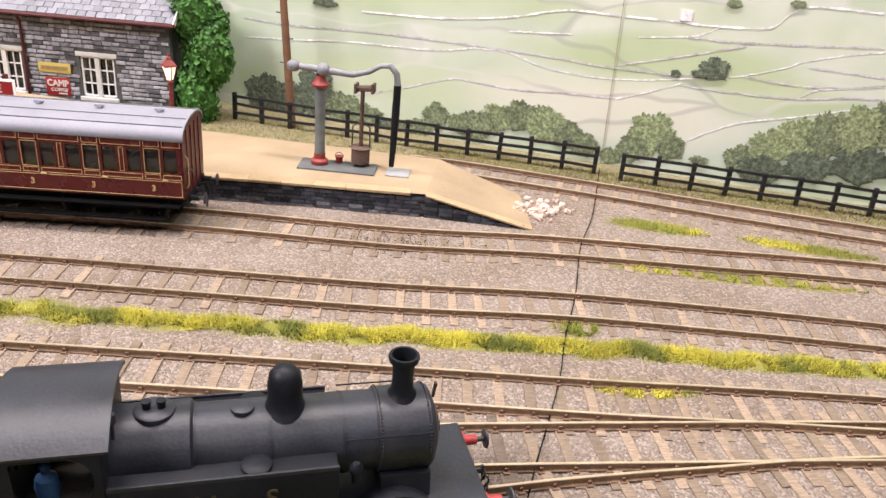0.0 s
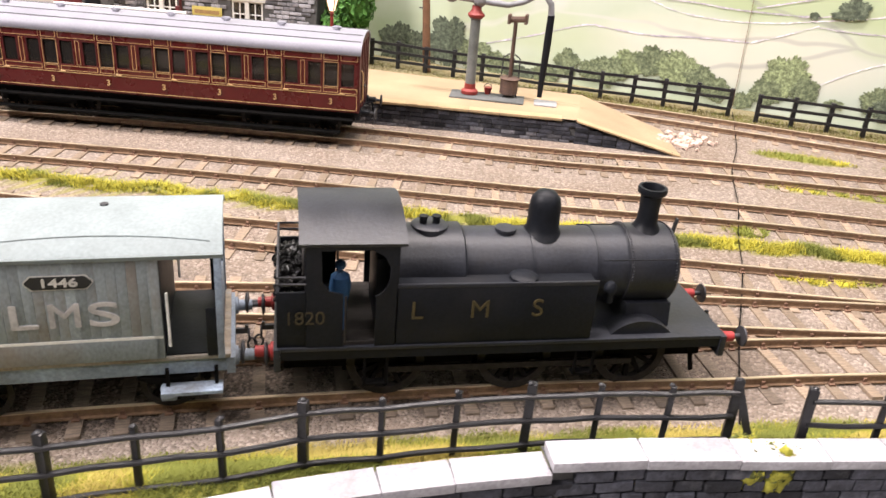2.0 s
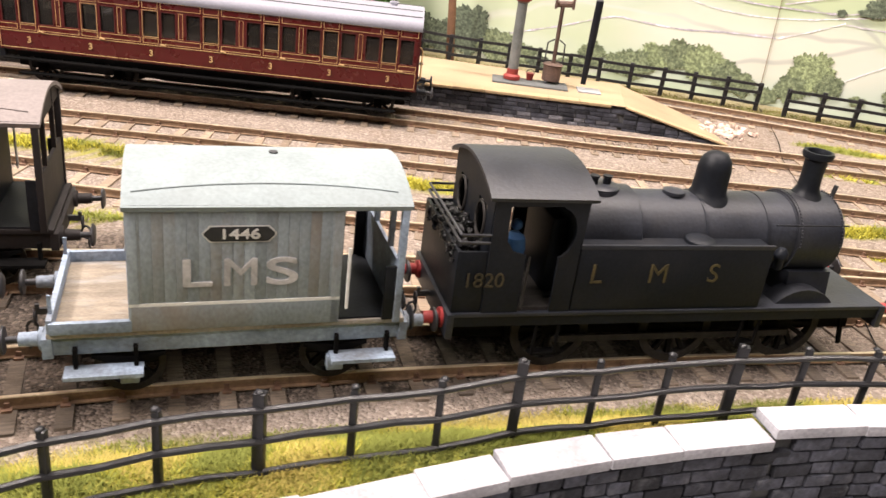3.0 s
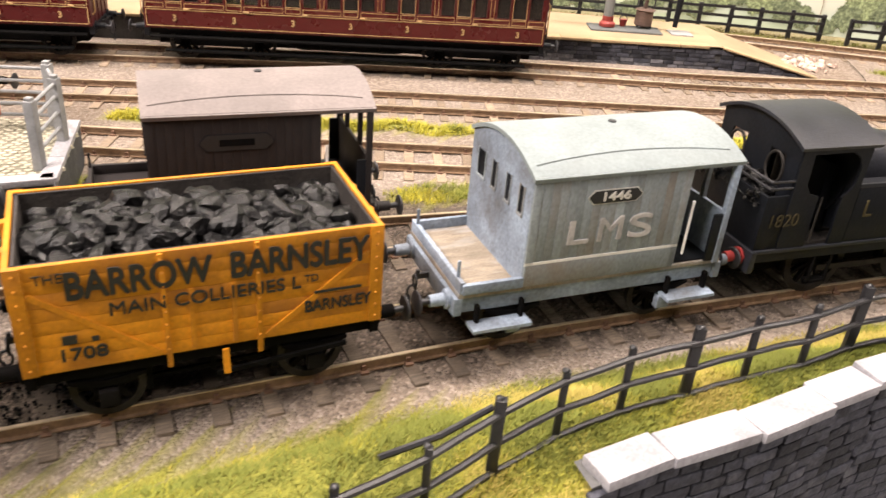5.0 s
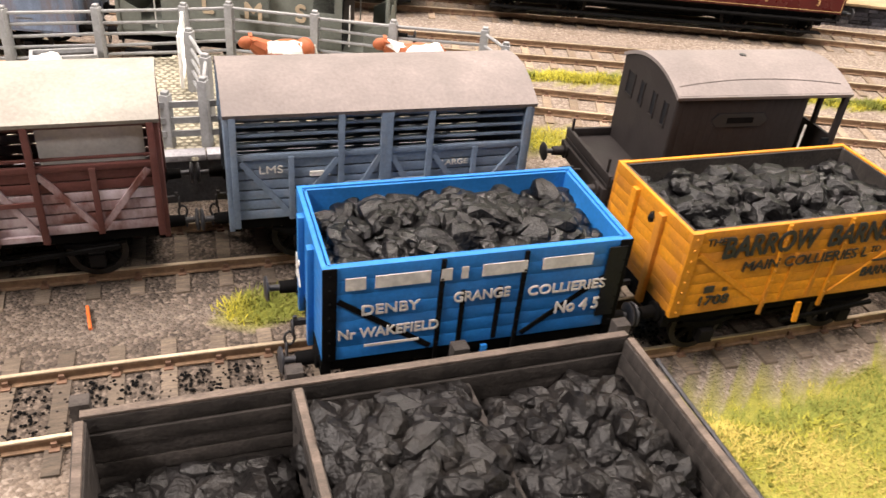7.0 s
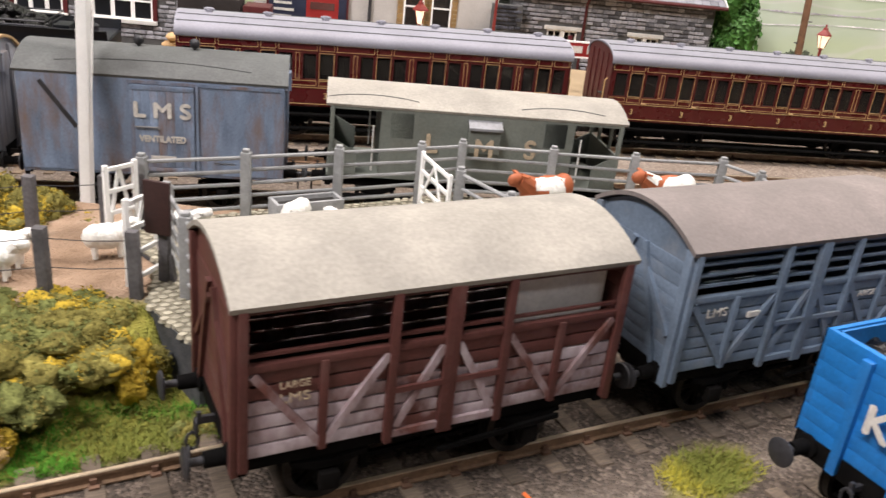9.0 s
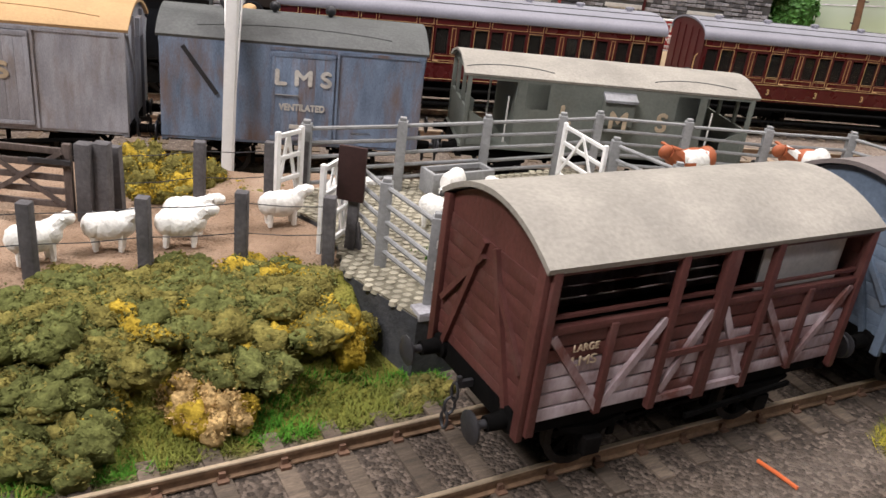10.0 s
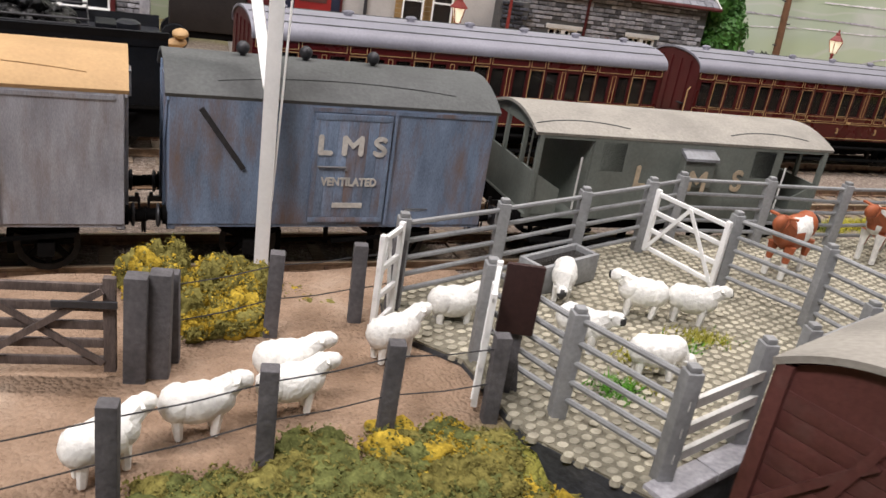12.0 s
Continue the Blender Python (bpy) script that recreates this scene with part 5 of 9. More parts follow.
def wheel_meshes(r, spokes):
    disc = geo().turned([(r * 0.97, -0.06), (r * 0.97, 0.06)], n=20, axis="y") if not spokes else geo()
    if spokes:
        star = []
        for k in range(spokes):
            a, d = 2 * math.pi * k / spokes, math.pi / spokes
            star += [(r * 0.86 * math.cos(a - 0.05 / r), r * 0.86 * math.sin(a - 0.05 / r)), (r * 0.86 * math.cos(a + 0.05 / r), r * 0.86 * math.sin(a + 0.05 / r)), (0.14 * math.cos(a + d), 0.14 * math.sin(a + d))]
        disc.prism(star, -0.04, 0.04, "y")
    tyre = geo()
    n = 24
    prof = ((r * 0.84, -0.065), (r, -0.065), (r, 0.04), (r * 1.06, 0.045), (r * 1.06, 0.075), (r * 0.84, 0.075))
    for k in range(n):
        a = 2 * math.pi * k / n
        tyre.v += [(rad * math.cos(a), y, rad * math.sin(a)) for rad, y in prof]
        o, p = k * 6, (k + 1) % n * 6
        tyre.f += [(o + i, o + (i + 1) % 6, p + (i + 1) % 6, p + i) for i in range(6)]
    return mesh_from("wheel", disc, wheel_mat, smooth=True), mesh_from("tyre", tyre, tyre_mat, smooth=True)


WHEELS = {(0.48, 8): wheel_meshes(0.48, 8), (0.68, 12): wheel_meshes(0.68, 12), (0.53, 10): wheel_meshes(0.53, 10), (0.62, 12): wheel_meshes(0.62, 12)}


def wheelset(parent, x, r=0.48, spokes=8, half=0.7):
    w, t = WHEELS[(r, spokes)]
    for s in (-1, 1):
        ob = part("wheel", w, None, parent, at=place(x, s * half, r, 0, 0, 180 if s < 0 else 0))
        part("tyre", t, None, ob)
    part("axle", geo().tube([(x, -half, r), (x, half, r)], 0.06, 8), wheel_mat, parent)


def buffer_pair(parent, x, d, z=1.02, y=0.87, mat=under_mat, head=iron_mat):
    for s in (-1, 1):
        g = geo().turned([(0.17, 0), (0.17, 0.05), (0.11, 0.07), (0.1, 0.32)], (0, 0, 0), 14, "x")
        b = part("buffer", g, mat, parent, smooth=True, at=place(x, s * y, z, 0, 0, 0 if d > 0 else 180))
        g = geo().turned([(0.055, 0.3), (0.055, 0.48), (0.2, 0.5), (0.21, 0.53), (0.16, 0.56)], (0, 0, 0), 16, "x")
        part("buffer_head", g, head, b, smooth=True)


def coupling(parent, x, d, z=0.98):
    g = geo().bar((x, 0, z), (x + d * 0.22, 0, z), 0.06, 0.1).bar((x + d * 0.2, 0, z), (x + d * 0.2, 0, z + 0.12), 0.05, 0.06, (1, 0, 0))
    for i in range(3):
        c = Vector((x + d * (0.24 + 0.05 * i), 0, z - 0.1 - 0.2 * i))
        ring = [c + Vector(((0.08 * math.sin(a)) if i % 2 else 0, 0 if i % 2 else 0.08 * math.sin(a), 0.13 * math.cos(a))) for a in [2 * math.pi * k / 10 for k in range(11)]]
        g.tube(ring, 0.022, 6, False)
    part("coupling_chain", g, iron_mat, parent, smooth=True)


def underframe(parent, L, mat, wb=1.45, W=2.2, z0=0.86, z1=1.16, wheels=(0.48, 8), buffer_mat=None, lever=True):
    for s in (-1, 1):
        y = s * (W / 2 - 0.12)
        part("solebar", geo().box(-L / 2, L / 2, y - 0.06, y + 0.06, z0, z1), mat, parent, bevel=0.012)
        for x in (-wb, wb):
            g = geo().prism([(x - 0.36, z0 + 0.05), (x - 0.14, 0.42), (x + 0.14, 0.42), (x + 0.36, z0 + 0.05)], y - s * 0.02 - 0.03, y - s * 0.02 + 0.03, "y")
            part("axleguard", g, under_mat, parent)
            part("axlebox", geo().box(x - 0.13, x + 0.13, y - 0.02 if s > 0 else y - 0.14, y + 0.14 if s > 0 else y + 0.02, 0.36, 0.62), mat if mat is not under_mat else wheel_mat, parent, bevel=0.02)
            part("leaf_spring", geo().prism([(x - 0.5, 0.78), (x - 0.2, 0.66), (x + 0.2, 0.66), (x + 0.5, 0.78), (x + 0.5, 0.83), (x, 0.76), (x - 0.5, 0.83)], y + s * 0.02 - 0.04, y + s * 0.02 + 0.04, "y"), under_mat, parent)
        if lever:
            part("brake_lever", geo().bar((0.0, y + s * 0.14, 0.62), (1.9, y + s * 0.17, 0.78), 0.05, 0.07), under_mat, parent)
            part("brake_rigging", geo().bar((-0.9, y * 0.7, 0.45), (0.9, y * 0.7, 0.5), 0.06, 0.06).box(-0.95, -0.85, y * 0.7 - 0.08, y * 0.7 + 0.08, 0.28, 0.68).box(0.85, 0.95, y * 0.7 - 0.08, y * 0.7 + 0.08, 0.28, 0.68).bar((0, y * 0.7, 0.4), (0, y * 0.7, 0.95), 0.08, 0.06, (0, 1, 0)), under_mat, parent)
    for d in (-1, 1):
        part("headstock", geo().box(d * L / 2 - 0.07, d * L / 2 + 0.07, -W / 2, W / 2, z0 - 0.02, z1), mat, parent, bevel=0.012)
        buffer_pair(parent, d * (L / 2 + 0.07), d, mat=buffer_mat or mat)
        coupling(parent, d * (L / 2 + 0.07), d)
    part("floor_beam", geo().box(-L / 2, L / 2, -0.5, 0.5, 0.95, z1), under_mat, parent)
    for x in (-wb, wb):
        wheelset(parent, x, *wheels)


PHI = (1 + 5 ** 0.5) / 2
LUMP_V = [Vector(p).normalized() for p in ((-1, PHI, 0), (1, PHI, 0), (-1, -PHI, 0), (1, -PHI, 0), (0, -1, PHI), (0, 1, PHI), (0, -1, -PHI), (0, 1, -PHI), (PHI, 0, -1), (PHI, 0, 1), (-PHI, 0, -1), (-PHI, 0, 1))]
LUMP_F = [(0, 11, 5), (0, 5, 1), (0, 1, 7), (0, 7, 10), (0, 10, 11), (1, 5, 9), (5, 11, 4), (11, 10, 2), (10, 7, 6), (7, 1, 8), (3, 9, 4), (3, 4, 2), (3, 2, 6), (3, 6, 8), (3, 8, 9), (4, 9, 5), (2, 4, 11), (6, 2, 10), (8, 6, 7), (9, 8, 1)]


def split_lump():
    """The lump with every face cut in four."""
    v, f, mid = list(LUMP_V), [], {}

    def half(a, b):
        k = (min(a, b), max(a, b))
        if k not in mid:
            mid[k] = len(v)
            v.append((v[a] + v[b]).normalized())
        return mid[k]
    for a, b, c in LUMP_F:
        ab, bc, ca = half(a, b), half(b, c), half(c, a)
        f += [(a, ab, ca), (b, bc, ab), (c, ca, bc), (ab, bc, ca)]
    return v, f


ROCK_V, ROCK_F = split_lump()


def cleaved(k):
    """The lump cut back by a few flat cleavage planes."""
    r = random.Random(400 + k)
    cuts = [(Vector((r.gauss(0, 1), r.gauss(0, 1), r.gauss(0, 1))).normalized(), r.uniform(0.5, 0.82)) for _ in range(8)]
    out = []
    for p in ROCK_V:
        f = min([1.0] + [d / p.dot(n) for n, d in cuts if p.dot(n) > 0.05])
        out.append(p * f * (1 + 0.12 * noise.noise(p * 2.9 + Vector((k * 7.3, 0, 0)))))
    return out


ROCKS = [cleaved(k) for k in range(12)]


def coal_heap(name, x, y, z, rz, L, W, seed, label, peak=0.32, lump=0.44, n=460, mat=coal_mat):
    r = random.Random(seed)
    g = geo()
    nx, ny = 22, 12

    def h(u, v):
        edge = min(1.0, 4.5 * min(u, 1 - u), 3.5 * min(v, 1 - v))
        return peak * edge * (0.55 + 0.45 * math.sin(math.pi * v)) + noise.noise(Vector((u * 7 + seed, v * 5, 0.2))) * 0.13
    vs = [((u / nx - 0.5) * L, (v / ny - 0.5) * W, h(u / nx, v / ny) - 0.08) for u in range(nx + 1) for v in range(ny + 1)]
    g.add(vs, [(a, a + ny + 1, a + ny + 2, a + 1) for u in range(nx) for v in range(ny) for a in (u * (ny + 1) + v,)])
    for i in range(n):
        u, v = r.uniform(0.03, 0.97), r.uniform(0.05, 0.95)
        s = lump * r.choice((0.35, 0.5, 0.7, 0.9, 1.15)) * r.uniform(0.9, 1.15)
        rock_at = Vector(((u - 0.5) * L, (v - 0.5) * W, h(u, v) + r.uniform(-0.16, 0.07)))
        rot = Euler((r.uniform(-0.5, 0.5), r.uniform(-0.5, 0.5), r.uniform(0, 6))).to_matrix()
        sx, sy, sz = s * r.uniform(0.5, 0.85), s * r.uniform(0.4, 0.65), s * r.uniform(0.35, 0.6)
        g.add([rock_at + rot @ Vector((p.x * sx, p.y * sy, p.z * sz)) for p in r.choice(ROCKS)], ROCK_F)
    return single(name, g, mat, x, y, z, rz, label, "coal", kind="stuff")


def on_track(key, x):
    """Place and heading on a track where it passes x."""
    p, a = on_line(LINE[key], along(LINE[key], x))
    return p.x, p.y, a


def open_wagon(key, s, paint, inside, label, planks=8, iron=None, L=4.85, W=2.36):
    x, y, a = on_track(key, s)
    top = thing("coal_wagon", x, y, RAIL, a, label, "wagon")
    underframe(top, L - 0.12, under_mat, buffer_mat=under_mat)
    z0, z1 = 1.12, 2.72
    h = (z1 - z0) / planks
    for sd in (-1, 1):
        yy = sd * (W / 2 - 0.035)
        side = part("side", geo().box(-L / 2 + 0.03, L / 2 - 0.03, yy - sd * 0.075 - 0.02, yy - sd * 0.075 + 0.02, z0 + 0.02, z1 - 0.02), inside, top)
        for i in range(planks):
            part("plank", geo().box(-L / 2, L / 2, yy - 0.035, yy + 0.035, z0 + i * h + 0.0025, z0 + (i + 1) * h - 0.0025), paint, side, bevel=0.003)
    for d in (-1, 1):
        xx = d * (L / 2 - 0.035)
        end = part("end", geo().box(xx - d * 0.08 - 0.02, xx - d * 0.08 + 0.02, -W / 2 + 0.06, W / 2 - 0.06, z0 + 0.02, z1 - 0.02), inside, top)
        for i in range(planks):
            part("plank", geo().box(xx - 0.035, xx + 0.035, -W / 2 + 0.07, W / 2 - 0.07, z0 + i * h + 0.0025, z0 + (i + 1) * h - 0.0025), paint, end, bevel=0.003)
        for yy in (-0.42, 0.42):
            part("end_stanchion", geo().box(xx + d * 0.03, xx + d * 0.13, yy - 0.07, yy + 0.07, 0.9, z1 - 0.1), paint, end, bevel=0.01)
    # ironwork: corner plates, washer plates, door bangers, side knees
    ir = iron or paint
    for sd in (-1, 1):
        yy = sd * (W / 2 + 0.012)
        for xx in (-L / 2 + 0.1, L / 2 - 0.1):
            part("corner_plate", geo().box(xx - 0.1, xx + 0.1, yy - 0.014, yy + 0.014, z0, z1), ir, top, bevel=0.006)
        for xx in (-0.62, 0.62):
            part("side_knee", geo().box(xx - 0.035, xx + 0.035, yy - 0.02, yy + 0.025, 0.92, z1 - 0.02), ir, top, bevel=0.006)
            part("door_hinge", geo().box(xx * 0.45 - 0.035, xx * 0.45 + 0.035, yy - 0.016, yy + 0.016, z0 + 0.05, z0 + 1.0), ir, top)
        for d in (-1, 1):
            part("diagonal_brace", geo().bar((d * (L / 2 - 0.22), yy, z0 + 1.2 if ir is paint else z0 + 1.05), (d * 0.72, yy, z0 + 0.06), 0.03, 0.08, (0, 0, 1)), ir, top)
        part("door_banger", geo().bar((0.12, yy + sd * 0.06, 1.1), (0.12, yy + sd * 0.1, 0.72), 0.09, 0.05, (0, 1, 0)), paint, top)
    g = geo()
    for sd in (-1, 1):
        for xx in [-L / 2 + 0.1, L / 2 - 0.1, -0.62, 0.62]:
            for i in range(planks):
                g.ball((xx, sd * (W / 2 + 0.03), z0 + (i + 0.5) * h), 0.022, 5)
    part("bolt_heads", g, ir, top)
    coal_heap("coal_load", x, y, RAIL + z1 - 0.42, a, L - 0.3, W - 0.3, int(-10 * s), "heaped black coal filling the wagon", 0.3)
    return top


yw = open_wagon("front", -6.89, yellow_mat, timber_mat, "ochre yellow eight-plank coal wagon with black lettering", 8)
fy = -2.36 / 2 - 0.032
lettering("lettering", "BARROW  BARNSLEY", 0.4, 0.2, fy, 2.38, letter_black, yw, width=3.95, bold=0.014)
lettering("lettering", "THE", 0.14, -1.95, fy, 2.53, letter_black, yw)
lettering("lettering", "MAIN COLLIERIES L", 0.2, -0.05, fy, 1.98, letter_black, yw, width=2.5, bold=0.003)
lettering("lettering", "TD", 0.12, 1.36, fy, 2.02, letter_black, yw, width=0.2)
lettering("lettering", "BARNSLEY", 0.19, 1.75, fy, 1.55, letter_black, yw, width=0.98, bold=0.005)
part("bar", geo().box(1.4, 2.1, fy - 0.006, fy + 0.01, 1.76, 1.8), letter_black, yw)
part("bar", geo().box(-1.9, -1.72, fy - 0.006, fy + 0.01, 1.55, 1.68).box(-1.55, -1.46, fy - 0.006, fy + 0.01, 1.55, 1.62), letter_black, yw)
lettering("lettering", "1708", 0.19, -1.68, fy, 1.38, letter_black, yw, width=0.55, bold=0.006)

bw = open_wagon("front", -11.9, blue_mat, blue_mat, "bright blue coal wagon with white lettering", 7, iron=under_mat, L=4.6, W=2.24)
fy = -2.24 / 2 - 0.032
# the owner's name stands as plain bars
bars = [(-1.85, 0.28), (-1.19, 0.78), (-0.57, 0.16), (-0.3, 0.1), (0.3, 0.68), (1.28, 0.8)]
for xx, ww in bars:
    part("bar", geo().box(xx - ww / 2, xx + ww / 2, fy - 0.004, fy + 0.01, 2.35, 2.55), letter_white, bw)
lettering("lettering", "DENBY", 0.17, -1.35, fy, 1.98, letter_white, bw, width=0.82, bold=0.006)
lettering("lettering", "GRANGE", 0.17, 0.0, fy, 2.02, letter_white, bw, width=0.85, bold=0.006)
lettering("lettering", "COLLIERIES", 0.17, 1.35, fy, 1.98, letter_white, bw, width=1.25, bold=0.006)
lettering("lettering", "Nr WAKEFIELD", 0.17, -1.35, fy, 1.58, letter_white, bw, width=1.45, bold=0.006)
lettering("lettering", "No 4 5", 0.22, 1.58, fy, 1.6, letter_white, bw, width=0.72, bold=0.008)
part("bar", geo().box(-1.7, -0.9, fy - 0.006, fy + 0.01, 1.33, 1.37), letter_white, bw)
lettering("lettering", "K", 0.4, -4.6 / 2 - 0.15, 0.0, 1.95, letter_white, bw, rz=-90, bold=0.02)
part("rubbed_panel", geo().box(1.93, 2.22, fy - 0.012, fy + 0.01, 1.35, 2.62), black_mat, bw, "black painted end panel")


def brake_van(key, s, body, frame, roofm, label, numbered=True):
    x, y, a = on_track(key, s)
    v = thing("brake_van", x, y, RAIL, a, label, "brake van")
    L, W = 5.1, 2.3
    underframe(v, L, frame, 1.5, W=2.3, wheels=(0.48, 8), lever=False)
    part("floor", geo().box(-L / 2, L / 2, -W / 2, W / 2, 1.16, 1.24), dirty_boards if numbered else frame, v, bevel=0.01)
    # floor in black: the shade inside the veranda put into the colour
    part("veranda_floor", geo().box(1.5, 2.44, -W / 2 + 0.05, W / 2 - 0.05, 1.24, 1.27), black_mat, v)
    bx0, bx1, z0, z1 = -1.44, 1.48, 1.24, 3.15
    bw2 = W / 2
    for sd in (-1, 1):
        side = part("side", geo().box(bx0, bx1, sd * bw2 - 0.03 - (0.03 if sd > 0 else -0.03), sd * bw2 + 0.03 - (0.03 if sd > 0 else -0.03), z0, z1), body, v)
        n = 19
        for i in range(n):
            xa = bx0 + (bx1 - bx0) * i / n
            part("board", geo().box(xa + 0.0015, xa + (bx1 - bx0) / n - 0.0015, sd * bw2 - 0.022, sd * bw2 + 0.022, z0 + 0.42, z1), body, side, bevel=0.002)
        part("lower_panel", geo().box(bx0, bx1, sd * bw2 - 0.03, sd * bw2 + 0.035, z0, z0 + 0.4), body, side, bevel=0.008)
        part("waist_rail", geo().box(bx0 - 0.02, bx1 + 0.02, sd * bw2 - 0.03, sd * bw2 + 0.06, z0 + 0.39, z0 + 0.44), offwhite_mat if numbered else body, side)
        for xx in (bx0 + 0.05, bx1 - 0.05):
            part("corner_post", geo().box(xx - 0.07, xx + 0.07, sd * bw2 - 0.03, sd * bw2 + 0.05, z0, z1), body, side, bevel=0.01)
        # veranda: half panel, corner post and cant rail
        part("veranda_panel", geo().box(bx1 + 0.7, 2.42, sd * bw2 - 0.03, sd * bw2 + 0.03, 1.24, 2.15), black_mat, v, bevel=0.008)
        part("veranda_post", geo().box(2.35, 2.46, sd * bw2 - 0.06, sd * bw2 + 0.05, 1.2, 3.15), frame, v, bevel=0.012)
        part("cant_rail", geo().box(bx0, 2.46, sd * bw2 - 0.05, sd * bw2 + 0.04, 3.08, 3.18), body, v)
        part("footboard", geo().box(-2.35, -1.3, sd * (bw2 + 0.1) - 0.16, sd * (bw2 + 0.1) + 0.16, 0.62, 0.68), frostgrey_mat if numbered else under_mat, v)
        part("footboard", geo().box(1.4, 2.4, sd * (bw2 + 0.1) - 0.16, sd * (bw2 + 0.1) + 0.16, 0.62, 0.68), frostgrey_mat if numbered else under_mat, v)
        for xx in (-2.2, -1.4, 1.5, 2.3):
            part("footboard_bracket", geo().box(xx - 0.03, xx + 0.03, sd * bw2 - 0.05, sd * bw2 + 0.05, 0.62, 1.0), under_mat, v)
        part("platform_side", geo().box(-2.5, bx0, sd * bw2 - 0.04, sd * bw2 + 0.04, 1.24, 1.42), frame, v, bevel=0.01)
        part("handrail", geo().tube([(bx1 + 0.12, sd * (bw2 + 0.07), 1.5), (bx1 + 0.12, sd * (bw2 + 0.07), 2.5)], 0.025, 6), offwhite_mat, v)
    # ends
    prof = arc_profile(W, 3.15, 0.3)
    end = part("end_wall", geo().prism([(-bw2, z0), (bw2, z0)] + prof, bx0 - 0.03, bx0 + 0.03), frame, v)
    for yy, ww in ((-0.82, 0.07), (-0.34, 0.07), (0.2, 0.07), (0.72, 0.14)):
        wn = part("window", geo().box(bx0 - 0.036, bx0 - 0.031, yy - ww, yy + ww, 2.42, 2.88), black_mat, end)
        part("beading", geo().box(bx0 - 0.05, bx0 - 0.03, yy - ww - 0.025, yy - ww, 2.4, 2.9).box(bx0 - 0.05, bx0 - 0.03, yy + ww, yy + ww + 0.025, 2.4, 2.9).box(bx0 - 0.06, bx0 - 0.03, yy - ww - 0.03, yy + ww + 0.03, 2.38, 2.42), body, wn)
    # inner end black instead of van paint, standing in for the veranda's shade
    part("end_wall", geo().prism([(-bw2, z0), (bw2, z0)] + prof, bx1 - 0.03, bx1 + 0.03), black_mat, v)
    part("veranda_end", geo().box(2.37, 2.43, -bw2, bw2, 1.24, 2.2), frame, v, bevel=0.01)
    part("end_arch", geo().prism([(-bw2, 3.0), (bw2, 3.0)] + prof, 2.38, 2.43), body, v)
    for d in (-0.5, 0.5):
        part("veranda_post", geo().box(2.36, 2.44, d - 0.05, d + 0.05, 2.2, 3.3), frame, v)
    part("platform_end", geo().box(-2.54, -2.46, -bw2, bw2, 1.24, 1.46), frame, v, bevel=0.01)
    for sd in (-1, 1):
        part("lamp_iron", geo().bar((-2.5, sd * 0.95, 1.4), (-2.5, sd * 0.95, 1.75), 0.05, 0.03, (0, 1, 0)), frame, v)
    part("roof", geo().arc_roof(-1.5, 2.5, W + 0.16, 3.16, 0.34, 0.07), roofm, v, smooth=True)
    rainstrip(v, -1.38, 2.3, W + 0.16, 3.16, 0.34, roofm)
    part("chimney", geo().turned([(0.05, 0), (0.05, 0.08), (0.07, 0.09), (0.07, 0.12)], (0.6, 0.1, 3.4), 10), iron_mat, v, smooth=True)
    px, pz, k = 0.03, 2.74 if numbered else 2.64, 0.78 if numbered else 1.0
    plate = [(px + p * k, pz + q * k) for p, q in ((-0.62, -0.02), (-0.5, -0.14), (0.5, -0.14), (0.62, -0.02), (0.62, 0.02), (0.5, 0.14), (-0.5, 0.14), (-0.62, 0.02))]
    big = [(px + (p - px) * 1.04, pz + (q - pz) * 1.15) for p, q in plate]
    pl = part("number_plate", geo().prism(big, -bw2 - 0.036, -bw2 - 0.024, "y"), letter_white if numbered else black_mat, v, "cast plate with a thin rim")
    part("plate_field", geo().prism(plate, -bw2 - 0.044, -bw2 - 0.034, "y"), letter_black, pl)
    if numbered:
        lettering("lettering", "1446", 0.15, px, -bw2 - 0.05, pz, letter_white, pl, width=0.5, bold=0.006)
        for ch, xx in (("L", -0.57), ("M", 0.05), ("S", 0.63)):
            lettering("lettering", ch, 0.44, xx, -bw2 - 0.028, 2.12, letter_faded, v, width=0.44 if ch != "L" else 0.38, bold=0.01)
    else:
        part("bar", geo().box(px - 0.3, px + 0.3, -bw2 - 0.05, -bw2 - 0.04, 2.58, 2.7), under_mat, pl)
    return v


brake_van("front", -1.3, vangrey_mat, frostgrey_mat, roof_pale, "light grey goods brake van with white-lettered sides and pale roof")
brake_van("dock", -7.72, darkbrown_mat, darkbrown_mat, roof_pink, "dark brown goods brake van with dusty pinkish roof", False)


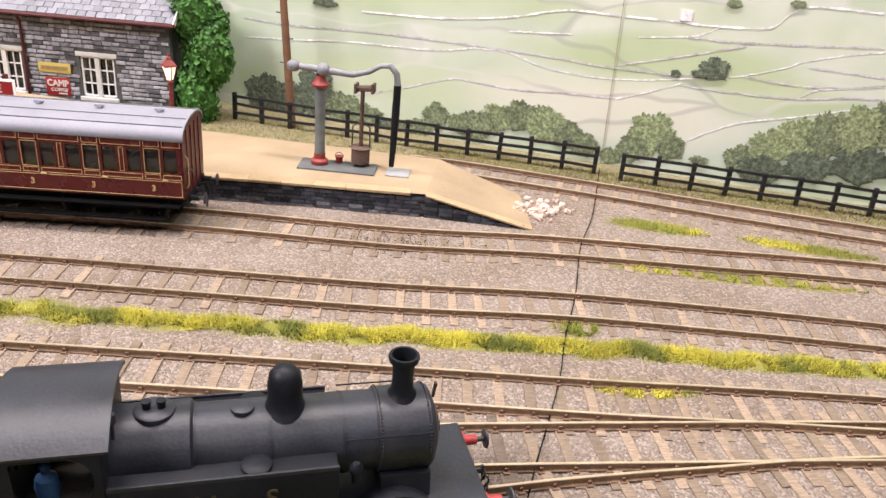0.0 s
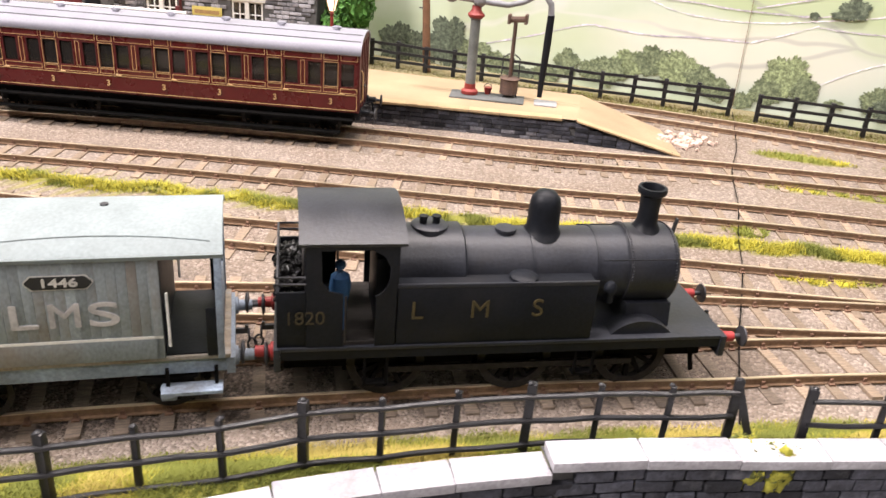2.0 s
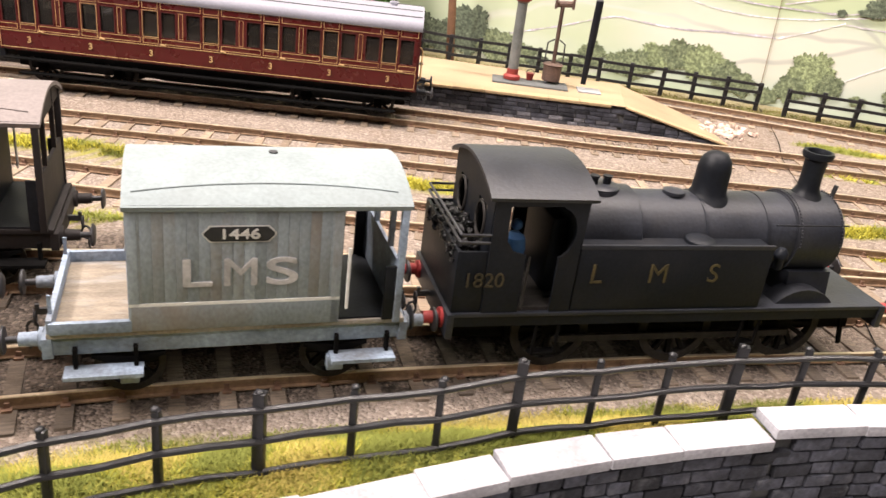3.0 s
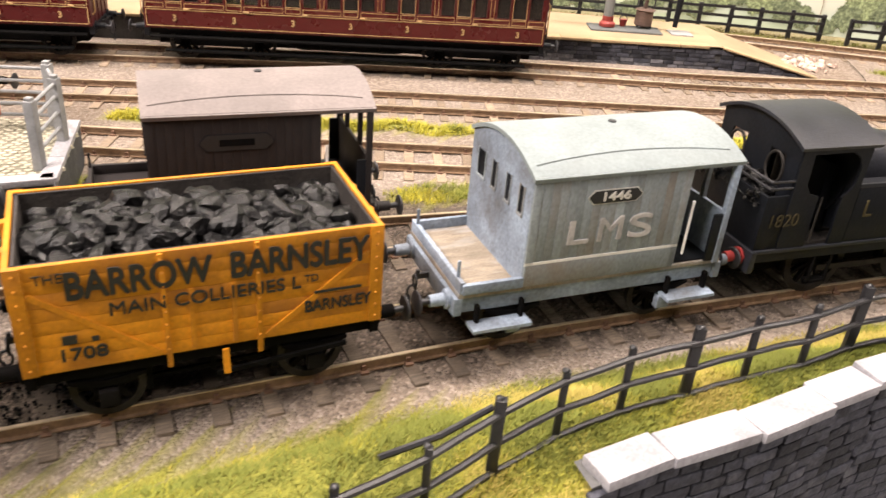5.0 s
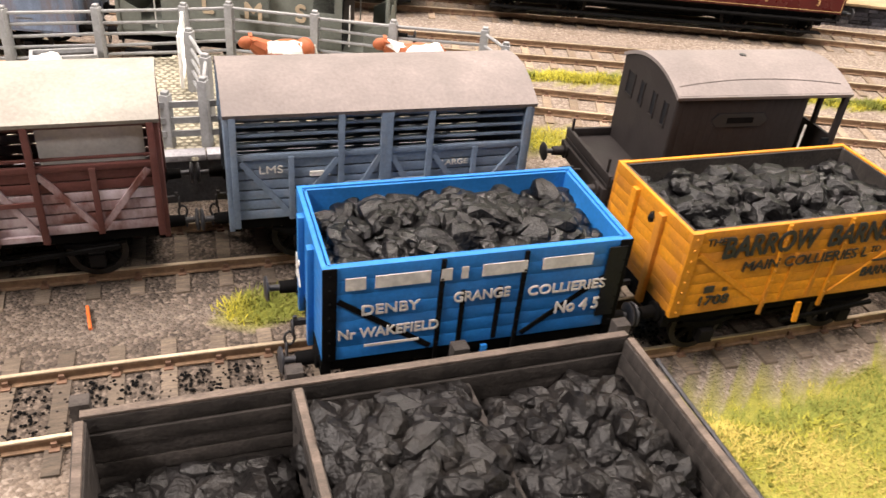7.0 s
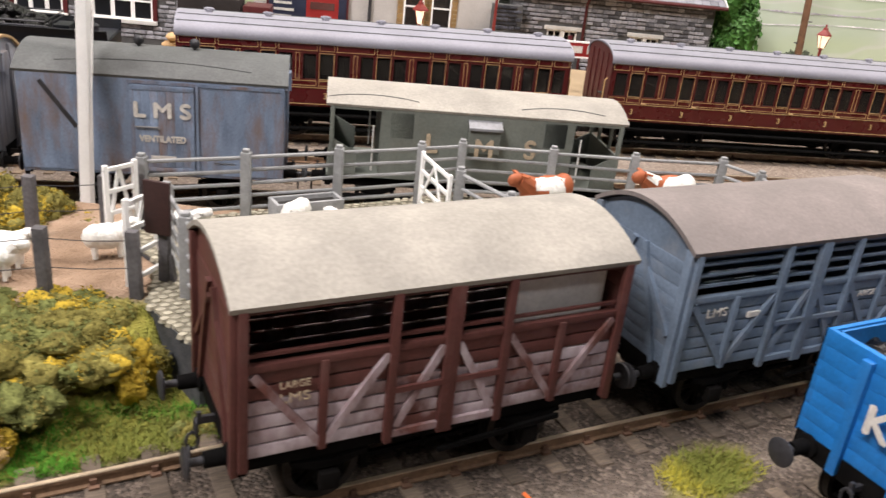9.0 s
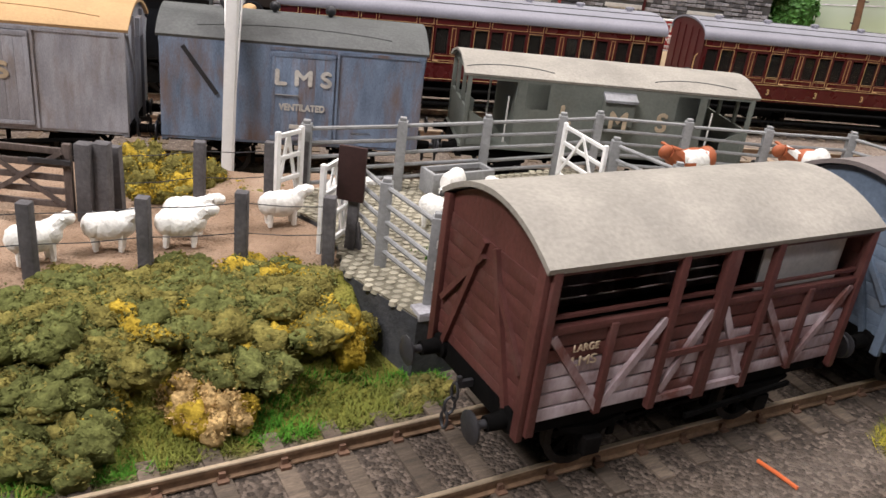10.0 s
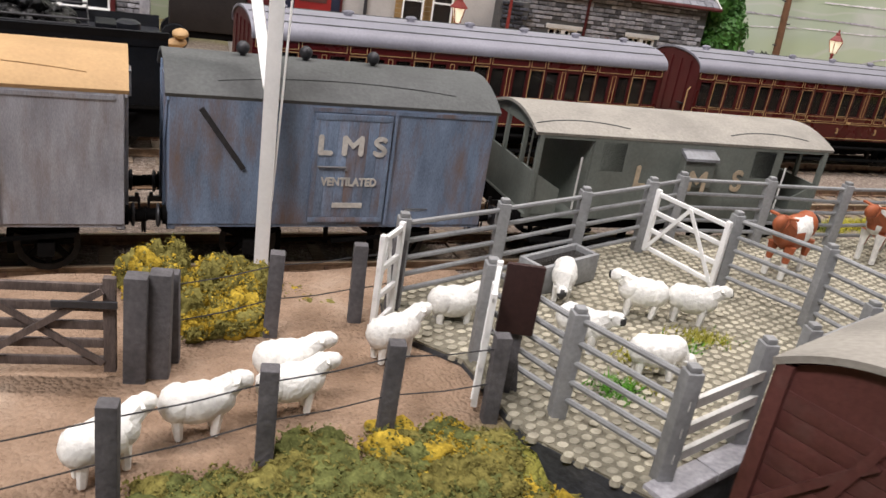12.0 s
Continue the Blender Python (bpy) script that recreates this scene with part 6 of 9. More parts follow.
def tank_engine(key, s):
    x, y, a = on_track(key, s)
    e = thing("tank_locomotive", x, y, RAIL, a, "grimy black six-wheeled tank locomotive with red buffer beams", "locomotive")
    F0, F1 = -4.25, 4.14
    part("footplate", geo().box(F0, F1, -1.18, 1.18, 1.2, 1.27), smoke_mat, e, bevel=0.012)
    for sd in (-1, 1):
        part("valance", geo().box(F0, F1, sd * 1.13 - 0.03, sd * 1.13 + 0.03, 1.02, 1.2), black_mat, e)
        part("frame", geo().box(F0 + 0.1, F1 - 0.1, sd * 0.58 - 0.03, sd * 0.58 + 0.03, 0.5, 1.2), under_mat, e)
    for x0 in (-2.3, 0.15, 2.5):
        wheelset(e, x0, 0.68, 12)
    for sd in (-1, 1):
        part("coupling_rod", geo().bar((-2.3, sd * 0.83, 0.55), (2.5, sd * 0.83, 0.55), 0.06, 0.12), tyre_mat, e)
        for x0 in (-2.3, 0.15, 2.5):
            part("brake_hanger", geo().bar((x0 - 0.82, sd * 0.7, 1.1), (x0 - 0.75, sd * 0.7, 0.5), 0.08, 0.1, (0, 1, 0)), under_mat, e)
    for d, xx in ((-1, F0), (1, F1)):
        bm = part("buffer_beam", geo().box(xx - 0.06, xx + 0.06, -1.2, 1.2, 0.82, 1.26), smoke_mat, e, bevel=0.012)
        buffer_pair(e, xx + d * 0.06, d, 1.05, 0.87, red_mat, iron_mat)
        coupling(e, xx + d * 0.06, d, 1.02)
    for sd in (-1, 1):
        part("guard_iron", geo().bar((F1 - 0.45, sd * 0.72, 1.0), (F1 - 0.25, sd * 0.72, 0.2), 0.08, 0.05, (0, 1, 0)), under_mat, e)
        # side tank with a raised lip and filler
        tank = part("side_tank", geo().box(-2.2, 1.44, sd * 0.86 - 0.29, sd * 0.86 + 0.29, 1.27, 2.42), black_mat, e, bevel=0.04)
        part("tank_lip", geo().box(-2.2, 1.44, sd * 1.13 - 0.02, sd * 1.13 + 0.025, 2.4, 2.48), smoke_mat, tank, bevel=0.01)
        part("tank_filler", geo().turned([(0.26, 0), (0.26, 0.06), (0.22, 0.09), (0.05, 0.1)], (0.1, sd * 0.88, 2.42), 16), black_mat, tank, smooth=True)
        part("clack_valve", geo().turned([(0.08, 0), (0.08, 0.2), (0.12, 0.22), (0.12, 0.32), (0.06, 0.4)], (1.75, sd * 0.95, 1.95), 10), black_mat, e, smooth=True)
        part("steps", geo().box(-2.75, -2.3, sd * 1.1 - 0.05, sd * 1.1 + 0.12, 0.42, 0.47).box(-2.75, -2.7, sd * 1.13 - 0.02, sd * 1.13 + 0.02, 0.42, 1.1).box(-2.35, -2.3, sd * 1.13 - 0.02, sd * 1.13 + 0.02, 0.42, 1.1), under_mat, e)
        part("steps", geo().box(1.2, 1.6, sd * 1.1 - 0.05, sd * 1.1 + 0.12, 0.48, 0.53).box(1.2, 1.25, sd * 1.13 - 0.02, sd * 1.13 + 0.02, 0.48, 1.1).box(1.55, 1.6, sd * 1.13 - 0.02, sd * 1.13 + 0.02, 0.48, 1.1), under_mat, e)
        arc = [(2.5 + 0.82 * math.cos(t), 0.72 + 0.82 * math.sin(t)) for t in [math.radians(40 + 10 * k) for k in range(11)]]
        part("splasher", geo().prism(arc, sd * 0.82 - 0.2, sd * 0.82 + 0.2, "y"), smoke_mat, e, smooth=True)
    # boiler, firebox, smokebox
    zb, rb = 2.28, 0.72
    part("boiler", geo().turned([(rb, -2.25), (rb, 2.25)], (0, 0, zb), 32, "x"), smoke_mat, e, smooth=True)
    for xx in (-1.95, -0.9, 0.35, 1.6, 2.2):
        part("boiler_band", geo().turned([(rb + 0.014, -0.03), (rb + 0.014, 0.03)], (xx, 0, zb), 32, "x"), smoke_mat, e, smooth=True)
    part("firebox_shoulder", geo().turned([(rb + 0.07, -2.25), (rb + 0.08, -0.95), (rb + 0.01, -0.9)], (0, 0, zb), 32, "x"), smoke_mat, e, smooth=True)
    sb = part("smokebox", geo().turned([(rb + 0.05, 2.2), (rb + 0.05, 3.14), (rb + 0.0, 3.2)], (0, 0, zb), 32, "x"), smoke_mat, e, "dark grey smokebox", smooth=True)
    part("smokebox_door", geo().turned([(0.6, 0), (0.57, 0.06), (0.4, 0.13), (0.05, 0.16)], (3.2, 0, zb), 24, "x"), smoke_mat, sb, smooth=True)
    part("door_wheel", geo().turned([(0.16, 0), (0.16, 0.03)], (3.38, 0, zb), 14, "x"), iron_mat, sb)
    part("saddle", geo().prism([(-0.78, 1.27), (0.78, 1.27), (0.7, 1.75), (-0.7, 1.75)], 2.25, 3.15), smoke_mat, sb)
    rv = geo()
    for k in range(40):
        t = math.pi * (k / 39) - 0.0
        for xx in (2.24, 3.1):
            rv.ball((xx, (rb + 0.06) * math.cos(t), zb + (rb + 0.06) * math.sin(t)), 0.018, 5)
    part("rivets", rv, smoke_mat, sb)
    part("chimney", geo().turned([(0.33, -0.06), (0.25, 0.04), (0.2, 0.14), (0.19, 0.4), (0.205, 0.67), (0.265, 0.71), (0.28, 0.78), (0.265, 0.83), (0.22, 0.83), (0.2, 0.78), (0.18, 0.35)], (2.68, 0, zb + rb + 0.02), 28), black_mat, e, "tall chimney with a lipped rim", smooth=True)
    part("dome", geo().turned([(0.42, -0.1), (0.36, 0.0), (0.31, 0.08), (0.3, 0.3), (0.3, 0.48), (0.27, 0.65), (0.18, 0.77), (0.03, 0.82)], (0.62, 0, zb + rb - 0.03), 28), black_mat, e, "rounded steam dome", smooth=True)
    part("safety_valve_seat", geo().turned([(0.34, -0.05), (0.34, 0.05), (0.3, 0.08)], (-1.52, 0, zb + rb + 0.05), 20), smoke_mat, e, smooth=True)
    for xx in (-1.64, -1.4):
        part("safety_valve", geo().turned([(0.07, 0), (0.07, 0.11), (0.085, 0.12), (0.085, 0.15)], (xx, 0, zb + rb + 0.12), 12), black_mat, e, smooth=True)
    part("whistle", geo().turned([(0.03, 0), (0.03, 0.3), (0.07, 0.32), (0.07, 0.5), (0.02, 0.55)], (-2.12, -0.45, zb + rb - 0.1), 8), iron_mat, e, smooth=True)
    part("boiler_filler", geo().turned([(0.2, 0), (0.2, 0.06), (0.1, 0.09)], (-0.1, -0.05, zb + rb - 0.01), 14), smoke_mat, e, smooth=True)
    for sd in (-1, 1):
        part("handrail", geo().tube([(1.6, sd * 0.8, 2.72), (3.12, sd * 0.8, 2.72)], 0.016, 6), black_mat, e)
    part("lamp_iron", geo().bar((3.26, 0, 2.9), (3.3, 0, 3.2), 0.04, 0.08, (0, 1, 0)), iron_mat, e)
    # cab with a cut-out side and an arched roof
    c0, c1, zt = -3.75, -2.22, 3.28
    for sd in (-1, 1):
        yy = sd * 1.13
        arch = [(c1 - 0.42 + 0.3 * math.sin(q), 2.68 + 0.43 * math.cos(q)) for q in [math.radians(10 + 16 * k) for k in range(11)]]
        sheet = [(c0, 1.27), (c0 + 0.62, 1.27), (c0 + 0.62, 2.3), (c0 + 0.4, 2.36), (c0 + 0.27, 2.55), (c0 + 0.25, zt - 0.15), (c1 - 0.42, zt - 0.14)] + arch + [(c1 - 0.35, 2.24), (c1 - 0.35, 1.27), (c1, 1.27), (c1, zt), (c0, zt)]
        part("cab_side", geo().prism(sheet, yy - 0.025, yy + 0.025, "y"), black_mat, e)
        part("cab_handrail", geo().tube([(c0 + 0.66, sd * 1.2, 1.35), (c0 + 0.66, sd * 1.2, 2.3)], 0.022, 6), tyre_mat, e)
    prof = arc_profile(2.3, zt, 0.3)
    g = geo().prism([(-1.12, 2.3), (1.12, 2.3)] + prof, c1 - 0.03, c1 + 0.03)
    part("cab_front", g, black_mat, e)
    part("cab_back_low", geo().prism([(-1.12, 1.27), (1.12, 1.27), (1.12, 2.35), (-1.12, 2.35)], c0 - 0.02, c0 + 0.03), black_mat, e)
    for y0, y1 in ((-1.12, -0.78), (-0.34, 0.34), (0.78, 1.12)):
        part("cab_back_panel", geo().box(c0 - 0.02, c0 + 0.03, y0, y1, 2.35, 3.0), black_mat, e)
    part("cab_back", geo().prism([(-1.12, 3.0), (1.12, 3.0)] + prof, c0 - 0.02, c0 + 0.03), black_mat, e, "arched rear sheet above round lookouts")
    for yy in (-0.56, 0.56):
        ring = [(c0 - 0.03, yy + 0.23 * math.cos(t), 2.68 + 0.3 * math.sin(t)) for t in [2 * math.pi * k / 16 for k in range(17)]]
        part("lookout_rim", geo().tube(ring, 0.03, 6, False), tyre_mat, e, smooth=True)
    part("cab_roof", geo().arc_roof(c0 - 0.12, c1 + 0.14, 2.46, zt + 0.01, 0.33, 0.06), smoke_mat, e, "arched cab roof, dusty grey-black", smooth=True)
    part("cab_floor", geo().box(c0, c1, -1.1, 1.1, 1.27, 1.34), timber_mat, e)
    part("backhead", geo().box(c1 - 0.3, c1 - 0.05, -0.6, 0.6, 1.34, 2.7), black_mat, e, bevel=0.05)
    # bunker
    bk = part("bunker", geo().box(F0 + 0.02, c0, -1.13, -1.08, 1.27, 2.35).box(F0 + 0.02, c0, 1.08, 1.13, 1.27, 2.35).box(F0, F0 + 0.06, -1.13, 1.13, 1.27, 2.35).box(F0 + 0.02, c0, -1.1, 1.1, 1.27, 1.95), black_mat, e, bevel=0.01)
    part("coal_rail", geo().tube([(c0, -1.12, 2.5), (F0 + 0.03, -1.12, 2.5), (F0 + 0.03, 1.12, 2.5), (c0, 1.12, 2.5)], 0.025, 6), iron_mat, bk)
    part("coal_rail", geo().tube([(c0, -1.12, 2.63), (F0 + 0.03, -1.12, 2.63), (F0 + 0.03, 1.12, 2.63), (c0, 1.12, 2.63)], 0.025, 6), iron_mat, bk)
    ty = -1.16
    for ch, xx in (("L", -1.85), ("M", -0.72), ("S", 0.34)):
        lettering("lettering", ch, 0.36, xx, ty, 1.95, gold_mat, e)
    lettering("lettering", "1820", 0.26, -3.78, ty, 1.85, material("tarnished_gold_numerals", (0.042, 0.033, 0.017), 0.6, var=0.25, scale=120, bump=0), e, width=0.62)
    c, sn = math.cos(radians(a)), math.sin(radians(a))
    bx = (F0 + c0) / 2
    coal_heap("bunker_coal", x + bx * c, y + bx * sn, RAIL + 2.2, a, 0.55, 2.0, 91, "small heap of coal in the bunker", 0.25, 0.13, 320)
    g = geo().tube([(0, 0, 0), (0, 0, 0.5), (0, 0, 0.85), (0, 0, 1.05), (0, 0, 1.13)], [0.13, 0.14, 0.2, 0.17, 0.07], 10).ball((0, 0, 1.26), 0.1, 7)
    fx, fy2 = -3.15, -0.6
    single("crew_figure", g, blue_cloth, x + fx * c - fy2 * sn, y + fx * sn + fy2 * c, RAIL + 1.34, a, "plain blue painted figure standing in the cab", "figure", smooth=True)
    return e


tank_engine("front", 5.61)


def framing(parent, bars, y, mat, w=0.09, d=0.05):
    for (x0, z0), (x1, z1) in bars:
        part("brace", geo().bar((x0, y, z0), (x1, y, z1), d, w), mat, parent)


def cattle_wagon(key, s, paint, low, roofm, label, words):
    x, y, a = on_track(key, s)
    v = thing("cattle_wagon", x, y, RAIL, a, label, "cattle wagon")
    L, W, z0, z1 = 5.35, 2.35, 1.1, 3.1
    underframe(v, L - 0.1, under_mat, 1.5)
    part("floor", geo().box(-L / 2, L / 2, -W / 2 + 0.05, W / 2 - 0.05, 1.1, 1.18), timber_mat, v)
    door = 0.8
    for sd in (-1, 1):
        yy = sd * (W / 2 - 0.05)
        # horizontal boards below, open bars above
        for i in range(6):
            zz = z0 + 0.02 + i * 0.2
            part("board", geo().box(-L / 2 + 0.05, L / 2 - 0.05, yy - 0.03, yy + 0.03, zz, zz + 0.17), low if i < 4 else paint, v, bevel=0.008)
        part("waist_rail", geo().box(-L / 2, L / 2, yy - 0.05 + sd * 0.02, yy + 0.05 + sd * 0.02, z0 + 1.2, z0 + 1.3), paint, v, bevel=0.01)
        for zz in (2.56, 2.74, 2.92) if words else (2.5,):
            part("bar", geo().box(-L / 2 + 0.08, L / 2 - 0.08, yy - 0.025, yy + 0.025, zz - 0.02, zz + 0.02), paint, v)
        if sd > 0:
            for zz in (2.44, 2.64, 2.86):
                part("board", geo().box(-L / 2 + 0.08, L / 2 - 0.08, yy - 0.03, yy + 0.03, zz - 0.06, zz + 0.08), paint, v)
        part("top_rail", geo().box(-L / 2, L / 2, yy - 0.06, yy + 0.05, z1 - 0.06, z1 + 0.05), paint, v, bevel=0.01)
        yo = yy + sd * 0.055
        for xx in (-L / 2 + 0.05, -door, -0.05, 0.05, door, L / 2 - 0.05):
            part("post", geo().box(xx - 0.055, xx + 0.055, yo - 0.05, yo + 0.05, z0 - 0.12, z1), paint, v, bevel=0.01)
        part("post", geo().box(-1.72, -1.62, yo - 0.04, yo + 0.04, z0, z0 + 1.25), paint, v, bevel=0.01)
        part("post", geo().box(1.62, 1.72, yo - 0.04, yo + 0.04, z0, z0 + 1.25), paint, v, bevel=0.01)
        bars = [((-L / 2 + 0.15, z0 + 1.18), (-1.67, z0 + 0.06)), ((-1.67, z0 + 0.06), (-door - 0.05, z0 + 1.18)), ((L / 2 - 0.15, z0 + 1.18), (1.67, z0 + 0.06)), ((1.67, z0 + 0.06), (door + 0.05, z0 + 1.18)), ((-door + 0.1, z0 + 0.1), (-0.1, z0 + 1.18)), ((door - 0.1, z0 + 0.1), (0.1, z0 + 1.18))]
        framing(v, bars, yo, low, 0.1, 0.06)
        part("door_bar", geo().box(-door, door, yo + sd * 0.03 - 0.02, yo + sd * 0.03 + 0.02, z0 + 0.62, z0 + 0.7), paint, v)
        part("hinge", geo().box(-door - 0.05, door + 0.05, yo - 0.03, yo + 0.03, z0 - 0.05, z0 + 0.05), low, v)
    prof = arc_profile(W - 0.1, z1, 0.38)
    for d in (-1, 1):
        xx = d * (L / 2 - 0.03)
        end = part("end_wall", geo().prism([(-W / 2 + 0.05, z0), (W / 2 - 0.05, z0)] + prof, xx - 0.03, xx + 0.03), paint, v)
        for i in range(9):
            zz = z0 + i * 0.2
            part("board", geo().box(xx - 0.045, xx + 0.045, -W / 2 + 0.1, W / 2 - 0.1, zz + 0.003, zz + 0.197), paint, end, bevel=0.004)
        xo = xx + d * 0.07
        for yy in (-W / 2 + 0.07, W / 2 - 0.07):
            part("post", geo().box(xo - 0.05, xo + 0.04, yy - 0.07, yy + 0.07, z0 - 0.2, z1 + 0.05), paint, end, bevel=0.01)
        for sd in (-1, 1):
            part("brace", geo().bar((xo, sd * 0.12, 2.9), (xo, sd * 0.85, z0 - 0.1), 0.08, 0.09), paint, end)
            part("brace", geo().bar((xo, sd * 0.12, 2.7), (xo, sd * 0.98, 1.7), 0.07, 0.08), paint, end)
    part("roof", geo().arc_roof(-L / 2 - 0.1, L / 2 + 0.1, W + 0.12, z1 + 0.06, 0.42, 0.07), roofm, v, smooth=True)
    yo = -(W / 2 + 0.035)
    if words:
        lettering("lettering", "LMS", 0.15, -2.02, yo + 0.02, z0 + 1.0, letter_white, v, width=0.4)
        lettering("lettering", "LARGE", 0.11, 1.3, yo + 0.02, z0 + 0.95, letter_white, v, width=0.5)
        part("bar", geo().box(-1.35, -1.0, yo + 0.01, yo + 0.05, z0 + 0.84, z0 + 0.93), letter_white, v)
    else:
        lettering("lettering", "LARGE", 0.1, -2.02, yo + 0.02, z0 + 0.98, letter_tan, v, width=0.36)
        lettering("lettering", "LMS", 0.13, -2.02, yo + 0.02, z0 + 0.8, letter_tan, v, width=0.36)
        part("partition", geo().box(0.9, 2.5, yo + 0.3, yo + 0.33, z0 + 1.1, z1 + 0.05), offwhite_mat, v, "whitewashed inner panel")
    return v


cattle_wagon("dock", -14.17, cattle_grey, cattle_grey, roof_pink, "slate-grey cattle wagon with open slatted sides", True)
cattle_wagon("dock", -19.95, bauxite_mat, lime_mat, roof_stone, "reddish-brown cattle wagon with limewash stains", False)


def goods_van(key, s, roofm, label, first, paint):
    x, y, a = on_track(key, s)
    v = thing("goods_van", x, y, RAIL, a, label, "goods van")
    L, W, z0, z1 = 5.25 if first else 5.7, 2.4, 1.0, 3.2
    d0, d1 = (-0.95, 0.75) if first else (-0.52, 0.86)
    underframe(v, L - 0.1, under_mat, 1.45)
    for sd in (-1, 1):
        yy = sd * W / 2
        side = part("side", geo().box(-L / 2, L / 2, yy - 0.05, yy + 0.0 if sd > 0 else yy + 0.05, z0, z1), paint, v)
        n = 26
        for i in range(n):
            x0 = -L / 2 + L * i / n
            part("board", geo().box(x0 + 0.0025, x0 + L / n - 0.0025, yy - 0.022, yy + 0.022, z0, z1), paint, side, bevel=0.004)
        yo = yy + sd * 0.05
        door = part("sliding_door", geo().box(d0, d1, yo - 0.03, yo + 0.03, z0 + 0.06, z1 - 0.16), paint, v, bevel=0.012)
        for i in range(7):
            x0, bw3 = d0 + 0.06 + (d1 - d0 - 0.12) * i / 7, (d1 - d0 - 0.12) / 7
            part("board", geo().box(x0 + 0.002, x0 + bw3 - 0.002, yo + sd * 0.01 - 0.03, yo + sd * 0.01 + 0.03, z0 + 0.16, z1 - 0.26), paint, door, bevel=0.003)
        for b in ((d0, d1, z0 + 0.06, z0 + 0.15), (d0, d1, z1 - 0.27, z1 - 0.16), (d0, d0 + 0.09, z0 + 0.15, z1 - 0.27), (d1 - 0.09, d1, z0 + 0.15, z1 - 0.27)):
            part("door_rail", geo().box(b[0], b[1], yo + sd * 0.03 - 0.02, yo + sd * 0.03 + 0.02, b[2], b[3]), paint, door, bevel=0.006)
        part("door_handle", geo().tube([(d0 + 0.1, yo + sd * 0.07, 2.1), (d0 + 0.6, yo + sd * 0.07, 2.1), (d0 + 0.6, yo + sd * 0.07, 2.05)], 0.02, 6), crane_grey, door)
        part("runner", geo().box(d0 - 0.05, L / 2 - 0.12, yo - 0.02, yo + 0.06 if sd > 0 else yo + 0.02, z1 - 0.14, z1 - 0.07), paint, v)
        part("door_stop", geo().box(d1 + 0.04, d1 + 0.09, yo - 0.04, yo + 0.04, z0, z1 - 0.1), paint, v)
        for xx in (-L / 2 + 0.05, L / 2 - 0.05):
            part("corner_angle", geo().box(xx - 0.06, xx + 0.06, yy - 0.03, yy + 0.035, z0 - 0.1, z1), paint, v, bevel=0.01)
        part("bottom_rail", geo().box(-L / 2, L / 2, yy - 0.03, yy + 0.05 if sd > 0 else yy + 0.03, z0 - 0.06, z0 + 0.03), paint, v)
    prof = arc_profile(W, z1, 0.42)
    for d in (-1, 1):
        xx = d * (L / 2 - 0.03)
        end = part("end_wall", geo().prism([(-W / 2 + 0.04, z0), (W / 2 - 0.04, z0)] + prof, xx - 0.03, xx + 0.03), paint, v)
        for i in range(11):
            y0 = -W / 2 + 0.1 + (W - 0.2) * i / 11
            part("board", geo().box(xx - 0.045, xx + 0.045, y0 + 0.005, y0 + (W - 0.2) / 11 - 0.005, z0, z1), paint, end, bevel=0.007)
        xo = xx + d * 0.06
        for yy in (-0.5, 0.5):
            part("end_stanchion", geo().box(xo - 0.03, xo + 0.05, yy - 0.05, yy + 0.05, z0 - 0.15, z1 + 0.2), paint, end, bevel=0.01)
        for sd in (-1, 1):
            part("brace", geo().bar((xo + 0.01, sd * 0.55, 2.2), (xo + 0.01, sd * 1.1, 3.1), 0.04, 0.09), paint, end)
        part("end_vent", geo().prism([(-0.28, 2.9), (0.28, 2.9), (0.2, 3.3), (-0.2, 3.3)], xo - 0.02, xo + 0.1), paint, end)
    part("diagonal_strap", geo().bar((-2.38, -W / 2 - 0.04, 3.0), (-1.67, -W / 2 - 0.04, 2.0), 0.09, 0.09), iron_mat, v, "dark iron strap")
    part("roof", geo().arc_roof(-L / 2 - 0.08, L / 2 + 0.08, W + 0.14, z1 + 0.02, 0.45, 0.06), roofm, v, smooth=True)
    rainstrip(v, -2.1, 2.1, W + 0.14, z1 + 0.02, 0.45, roofm)
    if not first:
        for xx, yy in ((-0.5, -0.05), (0.75, -0.05), (-1.6, -0.05)):
            part("roof_ventilator", geo().turned([(0.05, 0), (0.05, 0.12)], (xx, yy, z1 + 0.44), 10).ball((xx, yy, z1 + 0.6), 0.12, 8), iron_mat, v, "dark round ventilator", smooth=True)
    yo = -W / 2 - 0.1
    lettering("lettering", "L M S", 0.34, 0.17 if not first else -0.45, yo, 2.47 if not first else 2.2, letter_white if not first else letter_tan, v, width=1.2 if not first else 1.5, bold=0.02)
    if not first:
        lettering("lettering", "VENTILATED", 0.15, 0.17, yo, 1.82, letter_white, v, width=1.0, bold=0.008)
        part("bar", geo().box(-0.1, 0.45, yo - 0.005, yo + 0.01, 1.34, 1.43), letter_white, v)
        part("bar", geo().box(1.3, 1.75, yo + 0.05, yo + 0.07, 1.26, 1.32), letter_white, v)
    return v


greybrown_mat = material("weathered_brownish_grey_paint", (0.33, 0.335, 0.37), 0.65, var=0.22, scale=45, bump=0.3, stain=(0.2, 0.145, 0.105), amount=0.42, stretch=(4, 4, 1), each=0.1)
goods_van("loop", -26.61, roof_lead, "weathered blue-grey ventilated goods van with lead-grey roof", False, greyblue_mat)
goods_van("loop", -32.65, roof_cream, "weathered brownish-grey goods van with cream canvas roof", True, greybrown_mat)


